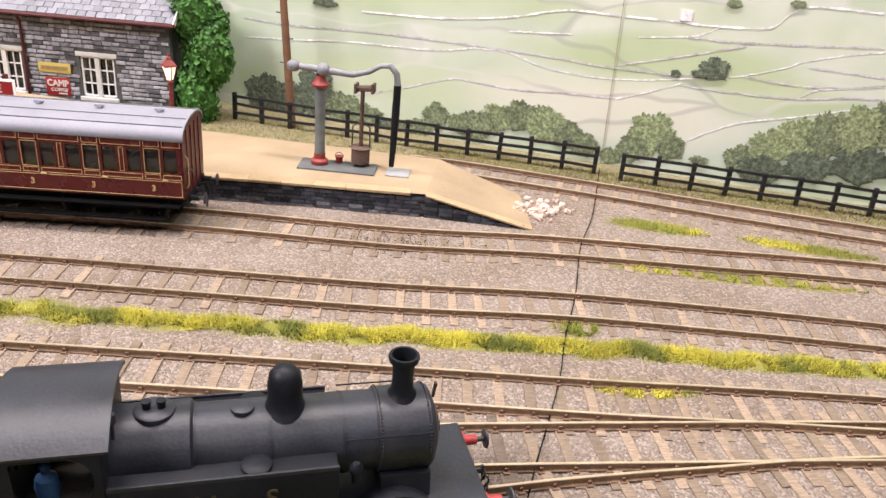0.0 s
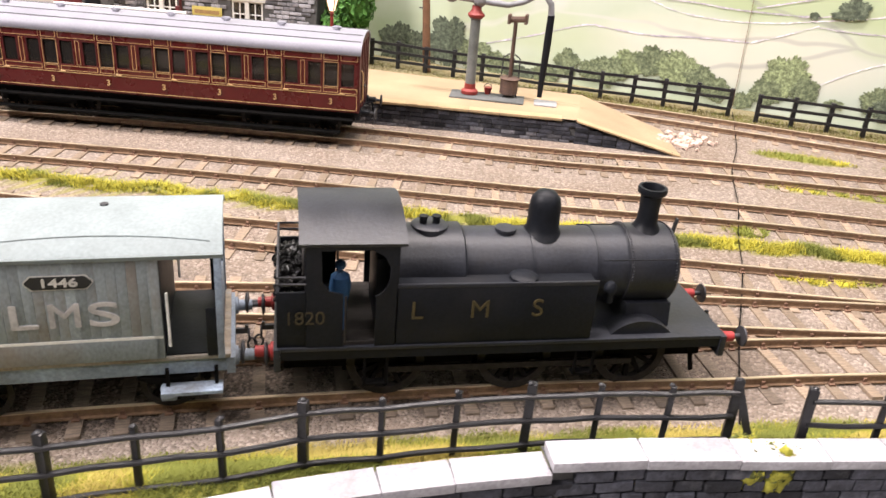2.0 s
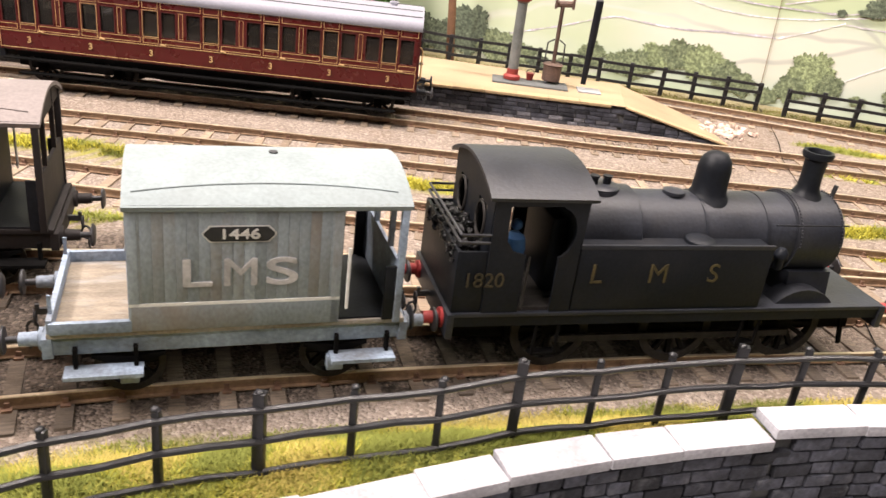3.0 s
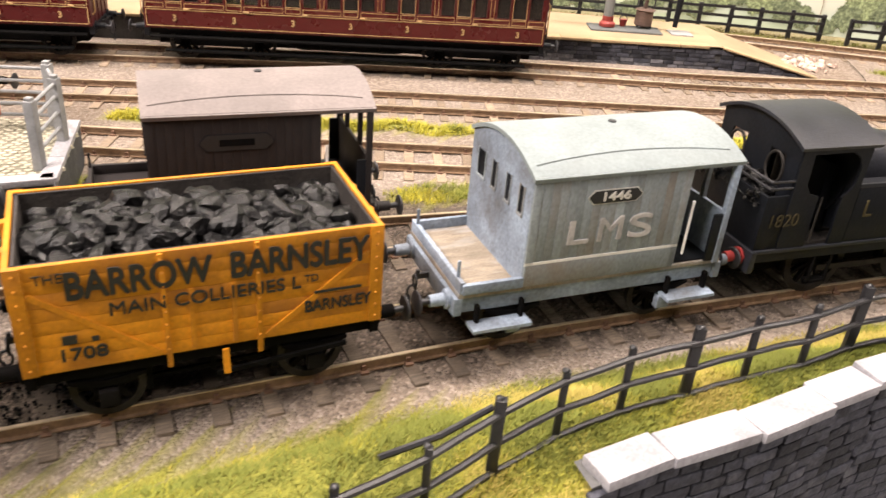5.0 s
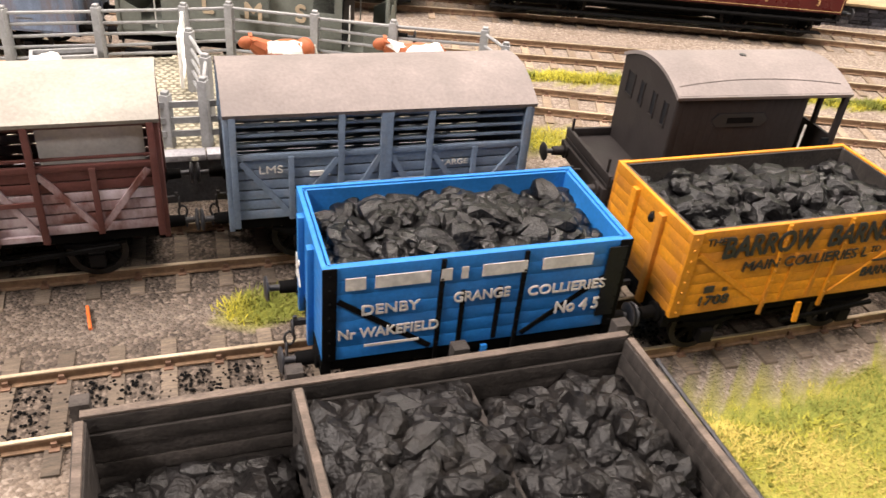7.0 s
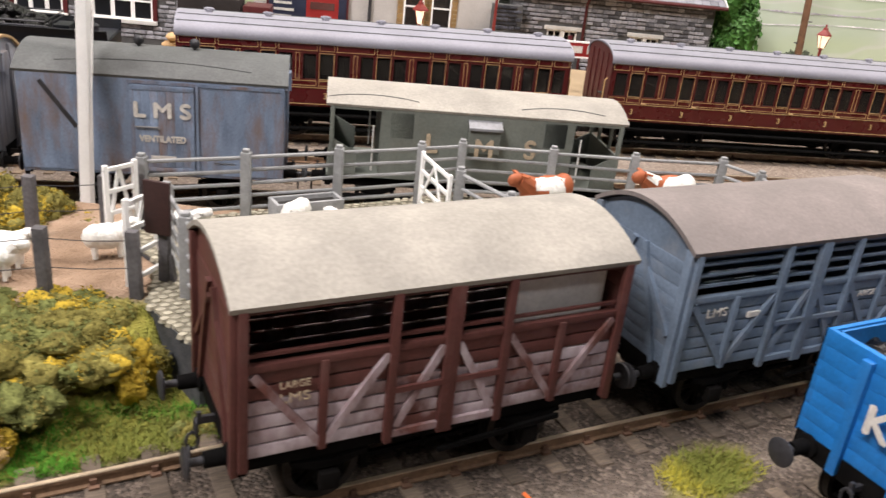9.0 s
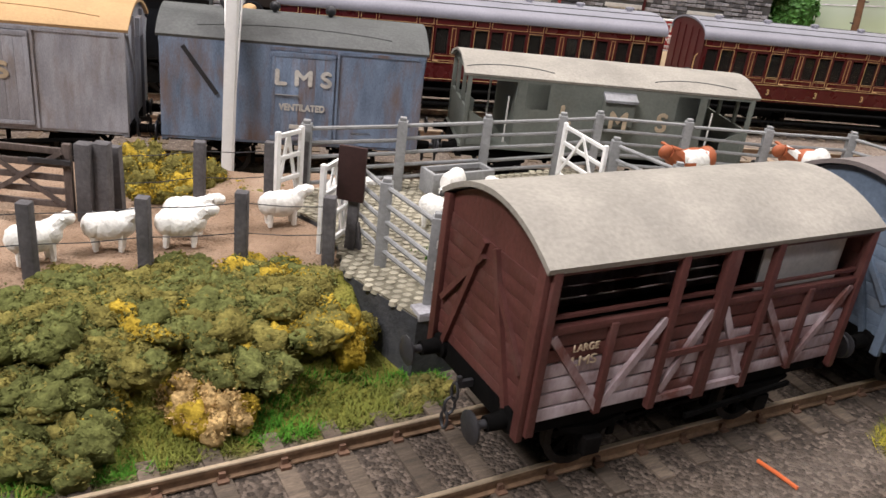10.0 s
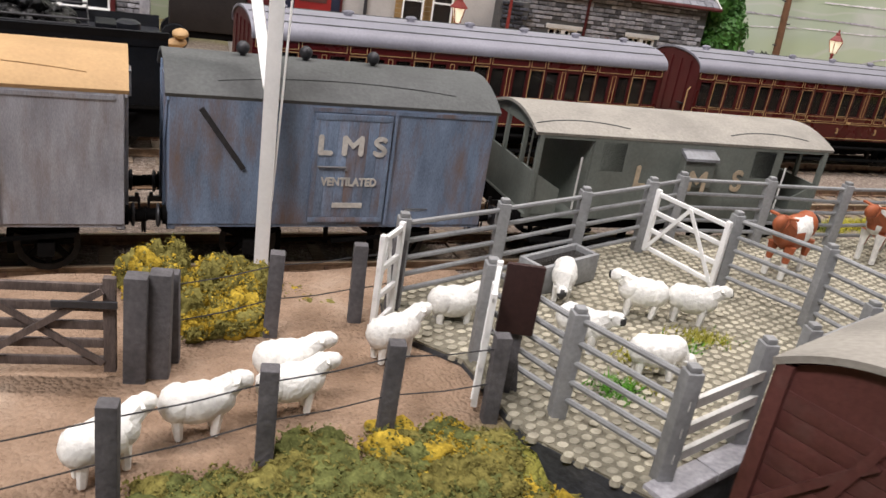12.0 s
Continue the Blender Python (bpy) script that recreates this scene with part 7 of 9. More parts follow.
def long_brake_van(key, s):
    x, y, a = on_track(key, s)
    v = thing("long_brake_van", x, y, RAIL, a, "long green-grey brake van with open verandas at both ends", "brake van")
    L, W, z0, z1 = 7.25, 2.3, 1.12, 2.86
    underframe(v, L - 0.1, under_mat, 2.4)
    part("floor", geo().box(-L / 2, L / 2, -W / 2, W / 2, 1.1, 1.18), greengrey_mat, v)
    b0, b1 = -2.35, 2.35
    for sd in (-1, 1):
        yy = sd * W / 2
        side = part("side", geo().box(b0, b1, yy - 0.04, yy + 0.02 if sd > 0 else yy + 0.04, z0, z1), greengrey_mat, v)
        for i in range(7):
            zz = z0 + (z1 - z0) * i / 7
            part("board", geo().box(b0, b1, yy - 0.024, yy + 0.024, zz + 0.005, zz + (z1 - z0) / 7 - 0.005), greengrey_mat, side, bevel=0.006)
        duck = part("ducket", geo().prism([(sd * (W / 2), 1.75), (sd * (W / 2 + 0.24), 1.95), (sd * (W / 2 + 0.24), 2.5), (sd * (W / 2), 2.7)], -0.27, 0.48), greengrey_mat, v, bevel=0.015)
        part("hood", geo().prism([(sd * (W / 2), 2.66), (sd * (W / 2 + 0.3), 2.52), (sd * (W / 2 + 0.3), 2.58), (sd * (W / 2), 2.74)], -0.3, 0.51), crane_grey, duck)
        for xe, d in ((b0, -1), (b1, 1)):
            xo = d * (L / 2 - 0.1)
            part("veranda_post", geo().box(xo - 0.05, xo + 0.05, yy - 0.05, yy + 0.05, 1.1, z1), greengrey_mat, v, bevel=0.01)
            part("cant_rail", geo().box(min(xe, xo), max(xe, xo), yy - 0.04, yy + 0.04, z1 - 0.1, z1), greengrey_mat, v)
            part("veranda_panel", geo().prism([(xo, 1.18), (xo, 2.05), (xo - d * 0.6, 1.72), (xo - d * 0.6, 1.18)], yy - 0.02, yy + 0.02, "y"), greengrey_mat, v)
            part("window", geo().box(min(xe - d * 0.75, xe - d * 0.2), max(xe - d * 0.75, xe - d * 0.2), yy + sd * 0.03 - 0.01, yy + sd * 0.03 + 0.01, 2.15, 2.75), black_mat, v, "dark small window")
            part("handrail", geo().tube([(xe + d * 0.2, yy, 1.3), (xe + d * 0.2, yy, 2.4)], 0.022, 6), offwhite_mat, v)
        part("footboard", geo().box(-L / 2 + 0.2, L / 2 - 0.2, sd * (W / 2 + 0.08) - 0.12, sd * (W / 2 + 0.08) + 0.12, 0.62, 0.67), under_mat, v)
    prof = arc_profile(W, z1, 0.27)
    for xe in (b0, b1):
        # right-hand end black: veranda shade put into the colour
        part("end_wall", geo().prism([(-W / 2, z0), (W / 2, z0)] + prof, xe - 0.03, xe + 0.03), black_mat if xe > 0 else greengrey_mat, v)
    for d in (-1, 1):
        xo = d * (L / 2 - 0.1)
        part("veranda_end", geo().box(xo - 0.03, xo + 0.03, -W / 2, W / 2, 1.18, 2.05), greengrey_mat, v)
        part("end_arch", geo().prism([(-W / 2, z1 - 0.05), (W / 2, z1 - 0.05)] + prof, xo - 0.03, xo + 0.03), greengrey_mat, v)
        for yy in (-0.45, 0.45):
            part("veranda_post", geo().box(xo - 0.04, xo + 0.04, yy - 0.04, yy + 0.04, 2.05, z1 + 0.15), greengrey_mat, v)
    part("roof", geo().arc_roof(-L / 2 - 0.05, L / 2 + 0.05, W + 0.14, z1 + 0.02, 0.31, 0.06), roof_stone, v, smooth=True)
    for x0 in (-2.6, 2.0):
        rainstrip(v, x0 - 1.0, x0 + 1.1, W + 0.14, z1 + 0.02, 0.31, roof_lead)
    for ch, xx in (("L", -1.15), ("M", 0.1), ("S", 1.28)):
        lettering("lettering", ch, 0.46, xx, -W / 2 - (0.27 if ch == "M" else 0.06), 2.05, letter_tan, v, bold=0.02)
    return v


long_brake_van("loop", -19.2)


def coach(key, s, label, L):
    x, y, a = on_track(key, s)
    v = thing("passenger_coach", x, y, RAIL, a, label, "coach", "crimson coaches at the platform")
    W, z0, z1 = 2.5, 1.05, 3.08
    # body with a slight tumblehome
    prof = [(-W / 2 + 0.06, z0), (W / 2 - 0.06, z0), (W / 2, 1.7), (W / 2, z1)] + arc_profile(W, z1, 0.46, full=True)[1:-1] + [(-W / 2, z1), (-W / 2, 1.7)]
    zl, zh = 1.93, 2.74
    comps, pat = round(L / 1.86), []
    unit = L / comps
    for c in range(comps):
        o = -L / 2 + c * unit
        pat += [(o + unit * 0.205, unit * 0.25, 0), (o + unit * 0.5, unit * 0.25, 1), (o + unit * 0.795, unit * 0.25, 0)]
    for sd in (-1, 1):
        lower = geo()
        lower.prism([(sd * (W / 2 - 0.09), z0), (sd * (W / 2 - 0.03), z0), (sd * (W / 2 + 0.0), 1.55), (sd * (W / 2), zl), (sd * (W / 2 - 0.07), zl)], -L / 2, L / 2)
        side = part("side", lower, crimson_mat, v)
        part("upper_panel", geo().box(-L / 2, L / 2, sd * W / 2 - 0.07 if sd > 0 else sd * W / 2, sd * W / 2 if sd > 0 else sd * W / 2 + 0.07, zh, z1), crimson_mat, side)
        prev = -L / 2
        for xc, w, isdoor in pat:
            part("window_pillar", geo().box(prev, xc - w / 2, sd * W / 2 - 0.07 if sd > 0 else sd * W / 2, sd * W / 2 if sd > 0 else sd * W / 2 + 0.07, zl, zh), crimson_mat, side)
            prev = xc + w / 2
        part("window_pillar", geo().box(prev, L / 2, sd * W / 2 - 0.07 if sd > 0 else sd * W / 2, sd * W / 2 if sd > 0 else sd * W / 2 + 0.07, zl, zh), crimson_mat, side)
        yo = sd * (W / 2 + 0.012)
        lin = geo()

        def frame_lines(xa, xb, za, zb, t=0.013):
            for b in ((xa, xb, za, za + t), (xa, xb, zb - t, zb), (xa, xa + t, za, zb), (xb - t, xb, za, zb)):
                lin.box(b[0], b[1], yo - 0.008, yo + 0.008, b[2], b[3])
        for xc, w, isdoor in pat:
            wn = part("window", geo().box(xc - w / 2, xc + w / 2, sd * (W / 2 - 0.05) - 0.006, sd * (W / 2 - 0.05) + 0.006, zl, zh), glass_mat, side)
            b = sd * (W / 2 - 0.02)
            part("bolection", geo().box(xc - w / 2, xc - w / 2 + 0.022, b - 0.025, b + 0.025, zl, zh).box(xc + w / 2 - 0.022, xc + w / 2, b - 0.025, b + 0.025, zl, zh).box(xc - w / 2 + 0.022, xc + w / 2 - 0.022, b - 0.025, b + 0.025, zh - 0.025, zh), maroon_mat, wn)
            if isdoor:
                # door light, the narrow panels between compartments, top lights and waist panels
                frame_lines(xc - w / 2 - 0.014, xc + w / 2 + 0.014, zl - 0.014, zh + 0.014, 0.016)
                if xc < L / 2 - unit:
                    frame_lines(xc + unit * 0.463, xc + unit * 0.537, zl, zh, 0.014)
                far = min(xc + unit * 0.83, L / 2 - 0.05)
                spans = [(xc + unit * 0.17, far), (xc - unit * 0.13, xc + unit * 0.13)]
                if xc < -L / 2 + unit:
                    spans.append((-L / 2 + 0.05, xc - unit * 0.17))
                for xa, xb in spans:
                    frame_lines(xa, xb, zh + 0.07, z1 - 0.06, 0.015)
                    frame_lines(xa, xb, zl - 0.21, zl - 0.045, 0.015)
                part("door_handle", geo().tube([(xc + w / 2 + 0.06, yo + sd * 0.03, 1.72), (xc + w / 2 + 0.24, yo + sd * 0.05, 1.7)], 0.024, 6), lining_mat, side)
                part("ventilator_bonnet", geo().box(xc - w / 2, xc + w / 2, yo - 0.025, yo + 0.025, z1 - 0.09, z1 - 0.04), maroon_mat, side, bevel=0.012)
                t = lettering("lettering", "3", 0.2, xc, yo - 0.004 if sd < 0 else yo, 1.4, lining_mat, side, rz=0 if sd < 0 else 180, bold=0.006)
        frame_lines(-L / 2 + 0.05, L / 2 - 0.05, z0 + 0.08, 1.67, 0.018)
        part("lining", lin, lining_mat, side, "fine gilt lining")
        part("footboard", geo().box(-L / 2 + 0.15, L / 2 - 0.15, sd * (W / 2 + 0.02) - 0.14, sd * (W / 2 + 0.02) + 0.14, 0.78, 0.83), under_mat, v)
        # long near-black lower board also stands in for the shadow under the coach
        part("lower_footboard", geo().box(-L / 2 + 0.6, L / 2 - 0.6, sd * (W / 2 + 0.06) - 0.14, sd * (W / 2 + 0.06) + 0.14, 0.34, 0.39), under_mat, v)
        part("solebar", geo().box(-L / 2, L / 2, sd * (W / 2 - 0.25) - 0.05, sd * (W / 2 - 0.25) + 0.05, 0.84, 1.08), black_mat, v)
        tr = [(-3.6, sd * 0.95, 0.9), (-1.6, sd * 0.95, 0.5), (1.6, sd * 0.95, 0.5), (3.6, sd * 0.95, 0.9)]
        part("truss_rod", geo().tube(tr, 0.035, 6), under_mat, v)
    for c in range(comps + 1):
        xx = -L / 2 + c * unit
        if 0 < c < comps:
            part("compartment_wall", geo().box(xx - 0.03, xx + 0.03, -W / 2 + 0.1, W / 2 - 0.1, 1.1, z1), timber_mat, v)
    for c in range(comps):
        xx = -L / 2 + c * unit
        for f in (0.16, 0.84):
            part("seat", geo().box(xx + unit * f - 0.2, xx + unit * f + 0.2, -W / 2 + 0.15, W / 2 - 0.15, 1.1, 1.55).box(xx + unit * f - (0.2 if f < 0.5 else -0.08), xx + unit * f - (0.08 if f < 0.5 else -0.2), -W / 2 + 0.15, W / 2 - 0.15, 1.5, 2.3), darkbrown_mat, v)
    # added dark screen: keeps the bright platform from showing through the windows
    part("corridor_partition", geo().box(-L / 2 + 0.1, L / 2 - 0.1, 0.38, 0.43, 1.1, z1 + 0.1), darkbrown_mat, v)
    part("floor", geo().box(-L / 2, L / 2, -W / 2 + 0.1, W / 2 - 0.1, z0, 1.1), under_mat, v)
    for d in (-1, 1):
        xx = d * (L / 2 - 0.02)
        end = part("end_wall", geo().prism(prof, xx - 0.04, xx + 0.04), maroon_mat, v, "dark maroon curved end")
        for yy in (-0.75, -0.25, 0.25, 0.75):
            part("end_moulding", geo().box(xx + d * 0.03, xx + d * 0.07, yy - 0.03, yy + 0.03, z0, z1 + 0.2), maroon_mat, end)
        part("end_step", geo().box(xx + d * 0.05, xx + d * 0.2, -0.9, -0.65, 1.9, 1.94), iron_mat, end)
        part("end_handrail", geo().tube([(xx + d * 0.06, -1.05, 1.4), (xx + d * 0.14, -1.05, 1.5), (xx + d * 0.14, -1.05, 2.4), (xx + d * 0.06, -1.05, 2.5)], 0.025, 6), lining_mat, end)
        part("headstock", geo().box(xx - 0.08, xx + 0.08, -1.15, 1.15, 0.78, 1.06), black_mat, v)
        buffer_pair(v, xx + d * 0.06, d, 1.0, 0.87, black_mat, iron_mat)
        coupling(v, xx + d * 0.08, d, 0.96)
        hose = [(xx + d * 0.1, 0.35, 1.0), (xx + d * 0.3, 0.38, 1.05), (xx + d * 0.38, 0.4, 0.7), (xx + d * 0.3, 0.4, 0.4)]
        part("brake_hose", geo().tube(hose, 0.045, 7), black_mat, v, smooth=True)
        # bogie
        bx = d * (L / 2 - 2.4)
        bog = part("bogie", geo().box(bx - 1.6, bx + 1.6, 0.84, 0.92, 0.45, 0.75).box(bx - 1.6, bx + 1.6, -0.92, -0.84, 0.45, 0.75).box(bx - 0.3, bx + 0.3, -0.9, 0.9, 0.45, 0.8), under_mat, v)
        for w in (-1.2, 1.2):
            for sd in (-1, 1):
                part("axlebox", geo().box(bx + w - 0.14, bx + w + 0.14, sd * 0.98 - 0.08, sd * 0.98 + 0.08, 0.38, 0.66), under_mat, bog, bevel=0.02)
            wheelset(v, bx + w, 0.53, 10)
    roof = part("roof", geo().arc_roof(-L / 2 - 0.06, L / 2 + 0.06, W + 0.14, z1 - 0.0, 0.52, 0.06, full=True), roof_coach, v, smooth=True)
    for c in range(comps):
        xx = -L / 2 + (c + 0.5) * unit
        part("torpedo_ventilator", geo().turned([(0.03, -0.16), (0.06, -0.08), (0.06, 0.08), (0.03, 0.16)], (xx, -0.1, z1 + 0.6), 8, "x").turned([(0.11, 0), (0.1, 0.1)], (xx, -0.1, z1 + 0.49), 10), roof_coach, roof, smooth=True)
    for yy in (-1.02, -0.55, 0.55, 1.02):
        part("rainstrip", geo().tube([(-L / 2, yy, z1 + 0.525 * (1 - (yy / 1.32) ** 2) ** 0.425), (L / 2, yy, z1 + 0.525 * (1 - (yy / 1.32) ** 2) ** 0.425)], 0.02, 5), roof_lead, roof)
    part("underframe_girder", geo().box(-L / 2 + 0.3, L / 2 - 0.3, -0.62, 0.62, 0.42, 1.0), under_mat, v)
    part("gas_cylinder", geo().turned([(0.02, -1.1), (0.2, -1.0), (0.2, 1.0), (0.02, 1.1)], (0.0, -0.55, 0.62), 12, "x"), under_mat, v, smooth=True)
    return v


coach("platform", -8.2, "crimson bogie coach with gilt lining and pale grey roof", 13.3)
coach("platform", -22.4, "shorter crimson bogie coach with gilt lining and dark windows", 12.6)


def tender(key, s):
    x, y, a = on_track(key, s)
    t = thing("locomotive_tender", x, y, RAIL, a, "black locomotive tender heaped with coal, gold letters", "tender")
    L, W = 6.6, 2.3
    part("tank", geo().box(-L / 2, L / 2, -W / 2, W / 2, 1.2, 2.65), black_mat, t, bevel=0.03)
    for sd in (-1, 1):
        part("coping_plate", geo().prism([(sd * W / 2 - 0.02, 2.6), (sd * W / 2 + 0.02, 2.6), (sd * (W / 2 + 0.12), 2.95), (sd * (W / 2 + 0.08), 2.97)], -L / 2, L / 2), black_mat, t)
        part("frame", geo().box(-L / 2, L / 2, sd * 1.02 - 0.03, sd * 1.02 + 0.03, 0.4, 1.15), under_mat, t)
        part("bottom_line", geo().box(-L / 2, L / 2, sd * W / 2 - 0.02, sd * W / 2 + 0.04, 1.12, 1.2), wheel_mat, t)
        for xx in (-2.1, 0, 2.1):
            part("axlebox", geo().box(xx - 0.15, xx + 0.15, sd * 1.1 - 0.08, sd * 1.1 + 0.08, 0.42, 0.78), under_mat, t, bevel=0.02)
            part("leaf_spring", geo().prism([(xx - 0.5, 0.98), (xx, 0.86), (xx + 0.5, 0.98), (xx + 0.5, 1.03), (xx, 0.96), (xx - 0.5, 1.03)], sd * 1.12 - 0.05, sd * 1.12 + 0.05, "y"), under_mat, t)
    for i in range(2):
        z = 2.98 + 0.13 * i
        part("coal_rail", geo().tube([(-L / 2, -1.2, z), (1.6, -1.2, z), (1.6, 1.2, z), (-L / 2, 1.2, z)], 0.03, 6), iron_mat, t)
    part("tank_top", geo().box(1.6, L / 2 - 0.05, -W / 2, W / 2, 2.6, 2.68), smoke_mat, t)
    part("tool_box", geo().box(1.75, 2.2, -0.9, 0.0, 2.68, 3.0), black_mat, t, bevel=0.02)
    part("filler", geo().turned([(0.3, 0), (0.3, 0.2), (0.2, 0.26)], (2.5, 0.3, 2.68), 16), smoke_mat, t, smooth=True)
    for xx in (-2.1, 0, 2.1):
        wheelset(t, xx, 0.62, 12)
    part("buffer_beam", geo().box(L / 2, L / 2 + 0.1, -1.2, 1.2, 0.8, 1.25), red_mat, t)
    buffer_pair(t, L / 2 + 0.1, 1, 1.05, 0.87, red_mat)
    for ch, xx in (("L", -1.9), ("M", 0.1), ("S", 2.1)):
        lettering("lettering", ch, 0.46, xx, -W / 2 - 0.015, 2.1, gold_mat, t)
    c, sn = math.cos(radians(a)), math.sin(radians(a))
    coal_heap("tender_coal", x - 0.8 * c, y - 0.8 * sn, RAIL + 2.7, a, 4.6, 2.1, 55, "heaped coal on the tender", 0.55, 0.36, 380)
    return t


tender("platform", -33.6)


def engine_cab(key, s):
    """The cab end of the engine that belongs to the tender; the rest lies out of sight."""
    x, y, a = on_track(key, s)
    e = thing("tender_locomotive", x, y, RAIL, a, "black locomotive cab with arched roof and boiler", "locomotive")
    part("footplate", geo().box(-5, 1.6, -1.2, 1.2, 1.25, 1.35), black_mat, e)
    for sd in (-1, 1):
        part("cab_side", geo().prism([(0, 1.35), (1.0, 1.35), (1.0, 2.2), (0.75, 2.6), (0.9, 3.1), (1.5, 3.35), (0, 3.35)], sd * 1.15 - 0.03, sd * 1.15 + 0.03, "y"), black_mat, e)
    part("cab_front", geo().prism([(-1.15, 1.35), (1.15, 1.35)] + arc_profile(2.3, 3.35, 0.35), -0.03, 0.03), black_mat, e)
    part("cab_roof", geo().arc_roof(-0.15, 1.6, 2.45, 3.36, 0.36), smoke_mat, e, smooth=True)
    part("boiler", geo().turned([(0.8, -5), (0.8, 0)], (0, 0, 2.45), 28, "x"), black_mat, e, smooth=True)
    part("splasher", geo().prism([(-2.6 + 0.9 * math.cos(t), 0.9 + 0.9 * math.sin(t)) for t in [math.pi * k / 12 for k in range(13)]], -1.15, 1.15, "y"), black_mat, e, smooth=True)
    for xx in (-3.8, -1.4):
        wheelset(e, xx, 0.68, 12)
    return e


engine_cab("platform", -38.8)


# ---- cattle dock ----
DZ = 1.1
dock = thing("cattle_dock", 0, 0, 0, 0, "cobbled cattle dock with stone edging and dark walls", "loading dock", kind="structure")
outline = [(-23.1, 20.1), (-11.45, 26.25), (-12.6, 29.5), (-19.6, 28.5), (-22.1, 26.95), (-25.75, 24.85), (-25.8, 23.85), (-24.8, 23.0), (-24.35, 21.35)]
g = geo().prism([(x, y) for x, y in outline], -0.2, DZ - 0.06, "z")
part("dock_body", g, material("dark_dock_wall", (0.05, 0.052, 0.058), 0.85, var=0.3, scale=110, bump=0.6, stain=(0.12, 0.12, 0.12), amount=0.35), dock)

part("dock_bed", geo().prism([(-22.9 + (x + 22.9) * 0.995, 24.5 + (y - 24.5) * 0.995) for x, y in outline], DZ - 0.058, DZ - 0.026, "z"), material("sandy_cobble_joints", (0.17, 0.155, 0.115), 0.9, var=0.25, scale=160, bump=0.5), dock)


def inside(x, y, poly):
    c = False
    for (x0, y0), (x1, y1) in zip(poly, poly[1:] + poly[:1]):
        if (y0 > y) != (y1 > y) and x < (x1 - x0) * (y - y0) / (y1 - y0) + x0:
            c = not c
    return c


# cobbles: the nearest ones stand singly, the rest are one layer
r = random.Random(8)
cob = []
for w in (0.094, 0.1, 0.105):
    c = geo()
    n = 8
    ring = [(w * (0.95 + 0.1 * math.sin(3 * k)) * math.cos(2 * math.pi * k / n + 0.5), 0.75 * w * math.sin(2 * math.pi * k / n + 0.5)) for k in range(n)]
    c.add([(a, b, -0.05) for a, b in ring] + [(a * 0.78, b * 0.78, 0.02) for a, b in ring], [(k, (k + 1) % n, n + (k + 1) % n, n + k) for k in range(n)] + [tuple(range(n, 2 * n))])
    cob.append(c)
cob_mesh = [mesh_from("cobble", c, cobble_mat, smooth=True) for c in cob]
many = geo()
ux, uy = Vector((0.88, 0.475)), Vector((-0.475, 0.88))
single_count = 0
for i in range(-4, 84):
    for j in range(-8, 64):
        p = Vector((-23.0, 20.25)) + ux * (i * 0.2 + (0.1 if j % 2 else 0) + r.uniform(-0.02, 0.02)) + uy * (j * 0.15 + r.uniform(-0.015, 0.015))
        if not inside(p.x, p.y, outline):
            continue
        k = r.randrange(3)
        if p.x < -20.4 and p.y < 24.6 and single_count < 300:
            part("cobble", cob_mesh[k], None, dock, at=place(p.x, p.y, DZ - 0.03 + r.uniform(-0.012, 0.012), 0, 0, 28 + r.uniform(-12, 12)))
            single_count += 1
        else:
            m = Matrix.Translation((p.x, p.y, DZ - 0.03 + r.uniform(-0.012, 0.012))) @ Matrix.Rotation(radians(28 + r.uniform(-12, 12)), 4, "Z")
            many.add([m @ Vector(q) for q in cob[k].v], cob[k].f)
tagged(part("cobbles", many, cobble_mat, dock, "pale uneven cobbles", smooth=True), kind="stuff")
edge = [(-23.1, 20.1), (-11.45, 26.25), (-12.6, 29.5)]
for a, b in ((edge[0], edge[1]), (edge[1], edge[2])):
    a, b = Vector((*a, 0)), Vector((*b, 0))
    n = max(1, int((b - a).length / 0.95))
    for i in range(n):
        p = a.lerp(b, (i + 0.5) / n)
        ang = math.degrees(math.atan2((b - a).y, (b - a).x))
        ln = (b - a).length / n / 2 - 0.012
        part("kerb_stone", geo().box(-ln, ln, -0.03, 0.3, -0.1, 0.04), coping_mat, dock, bevel=0.02, at=place(p.x, p.y, DZ, 0, 0, ang))
part("fallen_board", geo().box(-0.5, 0.5, -0.03, 0.03, 0, 0.18), timber_mat, dock, at=place(-12.3, 25.2, 0.05, 0, 0, 28))


def pen_post(parent, x, y, h=1.45, z=DZ, w=0.2, mat=pen_mat, cap=True):
    g = geo().bar((x, y, z - 0.05), (x, y, z + h), w, w, (0, 1, 0))
    if cap:
        g.bar((x, y, z + h - 0.002), (x, y, z + h + 0.07), w * 0.7, w * 0.7, (0, 1, 0))
    part("post", g, mat, parent, bevel=0.02)


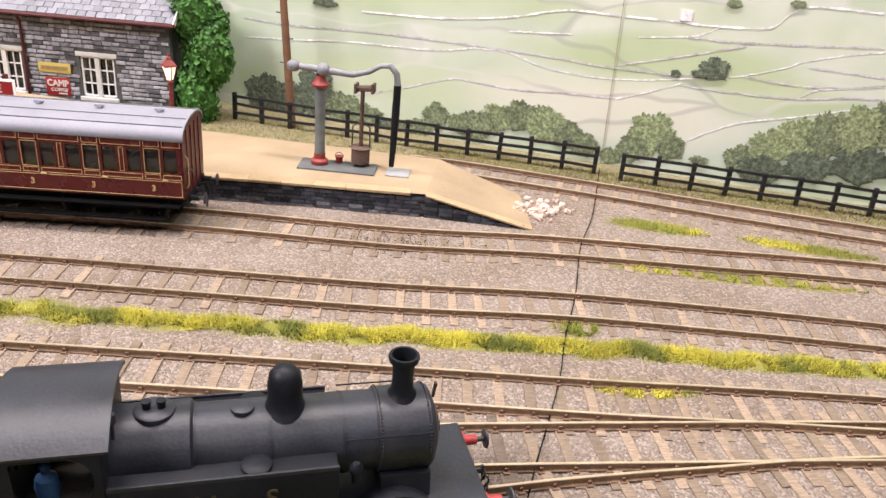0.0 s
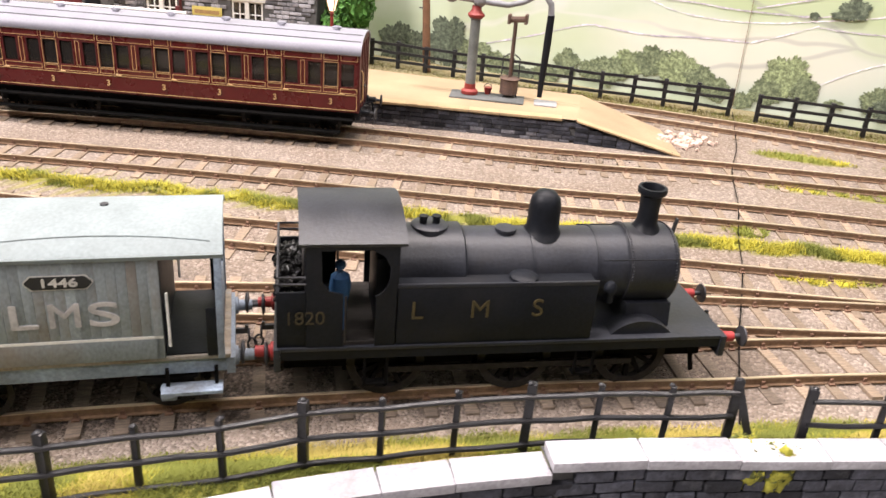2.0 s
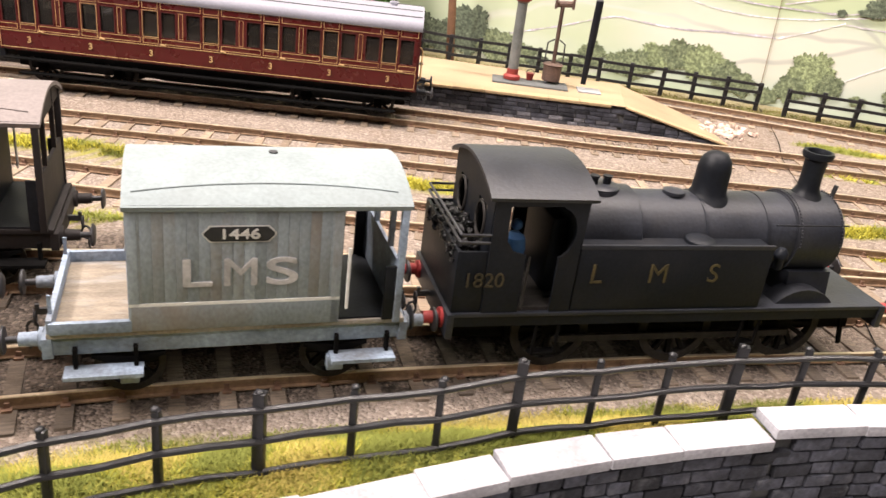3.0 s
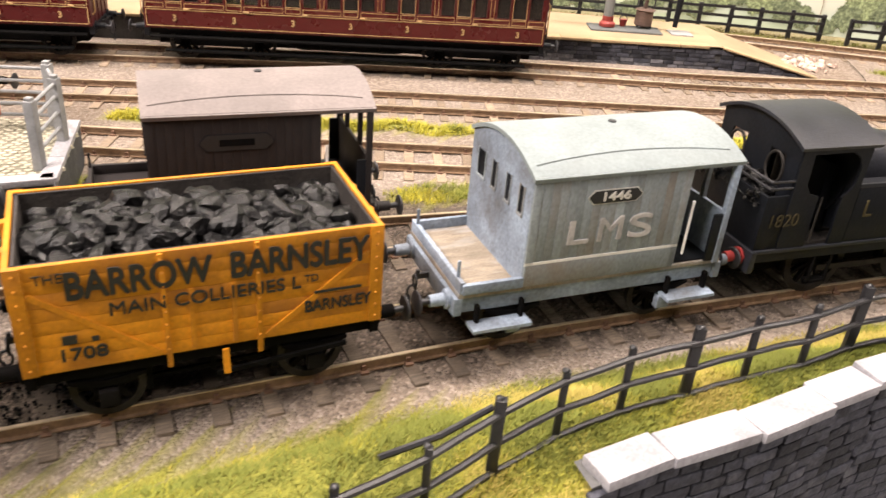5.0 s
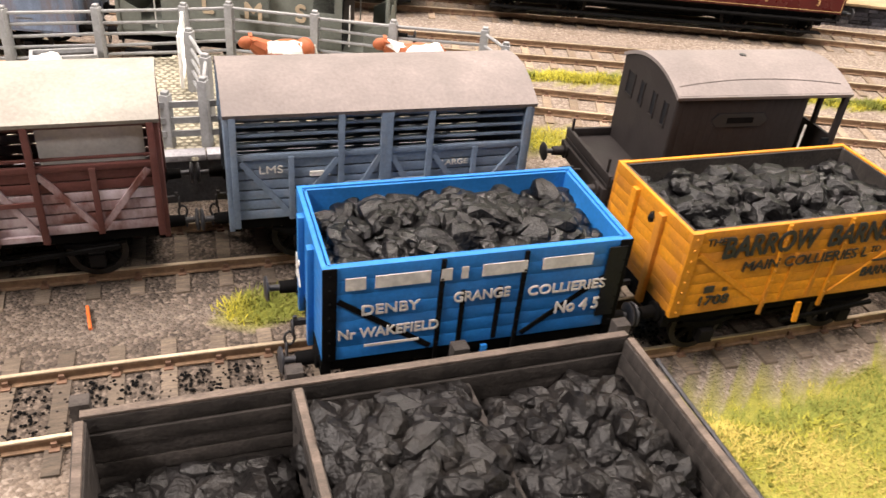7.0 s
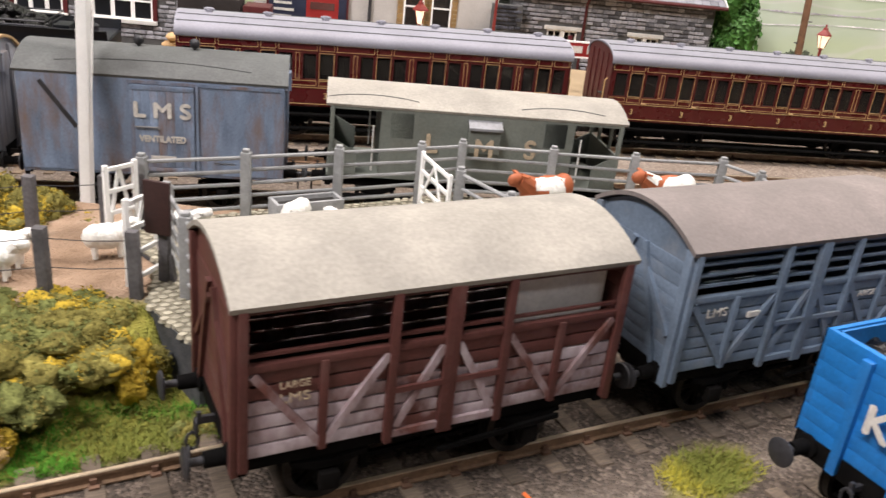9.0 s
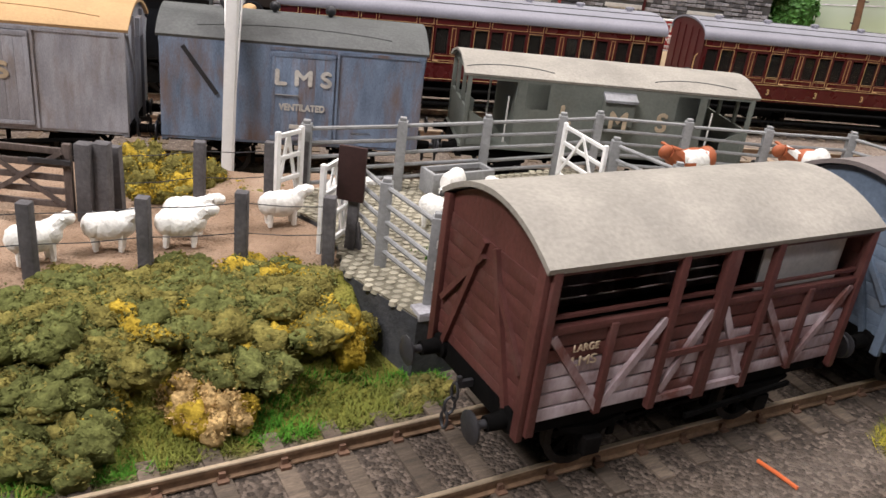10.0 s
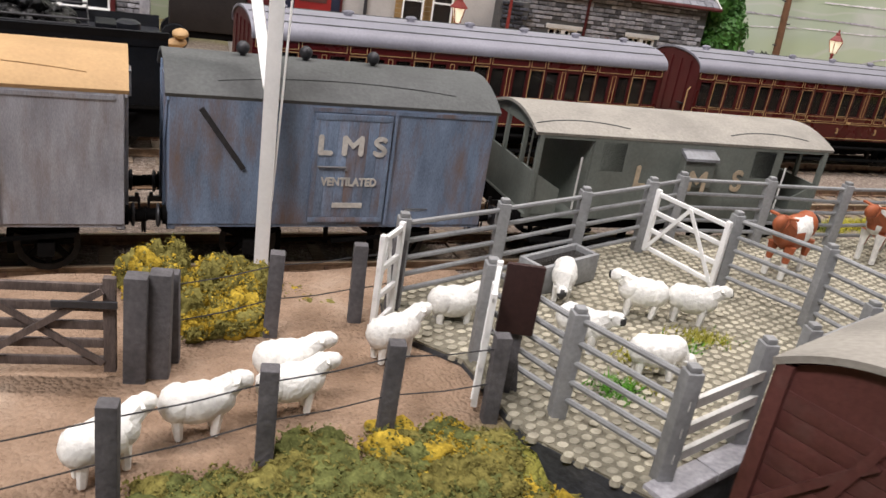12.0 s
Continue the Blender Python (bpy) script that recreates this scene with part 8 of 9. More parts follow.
def pen_run(pts, label, rails=(0.3, 0.6, 0.92, 1.28), mat=pen_mat, h=1.45, tube=True, posts=True):
    x0, y0 = pts[0]
    top = thing("pen_fence", x0, y0, DZ, 0, label, "fence", "cattle pen fences")
    r = random.Random(int(x0 * 13))
    loc = [(x - x0, y - y0) for x, y in pts]
    for x, y in loc[0 if posts else 1:]:
        pen_post(top, x, y, h, 0)
    for (xa, ya), (xb, yb) in zip(loc, loc[1:]):
        for z in rails:
            if tube:
                g = geo().tube([(xa, ya, z + r.uniform(-0.02, 0.02)), (xb, yb, z + r.uniform(-0.02, 0.02))], 0.042, 7)
            else:
                g = geo().bar((xa, ya - 0.08, z), (xb, yb - 0.08, z), 0.06, 0.13)
            part("rail", g, mat, top, smooth=tube)
    return top


pen_run([(-25.6, 24.5), (-23.83, 25.5), (-22.07, 26.52), (-20.33, 27.53), (-19.4, 28.12), (-17.22, 28.4), (-15.22, 28.6), (-12.95, 29.1)], "grey post-and-bar pen fence along the back of the dock", (0.25, 0.5, 0.78, 1.05, 1.34))
pen_run([(-12.95, 29.1), (-12.3, 28.2), (-12.0, 26.7)], "grey pen fence at the dock end", (0.35, 0.7, 1.05, 1.34), posts=False)
pen_run([(-19.4, 25.9), (-18.4, 24.6), (-17.9, 23.4)], "grey dividing fence between the two pens", (0.25, 0.5, 0.78, 1.05, 1.34))
pen_run([(-24.6, 23.05), (-23.82, 21.75), (-22.95, 20.5)], "grey pen fence at the sheep end of the dock", (0.25, 0.5, 0.78, 1.05, 1.34))
pen_run([(-22.95, 20.5), (-21.6, 21.22)], "pale wooden pen rails along the loading edge", (0.35, 0.7, 1.05), offwhite_mat, tube=False, posts=False)
pen_run([(-20.2, 22.25), (-18.6, 23.1), (-17.0, 23.95), (-15.4, 24.8), (-13.8, 25.65)], "grey pen rails along the loading edge", (0.3, 0.6, 0.95), tube=False, h=1.15)


def white_gate(x, y, rz, w, h, label, z=DZ):
    t = thing("white_gate", x, y, z, rz, label, "gate", "small white gates")
    for xx in (0.05, w - 0.05):
        part("stile", geo().box(xx - 0.05, xx + 0.05, -0.04, 0.04, 0.08, h), white_mat, t, bevel=0.012)
    for i in range(4):
        z1 = 0.16 + i * (h - 0.25) / 3
        part("bar", geo().box(0, w, -0.03, 0.03, z1 - 0.04, z1 + 0.04), white_mat, t, bevel=0.01)
    part("brace", geo().bar((0.08, -0.04, 0.15), (w * 0.5, -0.04, h - 0.1), 0.03, 0.07), white_mat, t)
    part("brace", geo().bar((w * 0.5, -0.04, h - 0.1), (w - 0.08, -0.04, 0.15), 0.03, 0.07), white_mat, t)
    return t


white_gate(-20.29, 27.35, -66.6, 1.76, 1.35, "white five-bar pen gate with crossed braces")
white_gate(-25.63, 24.32, -120.8, 0.74, 1.55, "white pen gate standing open beside the ramp", 1.0)
white_gate(-24.55, 22.9, -107.6, 1.09, 1.66, "white pen gate standing open by the notice", 1.0)

# notice on a forked post
nt = thing("notice_post", -24.42, 22.3, 0.95, -10, "dark brown cast notice on a forked timber post", "notice")
part("post", geo().bar((0, 0, -0.9), (0.05, 0, 1.25), 0.18, 0.14, (0, 1, 0)), post_mat, nt, bevel=0.015)
part("post", geo().bar((0.3, 0.1, -0.9), (0.08, 0.02, 0.6), 0.14, 0.12, (0, 1, 0)), post_mat, nt, bevel=0.015)
part("board", geo().box(-0.24, 0.24, -0.16, -0.08, 1.03, 1.98), material("dark_red_brown_cast_board", (0.035, 0.015, 0.014), 0.6, var=0.2, scale=120), nt, "dark red-brown board", bevel=0.03)

# water trough
tr = thing("water_trough", -22.6, 25.75, DZ, 32, "grey stone water trough on the cobbles", "trough")
part("basin", geo().box(-0.75, 0.75, -0.28, -0.2, 0, 0.5).box(-0.75, 0.75, 0.2, 0.28, 0, 0.5).box(-0.75, -0.67, -0.2, 0.2, 0, 0.5).box(0.67, 0.75, -0.2, 0.2, 0, 0.5).box(-0.67, 0.67, -0.2, 0.2, 0, 0.08), pen_mat, tr, bevel=0.015)
part("water", geo().box(-0.67, 0.67, -0.2, 0.2, 0.38, 0.4), glass_mat, tr)


# ---- animals cast as figures ----
def sheep(x, y, rz, k, graze=False, z=1.0, black=True):
    r = random.Random(k)
    g = geo()
    g.ball((0, 0, 0.58), 0.38, 12, (1.6, 0.9, 0.95))
    g.ball((-0.33, 0, 0.6), 0.34, 10, (1.0, 0.98, 0.98))
    g.ball((0.36, 0, 0.64), 0.32, 10, (1.0, 0.92, 1.0))
    hz, hx = (0.42, 0.72) if graze else (0.92, 0.72)
    g.tube([(0.42, 0, 0.74), (hx - 0.06, 0, hz)], [0.24, 0.19], 8)
    n_wool = len(g.f)
    for lx in (-0.36, 0.34):
        for ly in (-0.15, 0.15):
            g.tube([(lx, ly, 0.45), (lx + r.uniform(-0.05, 0.05), ly, 0.0)], [0.11, 0.075], 6)
    n_leg = len(g.f)
    g.ball((hx + 0.04, 0, hz), 0.19, 9, (1.25, 0.8, 0.88))
    for e in (-1, 1):
        g.bar((hx - 0.05, e * 0.1, hz + 0.08), (hx - 0.08, e * 0.21, hz + 0.05), 0.08, 0.035)
    ob = single("sheep_figure", g, [wool_mat, face_mat], x, y, z, rz, "white painted sheep figure " + ("with lowered head" if graze else "with pale fleece, standing"), "animal figure", "flock of sheep", smooth=True)
    ob.scale = (0.62, 0.62, 0.68)
    for vtx in ob.data.vertices:
        vtx.co *= 1 + 0.05 * noise.noise(vtx.co / K * 9 + Vector((k, 0, 0)))
    if black:
        me = ob.data
        o = [0] * len(me.polygons)
        for p in me.polygons:
            c = p.center / K
            if c.x > hx + 0.2:
                o[p.index] = 1
        me.polygons.foreach_set("material_index", o)
    return ob


sheep(-29.0, 20.65, 40, 1, black=False)
sheep(-28.15, 21.35, 14, 2, black=False)
sheep(-27.15, 21.8, 18, 3, black=False)
sheep(-27.2, 22.35, 10, 4, black=False)
sheep(-25.78, 23.15, 30, 5, black=False)
sheep(-24.75, 24.15, 8, 6, black=False)
sheep(-22.7, 25.15, 250, 7, True, DZ)
sheep(-21.5, 24.65, 165, 8, False, DZ)
sheep(-20.7, 24.5, -20, 9, False, DZ)
sheep(-22.95, 23.5, -40, 10, False, DZ)
sheep(-22.1, 22.75, -5, 11, True, DZ)


def cow(x, y, rz, k):
    g = geo()
    g.ball((0, 0, 1.0), 0.52, 10, (1.75, 0.72, 0.82))
    g.ball((0.62, 0, 1.08), 0.42, 9, (0.95, 0.7, 0.85))
    g.ball((-0.65, 0, 1.08), 0.42, 9, (0.85, 0.78, 0.85))
    g.tube([(0.75, 0, 1.18), (1.15, 0, 1.4)], [0.3, 0.19], 9)
    g.ball((1.28, 0, 1.4), 0.19, 8, (1.5, 0.8, 0.95))
    for e in (-1, 1):
        g.bar((1.12, e * 0.12, 1.52), (1.08, e * 0.36, 1.54), 0.12, 0.04)
        for lx in (-0.68, 0.62):
            g.tube([(lx, e * 0.22, 0.8), (lx + 0.02, e * 0.22, 0.4), (lx, e * 0.22, 0)], [0.16, 0.085, 0.08], 7)
    g.tube([(-0.98, 0, 1.2), (-1.08, 0, 0.9), (-1.05, 0, 0.5)], [0.05, 0.035, 0.05], 6)
    ob = single("cow_figure", g, [cowred_mat, wool_mat], x, y, DZ, rz, "red and white painted cow figure", "animal figure", "cattle in the pen", smooth=True)
    ob.scale = (0.72, 0.76, 0.86)
    me = ob.data
    me.polygons.foreach_set("material_index", [1 if p.center.x / K < 0.95 and (noise.noise((p.center / K) * 1.5 + Vector((k, 0, 0))) > 0.06 or p.center.z / K < 0.5) else 0 for p in me.polygons])
    return ob


cow(-17.45, 26.9, 215, 1.3)
cow(-14.45, 28.0, 205, 4.1)

# dog and shepherd figures on the path
g = geo().ball((0, 0, 0.42), 0.2, 8, (1.3, 0.9, 1.3)).ball((0.2, 0, 0.78), 0.14, 8, (1.3, 0.9, 0.9)).tube([(0.12, 0.06, 0.4), (0.2, 0.06, 0)], 0.05, 6).tube([(0.12, -0.06, 0.4), (0.2, -0.06, 0)], 0.05, 6).tube([(-0.2, 0, 0.2), (-0.6, 0.1, 0.06)], [0.07, 0.03], 6).ball((-0.1, 0, 0.18), 0.2, 7, (1.2, 1, 0.8))
dogob = single("dog_figure", g, [face_mat, wool_mat], -30.25, 19.75, 0.95, 15, "black and white painted dog figure, sitting", "animal figure", smooth=True)
dogob.data.polygons.foreach_set("material_index", [1 if p.center.x / K > 0.16 and p.center.z / K < 0.62 else 0 for p in dogob.data.polygons])
g = geo().tube([(0, 0, 0), (0, 0, 0.85), (0, 0, 1.3), (0, 0, 1.45)], [0.22, 0.26, 0.3, 0.12], 10).ball((0, 0, 1.62), 0.14, 8).turned([(0.2, 1.68), (0.13, 1.7), (0.1, 1.8)], n=10)
single("shepherd_figure", g, post_mat, -32.0, 21.45, 0.95, 0, "plain dark painted standing figure with a cap", "figure", smooth=True)


# ---- fences and gate by the path ----
def wired_posts(pts, label, h=1.25, z=0.95):
    x0, y0 = pts[0]
    t = thing("wire_fence", x0, y0, z, 0, label, "fence")
    r = random.Random(int(x0 * 17))
    tops = []
    for x, y in pts:
        q = Vector((x - x0, y - y0, 0))
        lean = Vector((r.uniform(-0.05, 0.05), r.uniform(-0.05, 0.05), h + r.uniform(-0.06, 0.06)))
        part("post", geo().bar(q + Vector((0, 0, -0.5)), q + lean, 0.2, 0.18, (0, 1, 0)), post_mat, t, bevel=0.025)
        tops.append((q, lean))
    for (qa, la), (qb, lb) in zip(tops, tops[1:]):
        for f in (0.85, 0.45):
            part("wire", geo().tube([qa + la * f, (qa + la * f).lerp(qb + lb * f, 0.5) + Vector((0, 0, -0.03)), qb + lb * f], 0.009, 5), iron_mat, t)
    return t


wired_posts([(-32.0, 18.7), (-30.4, 19.45), (-28.85, 20.2), (-27.4, 20.9), (-26.05, 21.4), (-24.68, 21.77)], "dark weathered posts with wire above the bushes")
wired_posts([(-28.6, 22.9), (-27.42, 23.65), (-26.2, 24.15), (-25.65, 24.45)], "dark weathered posts with wire along the path", 1.3)
gt = thing("field_gate", -29.1, 22.45, 0.95, 182, "brown weathered five-bar field gate, closed", "gate")
for i in range(5):
    part("bar", geo().box(0.1, 3.2, -0.03, 0.03, 0.2 + i * 0.24, 0.31 + i * 0.24), gate_mat, gt, bevel=0.012)
for xx in (0.15, 3.15):
    part("upright", geo().box(xx - 0.07, xx + 0.07, -0.05, 0.05, 0.12, 1.36), gate_mat, gt, bevel=0.012)
for x0, x1 in ((0.22, 1.65), (1.65, 3.08)):
    part("brace", geo().bar((x0, 0.05, 0.25), (x1, 0.05, 1.22), 0.035, 0.08), gate_mat, gt)
    part("brace", geo().bar((x0, 0.085, 1.22), (x1, 0.085, 0.25), 0.035, 0.08), gate_mat, gt)
part("latch", geo().box(0.05, 0.75, 0.1, 0.14, 1.02, 1.1), iron_mat, gt)
for x, y in ((-28.72, 22.55), (-28.97, 22.42), (-32.55, 22.35)):
    single("gate_post", geo().bar((0, 0, -0.4), (0.02, 0, 1.42), 0.26, 0.24, (0, 1, 0)), post_mat, x, y, 0.95, 0, "thick dark weathered gate post", "post", "gate posts", bevel=0.03)

# white signal mast with its stay wires
ms = thing("signal_mast", -27.61, 26.28, 0.0, 0, "white painted signal mast with braced arm and thin stay wires", "signal")
part("mast", geo().bar((0, 0, -0.1), (-0.04, 1.08, 9.5), 0.24, 0.24, (0, 1, 0)), white_mat, ms, bevel=0.03)
part("stay", geo().tube([(0.1, 0.2, 1.9), (0.2, 0.55, 5.0), (0.34, 1.05, 9.4)], 0.02, 6), white_mat, ms)
part("strut", geo().bar((-0.06, 0.45, 3.7), (-0.4, 1.6, 5.1), 0.18, 0.18, (0, 1, 0)), white_mat, ms, bevel=0.02)
part("strut", geo().bar((-0.4, 1.58, 5.05), (-0.44, 2.1, 9.4), 0.18, 0.18, (0, 1, 0)), white_mat, ms, bevel=0.02)
part("base_shoe", geo().box(-0.17, 0.17, -0.17, 0.17, -0.1, 0.16), crane_grey, ms, bevel=0.02)


# ---- bushes: clump foam ----
def clump_bush(x, y, z, rx, ry, rz, mats, seed, label, grains=900, grain=0.1):
    """A low bush built of many small uneven foam crumbs over a lumpy core."""
    r = random.Random(seed)
    ob = thing("bush", x, y, z, r.uniform(0, 360), label, "bush")
    lumps = [(r.uniform(-0.7, 0.7) * rx, r.uniform(-0.7, 0.7) * ry, r.uniform(0.12, 0.42) * rz, r.uniform(0.17, 0.32)) for _ in range(38)]
    cores = [geo() for _ in mats]
    for n, (bx, by, bz, br) in enumerate(lumps):
        c = geo().ball((0, 0, 0), 1.0, 15)
        pts = []
        for p in c.v:
            q = Vector((bx + p[0] * rx * br, by + p[1] * ry * br, bz + p[2] * rz * br))
            s = q + Vector((seed, n, 0))
            f = 1 + 0.5 * noise.noise(s * 4) + 0.4 * noise.noise(s * 10) + 0.3 * noise.noise(s * 21)
            pts.append((bx + p[0] * rx * br * f, by + p[1] * ry * br * f, bz + p[2] * rz * br * f))
        cores[n % len(mats) if n % 3 else 0].add(pts, c.f)
    for m, c in zip(mats, cores):
        if c.f:
            part("foliage_mass", c, m, ob).data.polygons.foreach_set("use_smooth", [True] * len(c.f))
    sets = [geo() for _ in mats]
    for i in range(int(grains * 6.5)):
        bx, by, bz, br = r.choice(lumps)
        d = Vector((r.gauss(0, 1), r.gauss(0, 1), abs(r.gauss(0, 1)) * 1.0)).normalized()
        f = r.uniform(0.85, 1.42)
        p = Vector((bx + d.x * rx * br * f, by + d.y * ry * br * f, bz + d.z * rz * br * 0.92 * f))
        s = grain * r.uniform(0.22, 0.5)
        t = [p + Vector((r.uniform(-1, 1), r.uniform(-1, 1), r.uniform(-0.7, 1))) * s for _ in range(4)]
        k = min(len(mats) - 1, int(abs(noise.noise(p * 1.7 + Vector((seed, 0, 0)))) * 2.2 * len(mats)))
        sets[k].add(t, [(0, 2, 1), (0, 1, 3), (1, 2, 3), (2, 0, 3)])
    for m, g in zip(mats, sets):
        if g.f:
            part("foliage", g, m, ob)
    return ob


r = random.Random(17)
OL, GR, GO, ST = bush_mats
# bank of mixed bushes between the path and the dock siding
for i in range(9):
    x = -24.6 - i * 0.95
    d0 = between(LINE["dock"], x)
    for j, off in enumerate((2.1, 2.8, 3.45, 4.0)):
        if j == 0 and i < 3:
            continue
        xx = x - 0.45 * off + 0.9 + r.uniform(-0.25, 0.25)
        yy = d0 + off + r.uniform(-0.15, 0.15)
        mats = ([OL, GR], [GR, OL], [OL, GR, OL, GO], [GR, OL])[(i + 2 * j) % 4]
        clump_bush(xx, yy, ground_height(xx, yy) - 0.12, r.uniform(0.85, 1.1), r.uniform(0.65, 0.85), r.uniform(0.62, 0.85) - 0.1 * j, mats, 100 + i * 4 + j, "olive-green foam bush on the bank", 800, 0.085)
clump_bush(-25.75, 18.4, 0.05, 0.72, 0.55, 0.85, [ST, GO], 301, "straw-coloured dried bush on the bank", 1500, 0.07)
clump_bush(-24.4, 20.3, 0.1, 0.72, 0.62, 1.1, [GO, OL], 302, "yellow gorse bush beside the dock", 1000, 0.085)
clump_bush(-27.4, 17.9, 0.05, 0.8, 0.6, 0.7, [GR, GO], 303, "green and yellow bush beside the siding", 900, 0.085)
clump_bush(-22.9, 19.75, -0.1, 0.6, 0.35, 0.4, [OL, GR], 304, "low olive weeds against the dock wall", 500, 0.07)
# beyond the path, below the vans
clump_bush(-28.2, 24.6, 0.75, 1.1, 0.75, 0.95, [OL, GO], 305, "olive and yellow bush beside the field gate", 1500, 0.09)
clump_bush(-29.0, 24.85, 0.75, 0.95, 0.6, 1.05, [OL, GO], 311, "olive and yellow bush behind the field gate", 1300, 0.085)
clump_bush(-28.1, 23.75, 0.85, 0.75, 0.5, 0.6, [OL, GO], 310, "olive and yellow bush beside the gate posts", 1200, 0.085)
clump_bush(-27.3, 25.0, 0.55, 0.8, 0.55, 0.6, [OL, GO], 306, "olive bush at the foot of the signal mast", 900, 0.085)
clump_bush(-26.1, 24.9, 0.55, 0.85, 0.45, 0.55, [OL, GR], 307, "low olive bush beside the path", 900, 0.085)
clump_bush(-12.3, 25.4, -0.05, 0.55, 0.4, 0.35, [GR, OL], 308, "green weeds at the end of the dock", 500, 0.06)
clump_bush(10.45, 26.1, 0.7, 0.55, 0.4, 0.85, [grass_mats[0], GR], 309, "yellow-green bush spilling over the wall", 700, 0.07)


# ---- static grass ----
def tuft_field(name, label, place_at, count, blade, mats, seed, flat=0.35):
    r = random.Random(seed)
    top = None
    sets = [geo() for _ in mats]
    for i in range(count):
        p = place_at(r)
        if p is None:
            continue
        x, y, z, tall = p
        h = blade * r.uniform(0.5, 1.2) * tall
        a, lean = r.uniform(0, 6.28), r.uniform(0.2, 1.2) * h * (1 + flat)
        dx, dy = math.cos(a), math.sin(a)
        w = 0.015
        k = min(len(mats) - 1, max(0, int((noise.noise(Vector((x * 0.7, y * 0.7, seed))) * 1.6 + 0.45 + r.uniform(-0.22, 0.22)) * len(mats))))
        sets[k].add([(x - dy * w, y + dx * w, z), (x + dy * w, y - dx * w, z), (x + dx * lean, y + dy * lean, z + h)], [(0, 1, 2)])
    top = thing(name, 0, 0, 0, 0, label, "grass", kind="stuff")
    for m, g in zip(mats, sets):
        if g.f:
            tagged(part("grass_blades", g, m, top), kind="stuff")
    return top


def bank_at(r):
    x = r.uniform(-11.5, 14)
    y = r.uniform(between(WALL, x) if x > -4.5 else 11.0, between(LINE["front"], x) - 1.6)
    if grass_amount(x, y) < r.uniform(0.0, 0.6) or (x < -4.5 and y < 12 + (x + 11) * 0.2):
        return None
    return x, y, ground_height(x, y) - 0.02, 1.0


tuft_field("grass_bank", "yellow-green static grass on the bank", bank_at, 150000, 0.092, [grass_mats[1], grass_mats[1], grass_mats[0], grass_mats[2]], 1)


def strip_at(r):
    x = r.uniform(-13.5, 27)
    strip = between(LINE["loop"], x) * 0.45 + between(LINE["through"], x) * 0.55
    y = strip + r.uniform(-0.6, 0.6) - noise.noise(Vector((x * 0.8, 3.0, 0.0))) * 0.35
    g = grass_amount(x, y)
    if g < r.uniform(0.02, 0.75) or noise.noise(Vector((x * 1.3, y * 1.3, 4.0))) < -0.32:
        return None
    return x, y, ground_height(x, y) - 0.02, 0.5 + 0.9 * g


tuft_field("grass_strip", "bright yellow-green grass strip between the tracks", strip_at, 52000, 0.14, [grass_mats[1], grass_mats[4], grass_mats[0], grass_mats[4]], 2)


def patch_at(r):
    px, py, hl, hw, hd = r.choice(PATCHES)
    u, v = r.uniform(-1, 1) * hl, r.uniform(-1, 1) * hw
    c, s = math.cos(radians(hd)), math.sin(radians(hd))
    x, y = px + u * c - v * s, py + u * s + v * c
    if grass_amount(x, y) < r.uniform(0, 0.5):
        return None
    return x, y, ground_height(x, y) - 0.02, 1.0


tuft_field("grass_patches", "tufts of yellow-green grass between the sidings", patch_at, 22000, 0.14, [grass_mats[1], grass_mats[0], grass_mats[4]], 3)


def verge_at(r):
    x = r.uniform(-17, 32)
    y = 52.7 - 0.055 * x + r.uniform(-3.8 if x < 4 else -1.3, 0.3)
    return x, y, ground_height(x, y) - 0.02, 0.8


tuft_field("grass_verge", "dull green grass verge along the black fence", verge_at, 24000, 0.15, [grass_mats[3], grass_mats[1], grass_mats[3]], 4)


def foot_at(r):
    x = r.uniform(-33, -22.6)
    y = between(LINE["dock"], x) + r.uniform(1.25, 2.5)
    return x, y, ground_height(x, y) - 0.02, 0.8


deep_green = material("deep_green_grass", (0.07, 0.2, 0.02), 0.75, var=0.25, scale=25, bump=0.0, spec=0.15)
tuft_field("grass_foot", "deep green grass at the foot of the bushes", foot_at, 14000, 0.18, [deep_green, grass_mats[1]], 5)


def cobble_tuft_at(r):
    x, y = r.choice(((-22.0, 23.2), (-21.4, 23.6), (-20.7, 23.9), (-22.7, 22.4)))
    return x + r.gauss(0, 0.22), y + r.gauss(0, 0.14), DZ - 0.03, 0.7


tuft_field("grass_tufts", "green grass tufts growing between the cobbles", cobble_tuft_at, 1500, 0.15, [deep_green, grass_mats[0]], 6)


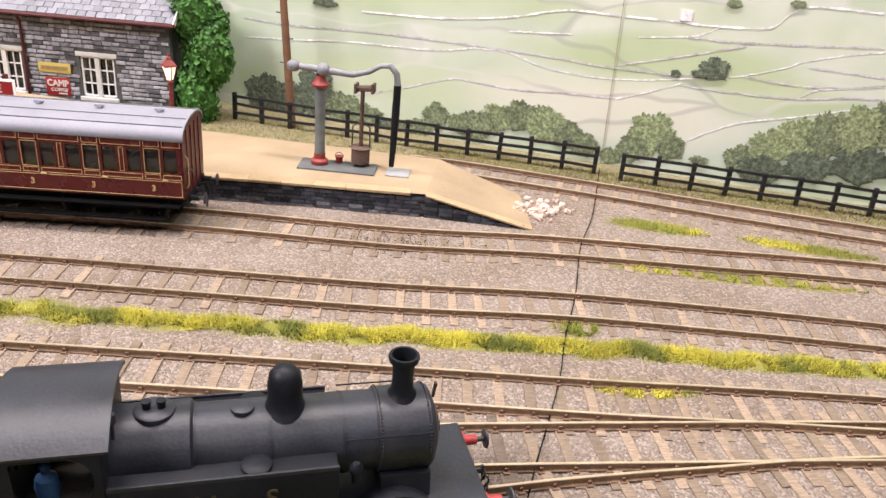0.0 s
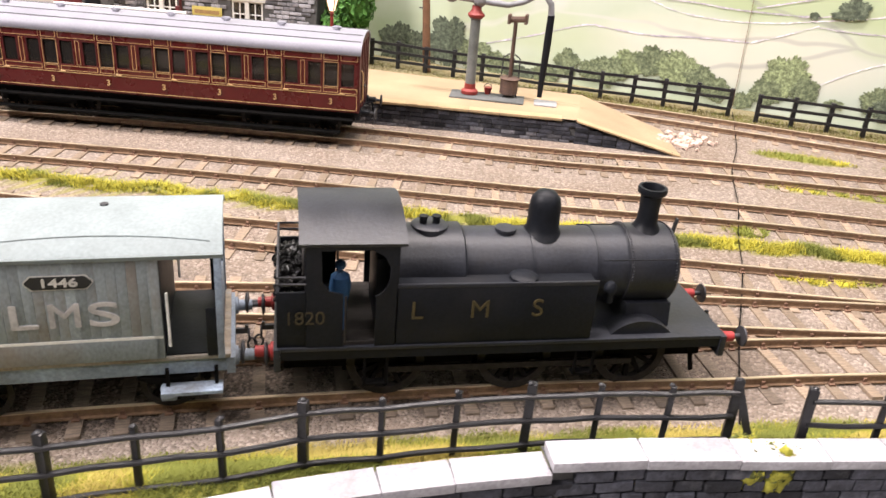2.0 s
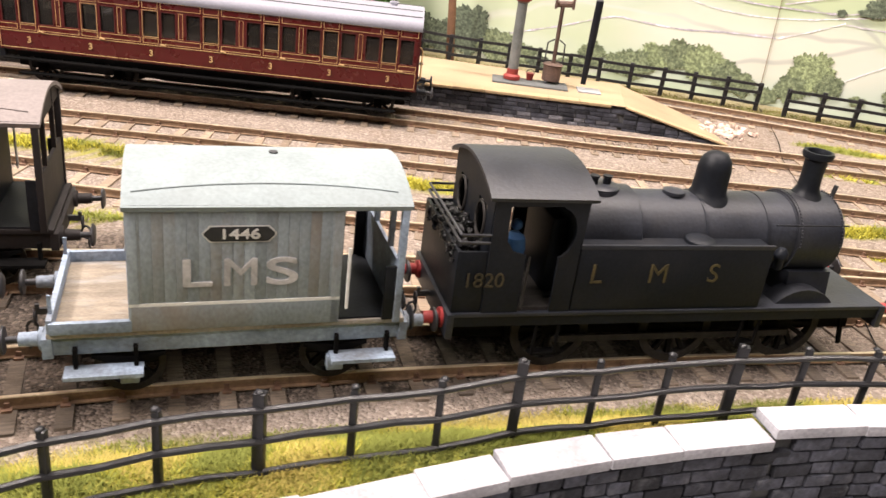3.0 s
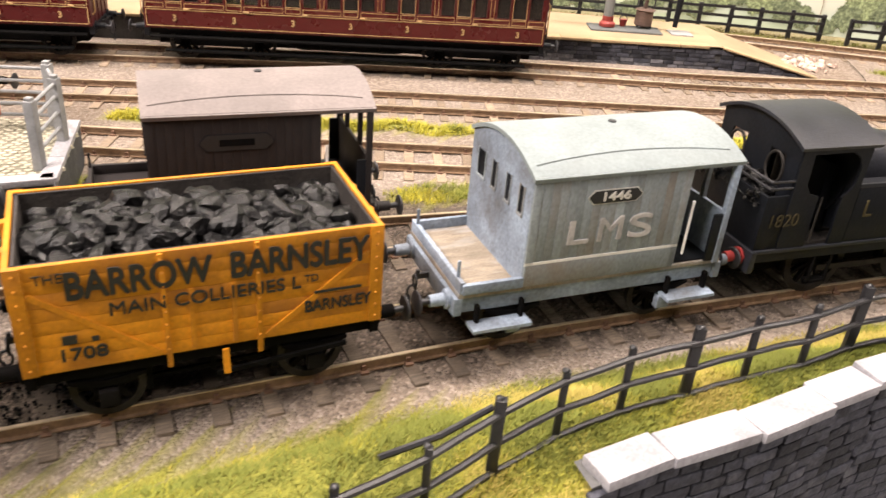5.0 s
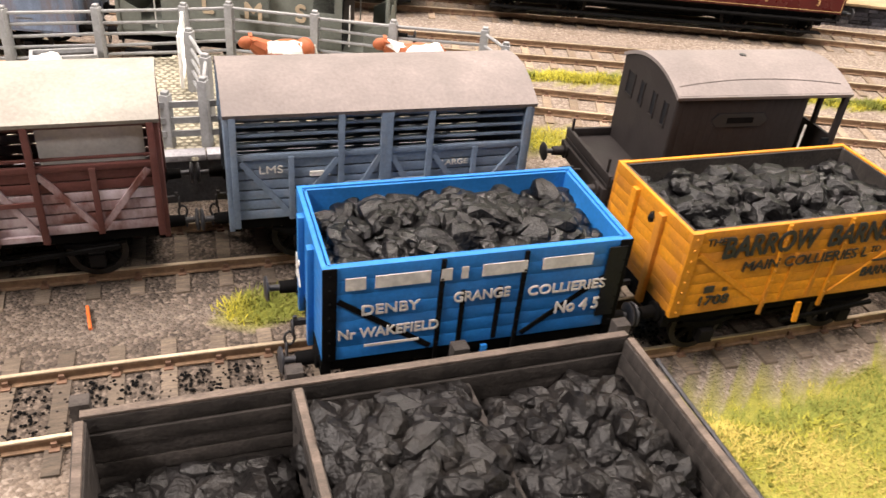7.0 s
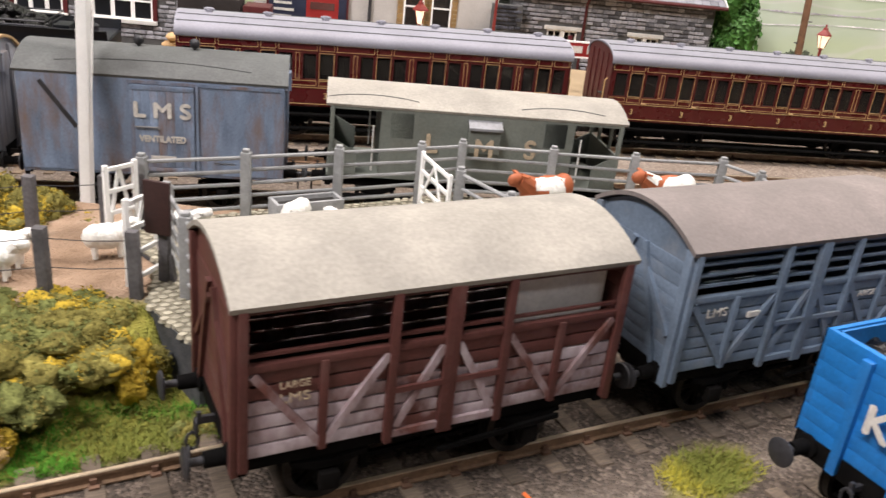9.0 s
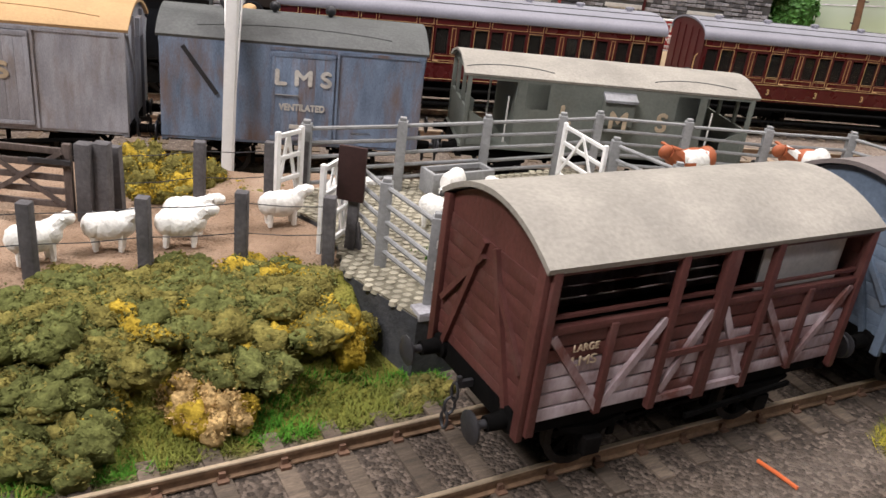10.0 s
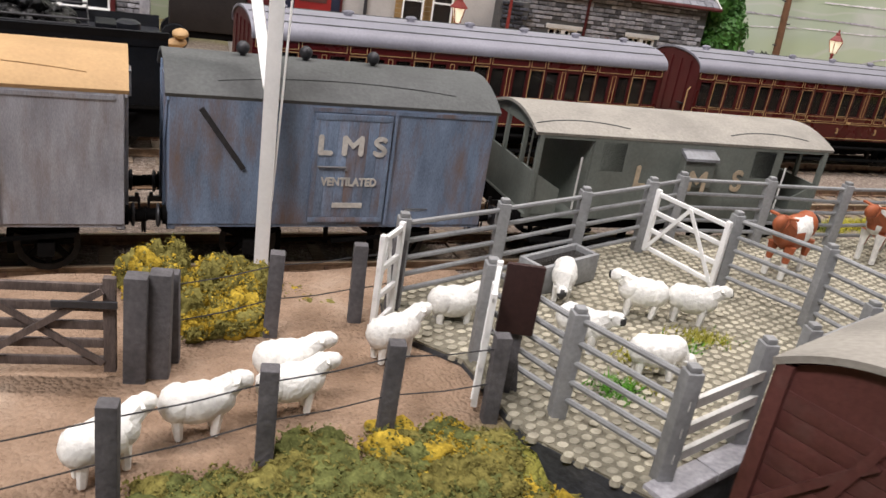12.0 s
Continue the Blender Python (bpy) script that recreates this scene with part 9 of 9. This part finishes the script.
# ---- front fence on the bank ----
def bank_fence(line, s0, s1, gap, label, braced):
    p0, _ = on_line(line, s0)
    t = thing("bank_fence", p0.x, p0.y, 0.75, 0, label, "fence", "black fences on the bank")
    r, s, prev, k = random.Random(3), s0, None, 0
    while s <= s1 + 1e-6:
        p, a = on_line(line, s)
        q = Vector((p.x - p0.x, p.y - p0.y, 0))
        big = k % 3 == 0
        h = 1.3 if big else 1.22
        part("post", geo().bar(q + Vector((0, 0, -0.5)), q + Vector((r.uniform(-0.03, 0.03), r.uniform(-0.03, 0.03), h)), 0.15 if big else 0.1, 0.13 if big else 0.09, (0, 1, 0)), fence_mat, t, bevel=0.018)
        part("post_top", geo().ball(tuple(q + Vector((0, 0, h))), 0.055, 6, (1, 1, 0.7)), fence_mat, t, smooth=True)
        if prev is not None:
            for z in (1.08, 0.62, 0.14):
                part("rail", geo().tube([prev + Vector((0, -0.06, z)), prev.lerp(q, 0.5) + Vector((0, -0.06, z + r.uniform(-0.03, 0.03))), q + Vector((0, -0.06, z))], 0.048, 7), fence_mat, t, smooth=True)
        prev = q
        k += 1
        s += gap
    if braced:
        p, a = on_line(line, s1)
        q = Vector((p.x - p0.x, p.y - p0.y, 0))
        part("brace", geo().bar(q + Vector((0.0, 0, 1.15)), q + Vector((0.5, -0.2, -0.2)), 0.13, 0.1, (0, 1, 0)), fence_mat, t)
    return t


fence_end = along(FENCE, 9.87)
bank_fence(FENCE, fence_end - 15 * 1.175, fence_end, 1.175, "black three-rail fence along the grassy bank", True)
FENCE2 = curve_points([(11.05, 26.75), (13, 27.35), (17, 28.5), (22, 29.6)])
bank_fence(FENCE2, 0.0, 9.0, 1.3, "black three-rail fence beyond the gap", False)
# broken rail where two lengths meet
single("broken_rail", geo().tube([(0, 0, 1.0), (-0.6, -0.35, 0.75), (-1.3, -0.7, 0.6)], 0.045, 7), fence_mat, -2.43, 19.95, 0.8, 0, "broken black rail leaning at a fence post", "rail", smooth=True)

# ---- coal bins of old sleepers ----
bins = thing("coal_staithe", -9.16, 18.95, 0, 28.7, "coal bins built of old brown sleepers", "coal bin")
BL, BD, BH = 7.6, 3.4, 1.6


def sleeper_wall(parent, xa, ya, xb, yb, h, seed):
    r = random.Random(seed)
    n = 6
    for i in range(n):
        z0, z1 = i * h / n + 0.006, (i + 1) * h / n - 0.006
        j = r.uniform(-0.02, 0.02)
        part("plank", geo().bar((xa, ya + j, (z0 + z1) / 2), (xb, yb + j, (z0 + z1) / 2 + r.uniform(-0.012, 0.012)), 0.16, z1 - z0), timber_mat, parent, bevel=0.014)


sleeper_wall(bins, -BL, 0, 0, 0, BH, 1)
for i, (xx, hh) in enumerate(((0.0, BH), (-2.6, 1.25), (-4.95, BH), (-7.6, BH))):
    sleeper_wall(bins, xx, -0.1, xx + 0.05, -BD, hh, 10 + i)
    part("post", geo().box(xx - 0.12, xx + 0.12, 0.09, 0.3, 0, BH + 0.1), timber_mat, bins, bevel=0.02)
ca, sa = math.cos(radians(28.7)), math.sin(radians(28.7))
for i, (bx, pk, hh) in enumerate(((-1.33, 0.85, 0.95), (-3.8, 0.95, 1.25), (-6.3, 0.5, 0.55))):
    px, py = -9.16 + bx * ca + 1.7 * sa, 18.95 + bx * sa - 1.7 * ca
    coal_heap("coal_heap", px, py, hh - 0.15, 28.7, 2.3, 3.1, 70 + i, "heap of dusty brown-black coal in a bin", pk * 0.7, 0.5, 420, dusty_coal)
part("capping", geo().bar((-BL, 0, BH + 0.02), (0, 0, BH + 0.02), 0.12, 0.05), worn_edge, bins, "worn pale top edge", bevel=0.012)
for xx in (0.0, -4.95, -7.6):
    part("capping", geo().bar((xx, -0.12, BH + 0.02), (xx + 0.05, -BD, BH + 0.02), 0.11, 0.05), worn_edge, bins, "worn pale top edge", bevel=0.012)
# light railing beside the bins
wr = thing("iron_railing", -8.6, 18.95, 0.1, -62, "thin dark iron railing beside the coal bins", "railing")
for xx in (0.0, 1.5, 3.0):
    part("upright", geo().tube([(xx, 0, 0), (xx, 0, 1.15)], 0.04, 7), iron_mat, wr)
for z in (0.6, 1.12):
    part("rail", geo().tube([(0, 0, z), (3.1, 0, z)], 0.035, 7), iron_mat, wr)
# old sleeper leaning against the end of the bins
single("leaning_sleeper", geo().bar((0, 0, 0.0), (1.1, 0.25, 1.45), 0.24, 0.12), worn_edge, -8.35, 16.4, 0.02, 118, "grey weathered sleeper leaning on the coal bins", "sleeper", bevel=0.015)

# ---- platform furniture ----
cr = thing("water_crane", 1.3, 45.95, 0.95, 6, "grey water crane with red bands and a swan-neck pipe", "water crane")
part("plinth", geo().box(-0.75, 2.2, -0.65, 0.5, -0.02, 0.07), roof_lead, cr, bevel=0.03)
part("column", geo().turned([(0.3, 0.1), (0.3, 0.2), (0.2, 0.26), (0.19, 3.0), (0.25, 3.02), (0.25, 3.14), (0.17, 3.2), (0.17, 3.5)], n=18), material("dark_green_grey_iron", (0.12, 0.13, 0.125), 0.55, var=0.2, scale=100, bump=0.2, stain=(0.2, 0.2, 0.2), amount=0.3), cr, smooth=True)
part("red_band", geo().turned([(0.33, 0.1), (0.33, 0.22), (0.22, 0.3), (0.22, 0.5)], n=18), copper_mat, cr, "red painted base", smooth=True)
part("red_collar", geo().turned([(0.17, 2.98), (0.32, 3.1), (0.33, 3.18), (0.2, 3.32), (0.17, 3.5)], n=18), copper_mat, cr, "red painted collar", smooth=True)
arm = [(-1.0, 0, 3.75), (-0.3, 0, 3.72), (0.2, 0, 3.68), (1.2, -0.02, 3.62), (1.8, -0.04, 3.8), (2.2, -0.05, 4.05), (2.55, -0.05, 4.08), (2.8, -0.05, 3.8), (2.85, -0.05, 3.4)]
part("swan_neck", geo().tube(arm, [0.12, 0.12, 0.13, 0.11, 0.1, 0.1, 0.11, 0.12, 0.12], 12), crane_grey, cr, "pale curved pipe", smooth=True)
part("counterweight", geo().ball((-1.0, 0, 3.75), 0.22, 9, (1.2, 1, 1)), crane_grey, cr, smooth=True)
part("joint", geo().ball((0.1, 0, 3.7), 0.26, 9), crane_grey, cr, smooth=True)
part("leather_bag", geo().tube([(2.85, -0.05, 3.4), (2.83, -0.05, 2.2), (2.8, -0.05, 0.9), (2.78, -0.05, 0.25)], [0.14, 0.15, 0.12, 0.1], 12), black_mat, cr, "black hanging hose", smooth=True)
part("drain", geo().box(2.6, 3.5, -0.5, 0.35, -0.02, 0.05), pen_mat, cr, "grey drain slab", bevel=0.015)
rust_brown = material("rusty_brown_iron", (0.105, 0.066, 0.052), 0.75, var=0.3, scale=120, bump=0.4, stain=(0.16, 0.09, 0.06), amount=0.3)
dv = thing("fire_devil", 2.8, 46.36, 0.95, 0, "rusty brown frost brazier with a chimney", "brazier")
part("basket", geo().turned([(0.3, 0.15), (0.36, 0.2), (0.36, 0.75), (0.42, 0.8), (0.3, 0.85)], n=14), rust_brown, dv, smooth=True)
for k in range(3):
    a = 2.1 * k
    part("leg", geo().tube([(0.28 * math.cos(a), 0.28 * math.sin(a), 0.2), (0.36 * math.cos(a), 0.36 * math.sin(a), 0)], 0.04, 6), iron_mat, dv)
part("stovepipe", geo().tube([(0, 0, 0.8), (0, 0, 3.0)], 0.08, 9), rust_brown, dv, smooth=True)
part("cowl", geo().tube([(-0.25, 0, 3.05), (0.4, 0, 3.12)], 0.12, 9).box(-0.3, -0.2, -0.2, 0.2, 2.9, 3.25).box(0.35, 0.45, -0.2, 0.2, 2.95, 3.3), rust_brown, dv)
for s in (-1, 1):
    part("guard", geo().tube([(s * 0.35, 0, 0.85), (s * 0.33, 0, 1.6), (s * 0.1, 0, 1.75)], 0.03, 6), iron_mat, dv)
bk = thing("fire_bucket", 1.98, 46.3, 0.98, 0, "small red fire bucket on the plinth", "bucket")
part("pail", geo().turned([(0.11, 0), (0.16, 0.3), (0.17, 0.31)], n=12), copper_mat, bk, smooth=True)
part("handle", geo().tube([(0.16 * math.cos(t), 0, 0.3 + 0.16 * math.sin(t)) for t in [math.pi * k / 8 for k in range(9)]], 0.015, 5), iron_mat, bk)


def platform_lamp(x, y, z, label):
    t = thing("platform_lamp", x, y, z, 0, label, "lamp", "red platform lamps")
    part("post", geo().turned([(0.16, 0.95 - z), (0.16, 0.3), (0.08, 0.36), (0.06, 2.0), (0.11, 2.04), (0.05, 2.1)], n=12), copper_mat, t, "red fluted post", smooth=True)
    o = [(0.13, 2.12), (0.27, 2.62)]
    g = geo()
    for k in range(4):
        a0, a1 = math.pi / 4 + k * math.pi / 2, math.pi / 4 + (k + 1) * math.pi / 2
        g.add([(o[0][0] * math.cos(a0), o[0][0] * math.sin(a0), o[0][1]), (o[0][0] * math.cos(a1), o[0][0] * math.sin(a1), o[0][1]), (o[1][0] * math.cos(a1), o[1][0] * math.sin(a1), o[1][1]), (o[1][0] * math.cos(a0), o[1][0] * math.sin(a0), o[1][1])], [(0, 1, 2, 3)])
    part("lantern_glass", g, lantern_mat, t, "glowing glass")
    fr = geo()
    for k in range(4):
        a0 = math.pi / 4 + k * math.pi / 2
        fr.bar((o[0][0] * math.cos(a0), o[0][0] * math.sin(a0), o[0][1]), (o[1][0] * math.cos(a0), o[1][0] * math.sin(a0), o[1][1]), 0.03, 0.03)
    part("lantern_frame", fr, copper_mat, t)
    part("lantern_cap", geo().turned([(0.33, 2.62), (0.3, 2.68), (0.12, 2.86), (0.1, 2.94), (0.04, 2.98), (0.05, 3.06), (0.01, 3.1)], n=4), copper_mat, t, "red pointed cap")
    return t


platform_lamp(-4.38, 45.47, 1.57, "red lamp standard with a lit lantern, on the platform")
platform_lamp(-21.48, 42.8, 1.1, "red lamp standard with a lit lantern, beside the building")
platform_lamp(-18.35, 47.45, 2.1, "red lamp standard with a lit lantern, by the porch")

# lorry and sacks on the far platform
lo = thing("delivery_lorry", -30.3, 44.2, 0.95, 8, "dark brown delivery lorry parked behind the platform", "lorry")
part("body", geo().box(-1.2, 1.3, -0.8, 0.8, 0.75, 2.3), darkbrown_mat, lo, "dark brown box body", bevel=0.05)
part("chassis", geo().box(-1.3, 2.9, -0.7, 0.7, 0.5, 0.75), under_mat, lo)
part("cab", geo().box(1.4, 2.5, -0.75, 0.75, 0.75, 2.1), maroon_mat, lo, bevel=0.06)
for xx in (-1.0, 2.2):
    for sd in (-1, 1):
        wh = part("wheel", geo().turned([(0.28, -0.1), (0.45, -0.1), (0.48, 0), (0.45, 0.1), (0.28, 0.1)], (xx, sd * 0.8, 0.48), 18, "y"), black_mat, lo, smooth=True)
        part("hub", geo().turned([(0.26, -0.07), (0.26, 0.07), (0.1, 0.12)], (xx, sd * 0.83, 0.48), 14, "y"), wheel_mat, wh, smooth=True)
for i in range(4):
    single("stacked_sack", geo().ball((0, 0, 0), 0.32, 8, (1.3, 0.8, 0.5)), roof_cream, -30.8 + 0.1 * (i % 2), 40.8, 1.1 + 0.3 * i, 30 * i, "pale tan sack on a stack", "sack", "stack of sacks", smooth=True)

# loose coal and ash along the front line
def ash_at(r):
    x = r.uniform(-20, -8)
    return x, between(LINE["front"], x) + r.uniform(-0.6, 0.6)


g, r = geo(), random.Random(77)
for i in range(1600):
    x, y = ash_at(r)
    s = r.uniform(0.015, 0.04)
    g.add([(x + p.x * s, y + p.y * s, 0.065 + p.z * s * 0.7) for p in LUMP_V], LUMP_F)
single("spilt_coal", g, under_mat, 0, 0, 0, 0, "crumbs of spilt coal and ash between the rails", "coal", kind="stuff")
# coal heap trace on the platform line
g = geo()
for i in range(500):
    x = r.gauss(5.2, 1.2)
    y = between(LINE["platform"], x) - 0.3 + r.gauss(0, 0.5)
    s = r.uniform(0.01, 0.026)
    g.add([(x + p.x * s, y + p.y * s, 0.075 + p.z * s * 0.6) for p in LUMP_V], LUMP_F)
single("ash_pile", g, under_mat, 0, 0, 0, 0, "dark ash scattered between the platform rails", "ash", kind="stuff")

# orange wire sleeve lying by the siding
single("wire_offcut", geo().tube([(-0.02, 0.02, 0.09), (0.15, -0.22, 0.1), (0.35, -0.5, 0.09)], 0.03, 7), orange_mat, -18.1, 18.85, 0, 0, "short orange wire offcut on the ballast", "wire", smooth=True)

# station nameboard on the platform, behind the coaches
nb = thing("station_nameboard", -13.0, 44.3, 0.95, 12, "maroon station nameboard with raised white letters on posts", "sign")
board = part("board", geo().box(-2.6, 2.6, -0.04, 0.04, 1.5, 2.05), poster_red, nb, "maroon painted board", bevel=0.012)
part("frame", geo().box(-2.66, 2.66, -0.06, 0.06, 2.05, 2.12).box(-2.66, 2.66, -0.06, 0.06, 1.43, 1.5).box(-2.66, -2.6, -0.06, 0.06, 1.5, 2.05).box(2.6, 2.66, -0.06, 0.06, 1.5, 2.05), white_mat, board)
lettering("lettering", "RTLEY BRIDGE", 0.34, 0.3, -0.05, 1.77, letter_white, board, width=3.7, bold=0.012)
part("bar", geo().box(-2.45, -1.75, -0.052, -0.04, 1.64, 1.92), letter_white, board)
for xx in (-2.3, 2.3):
    part("post", geo().box(xx - 0.08, xx + 0.08, 0.06, 0.2, 0, 2.3), maroon_mat, nb, bevel=0.015)
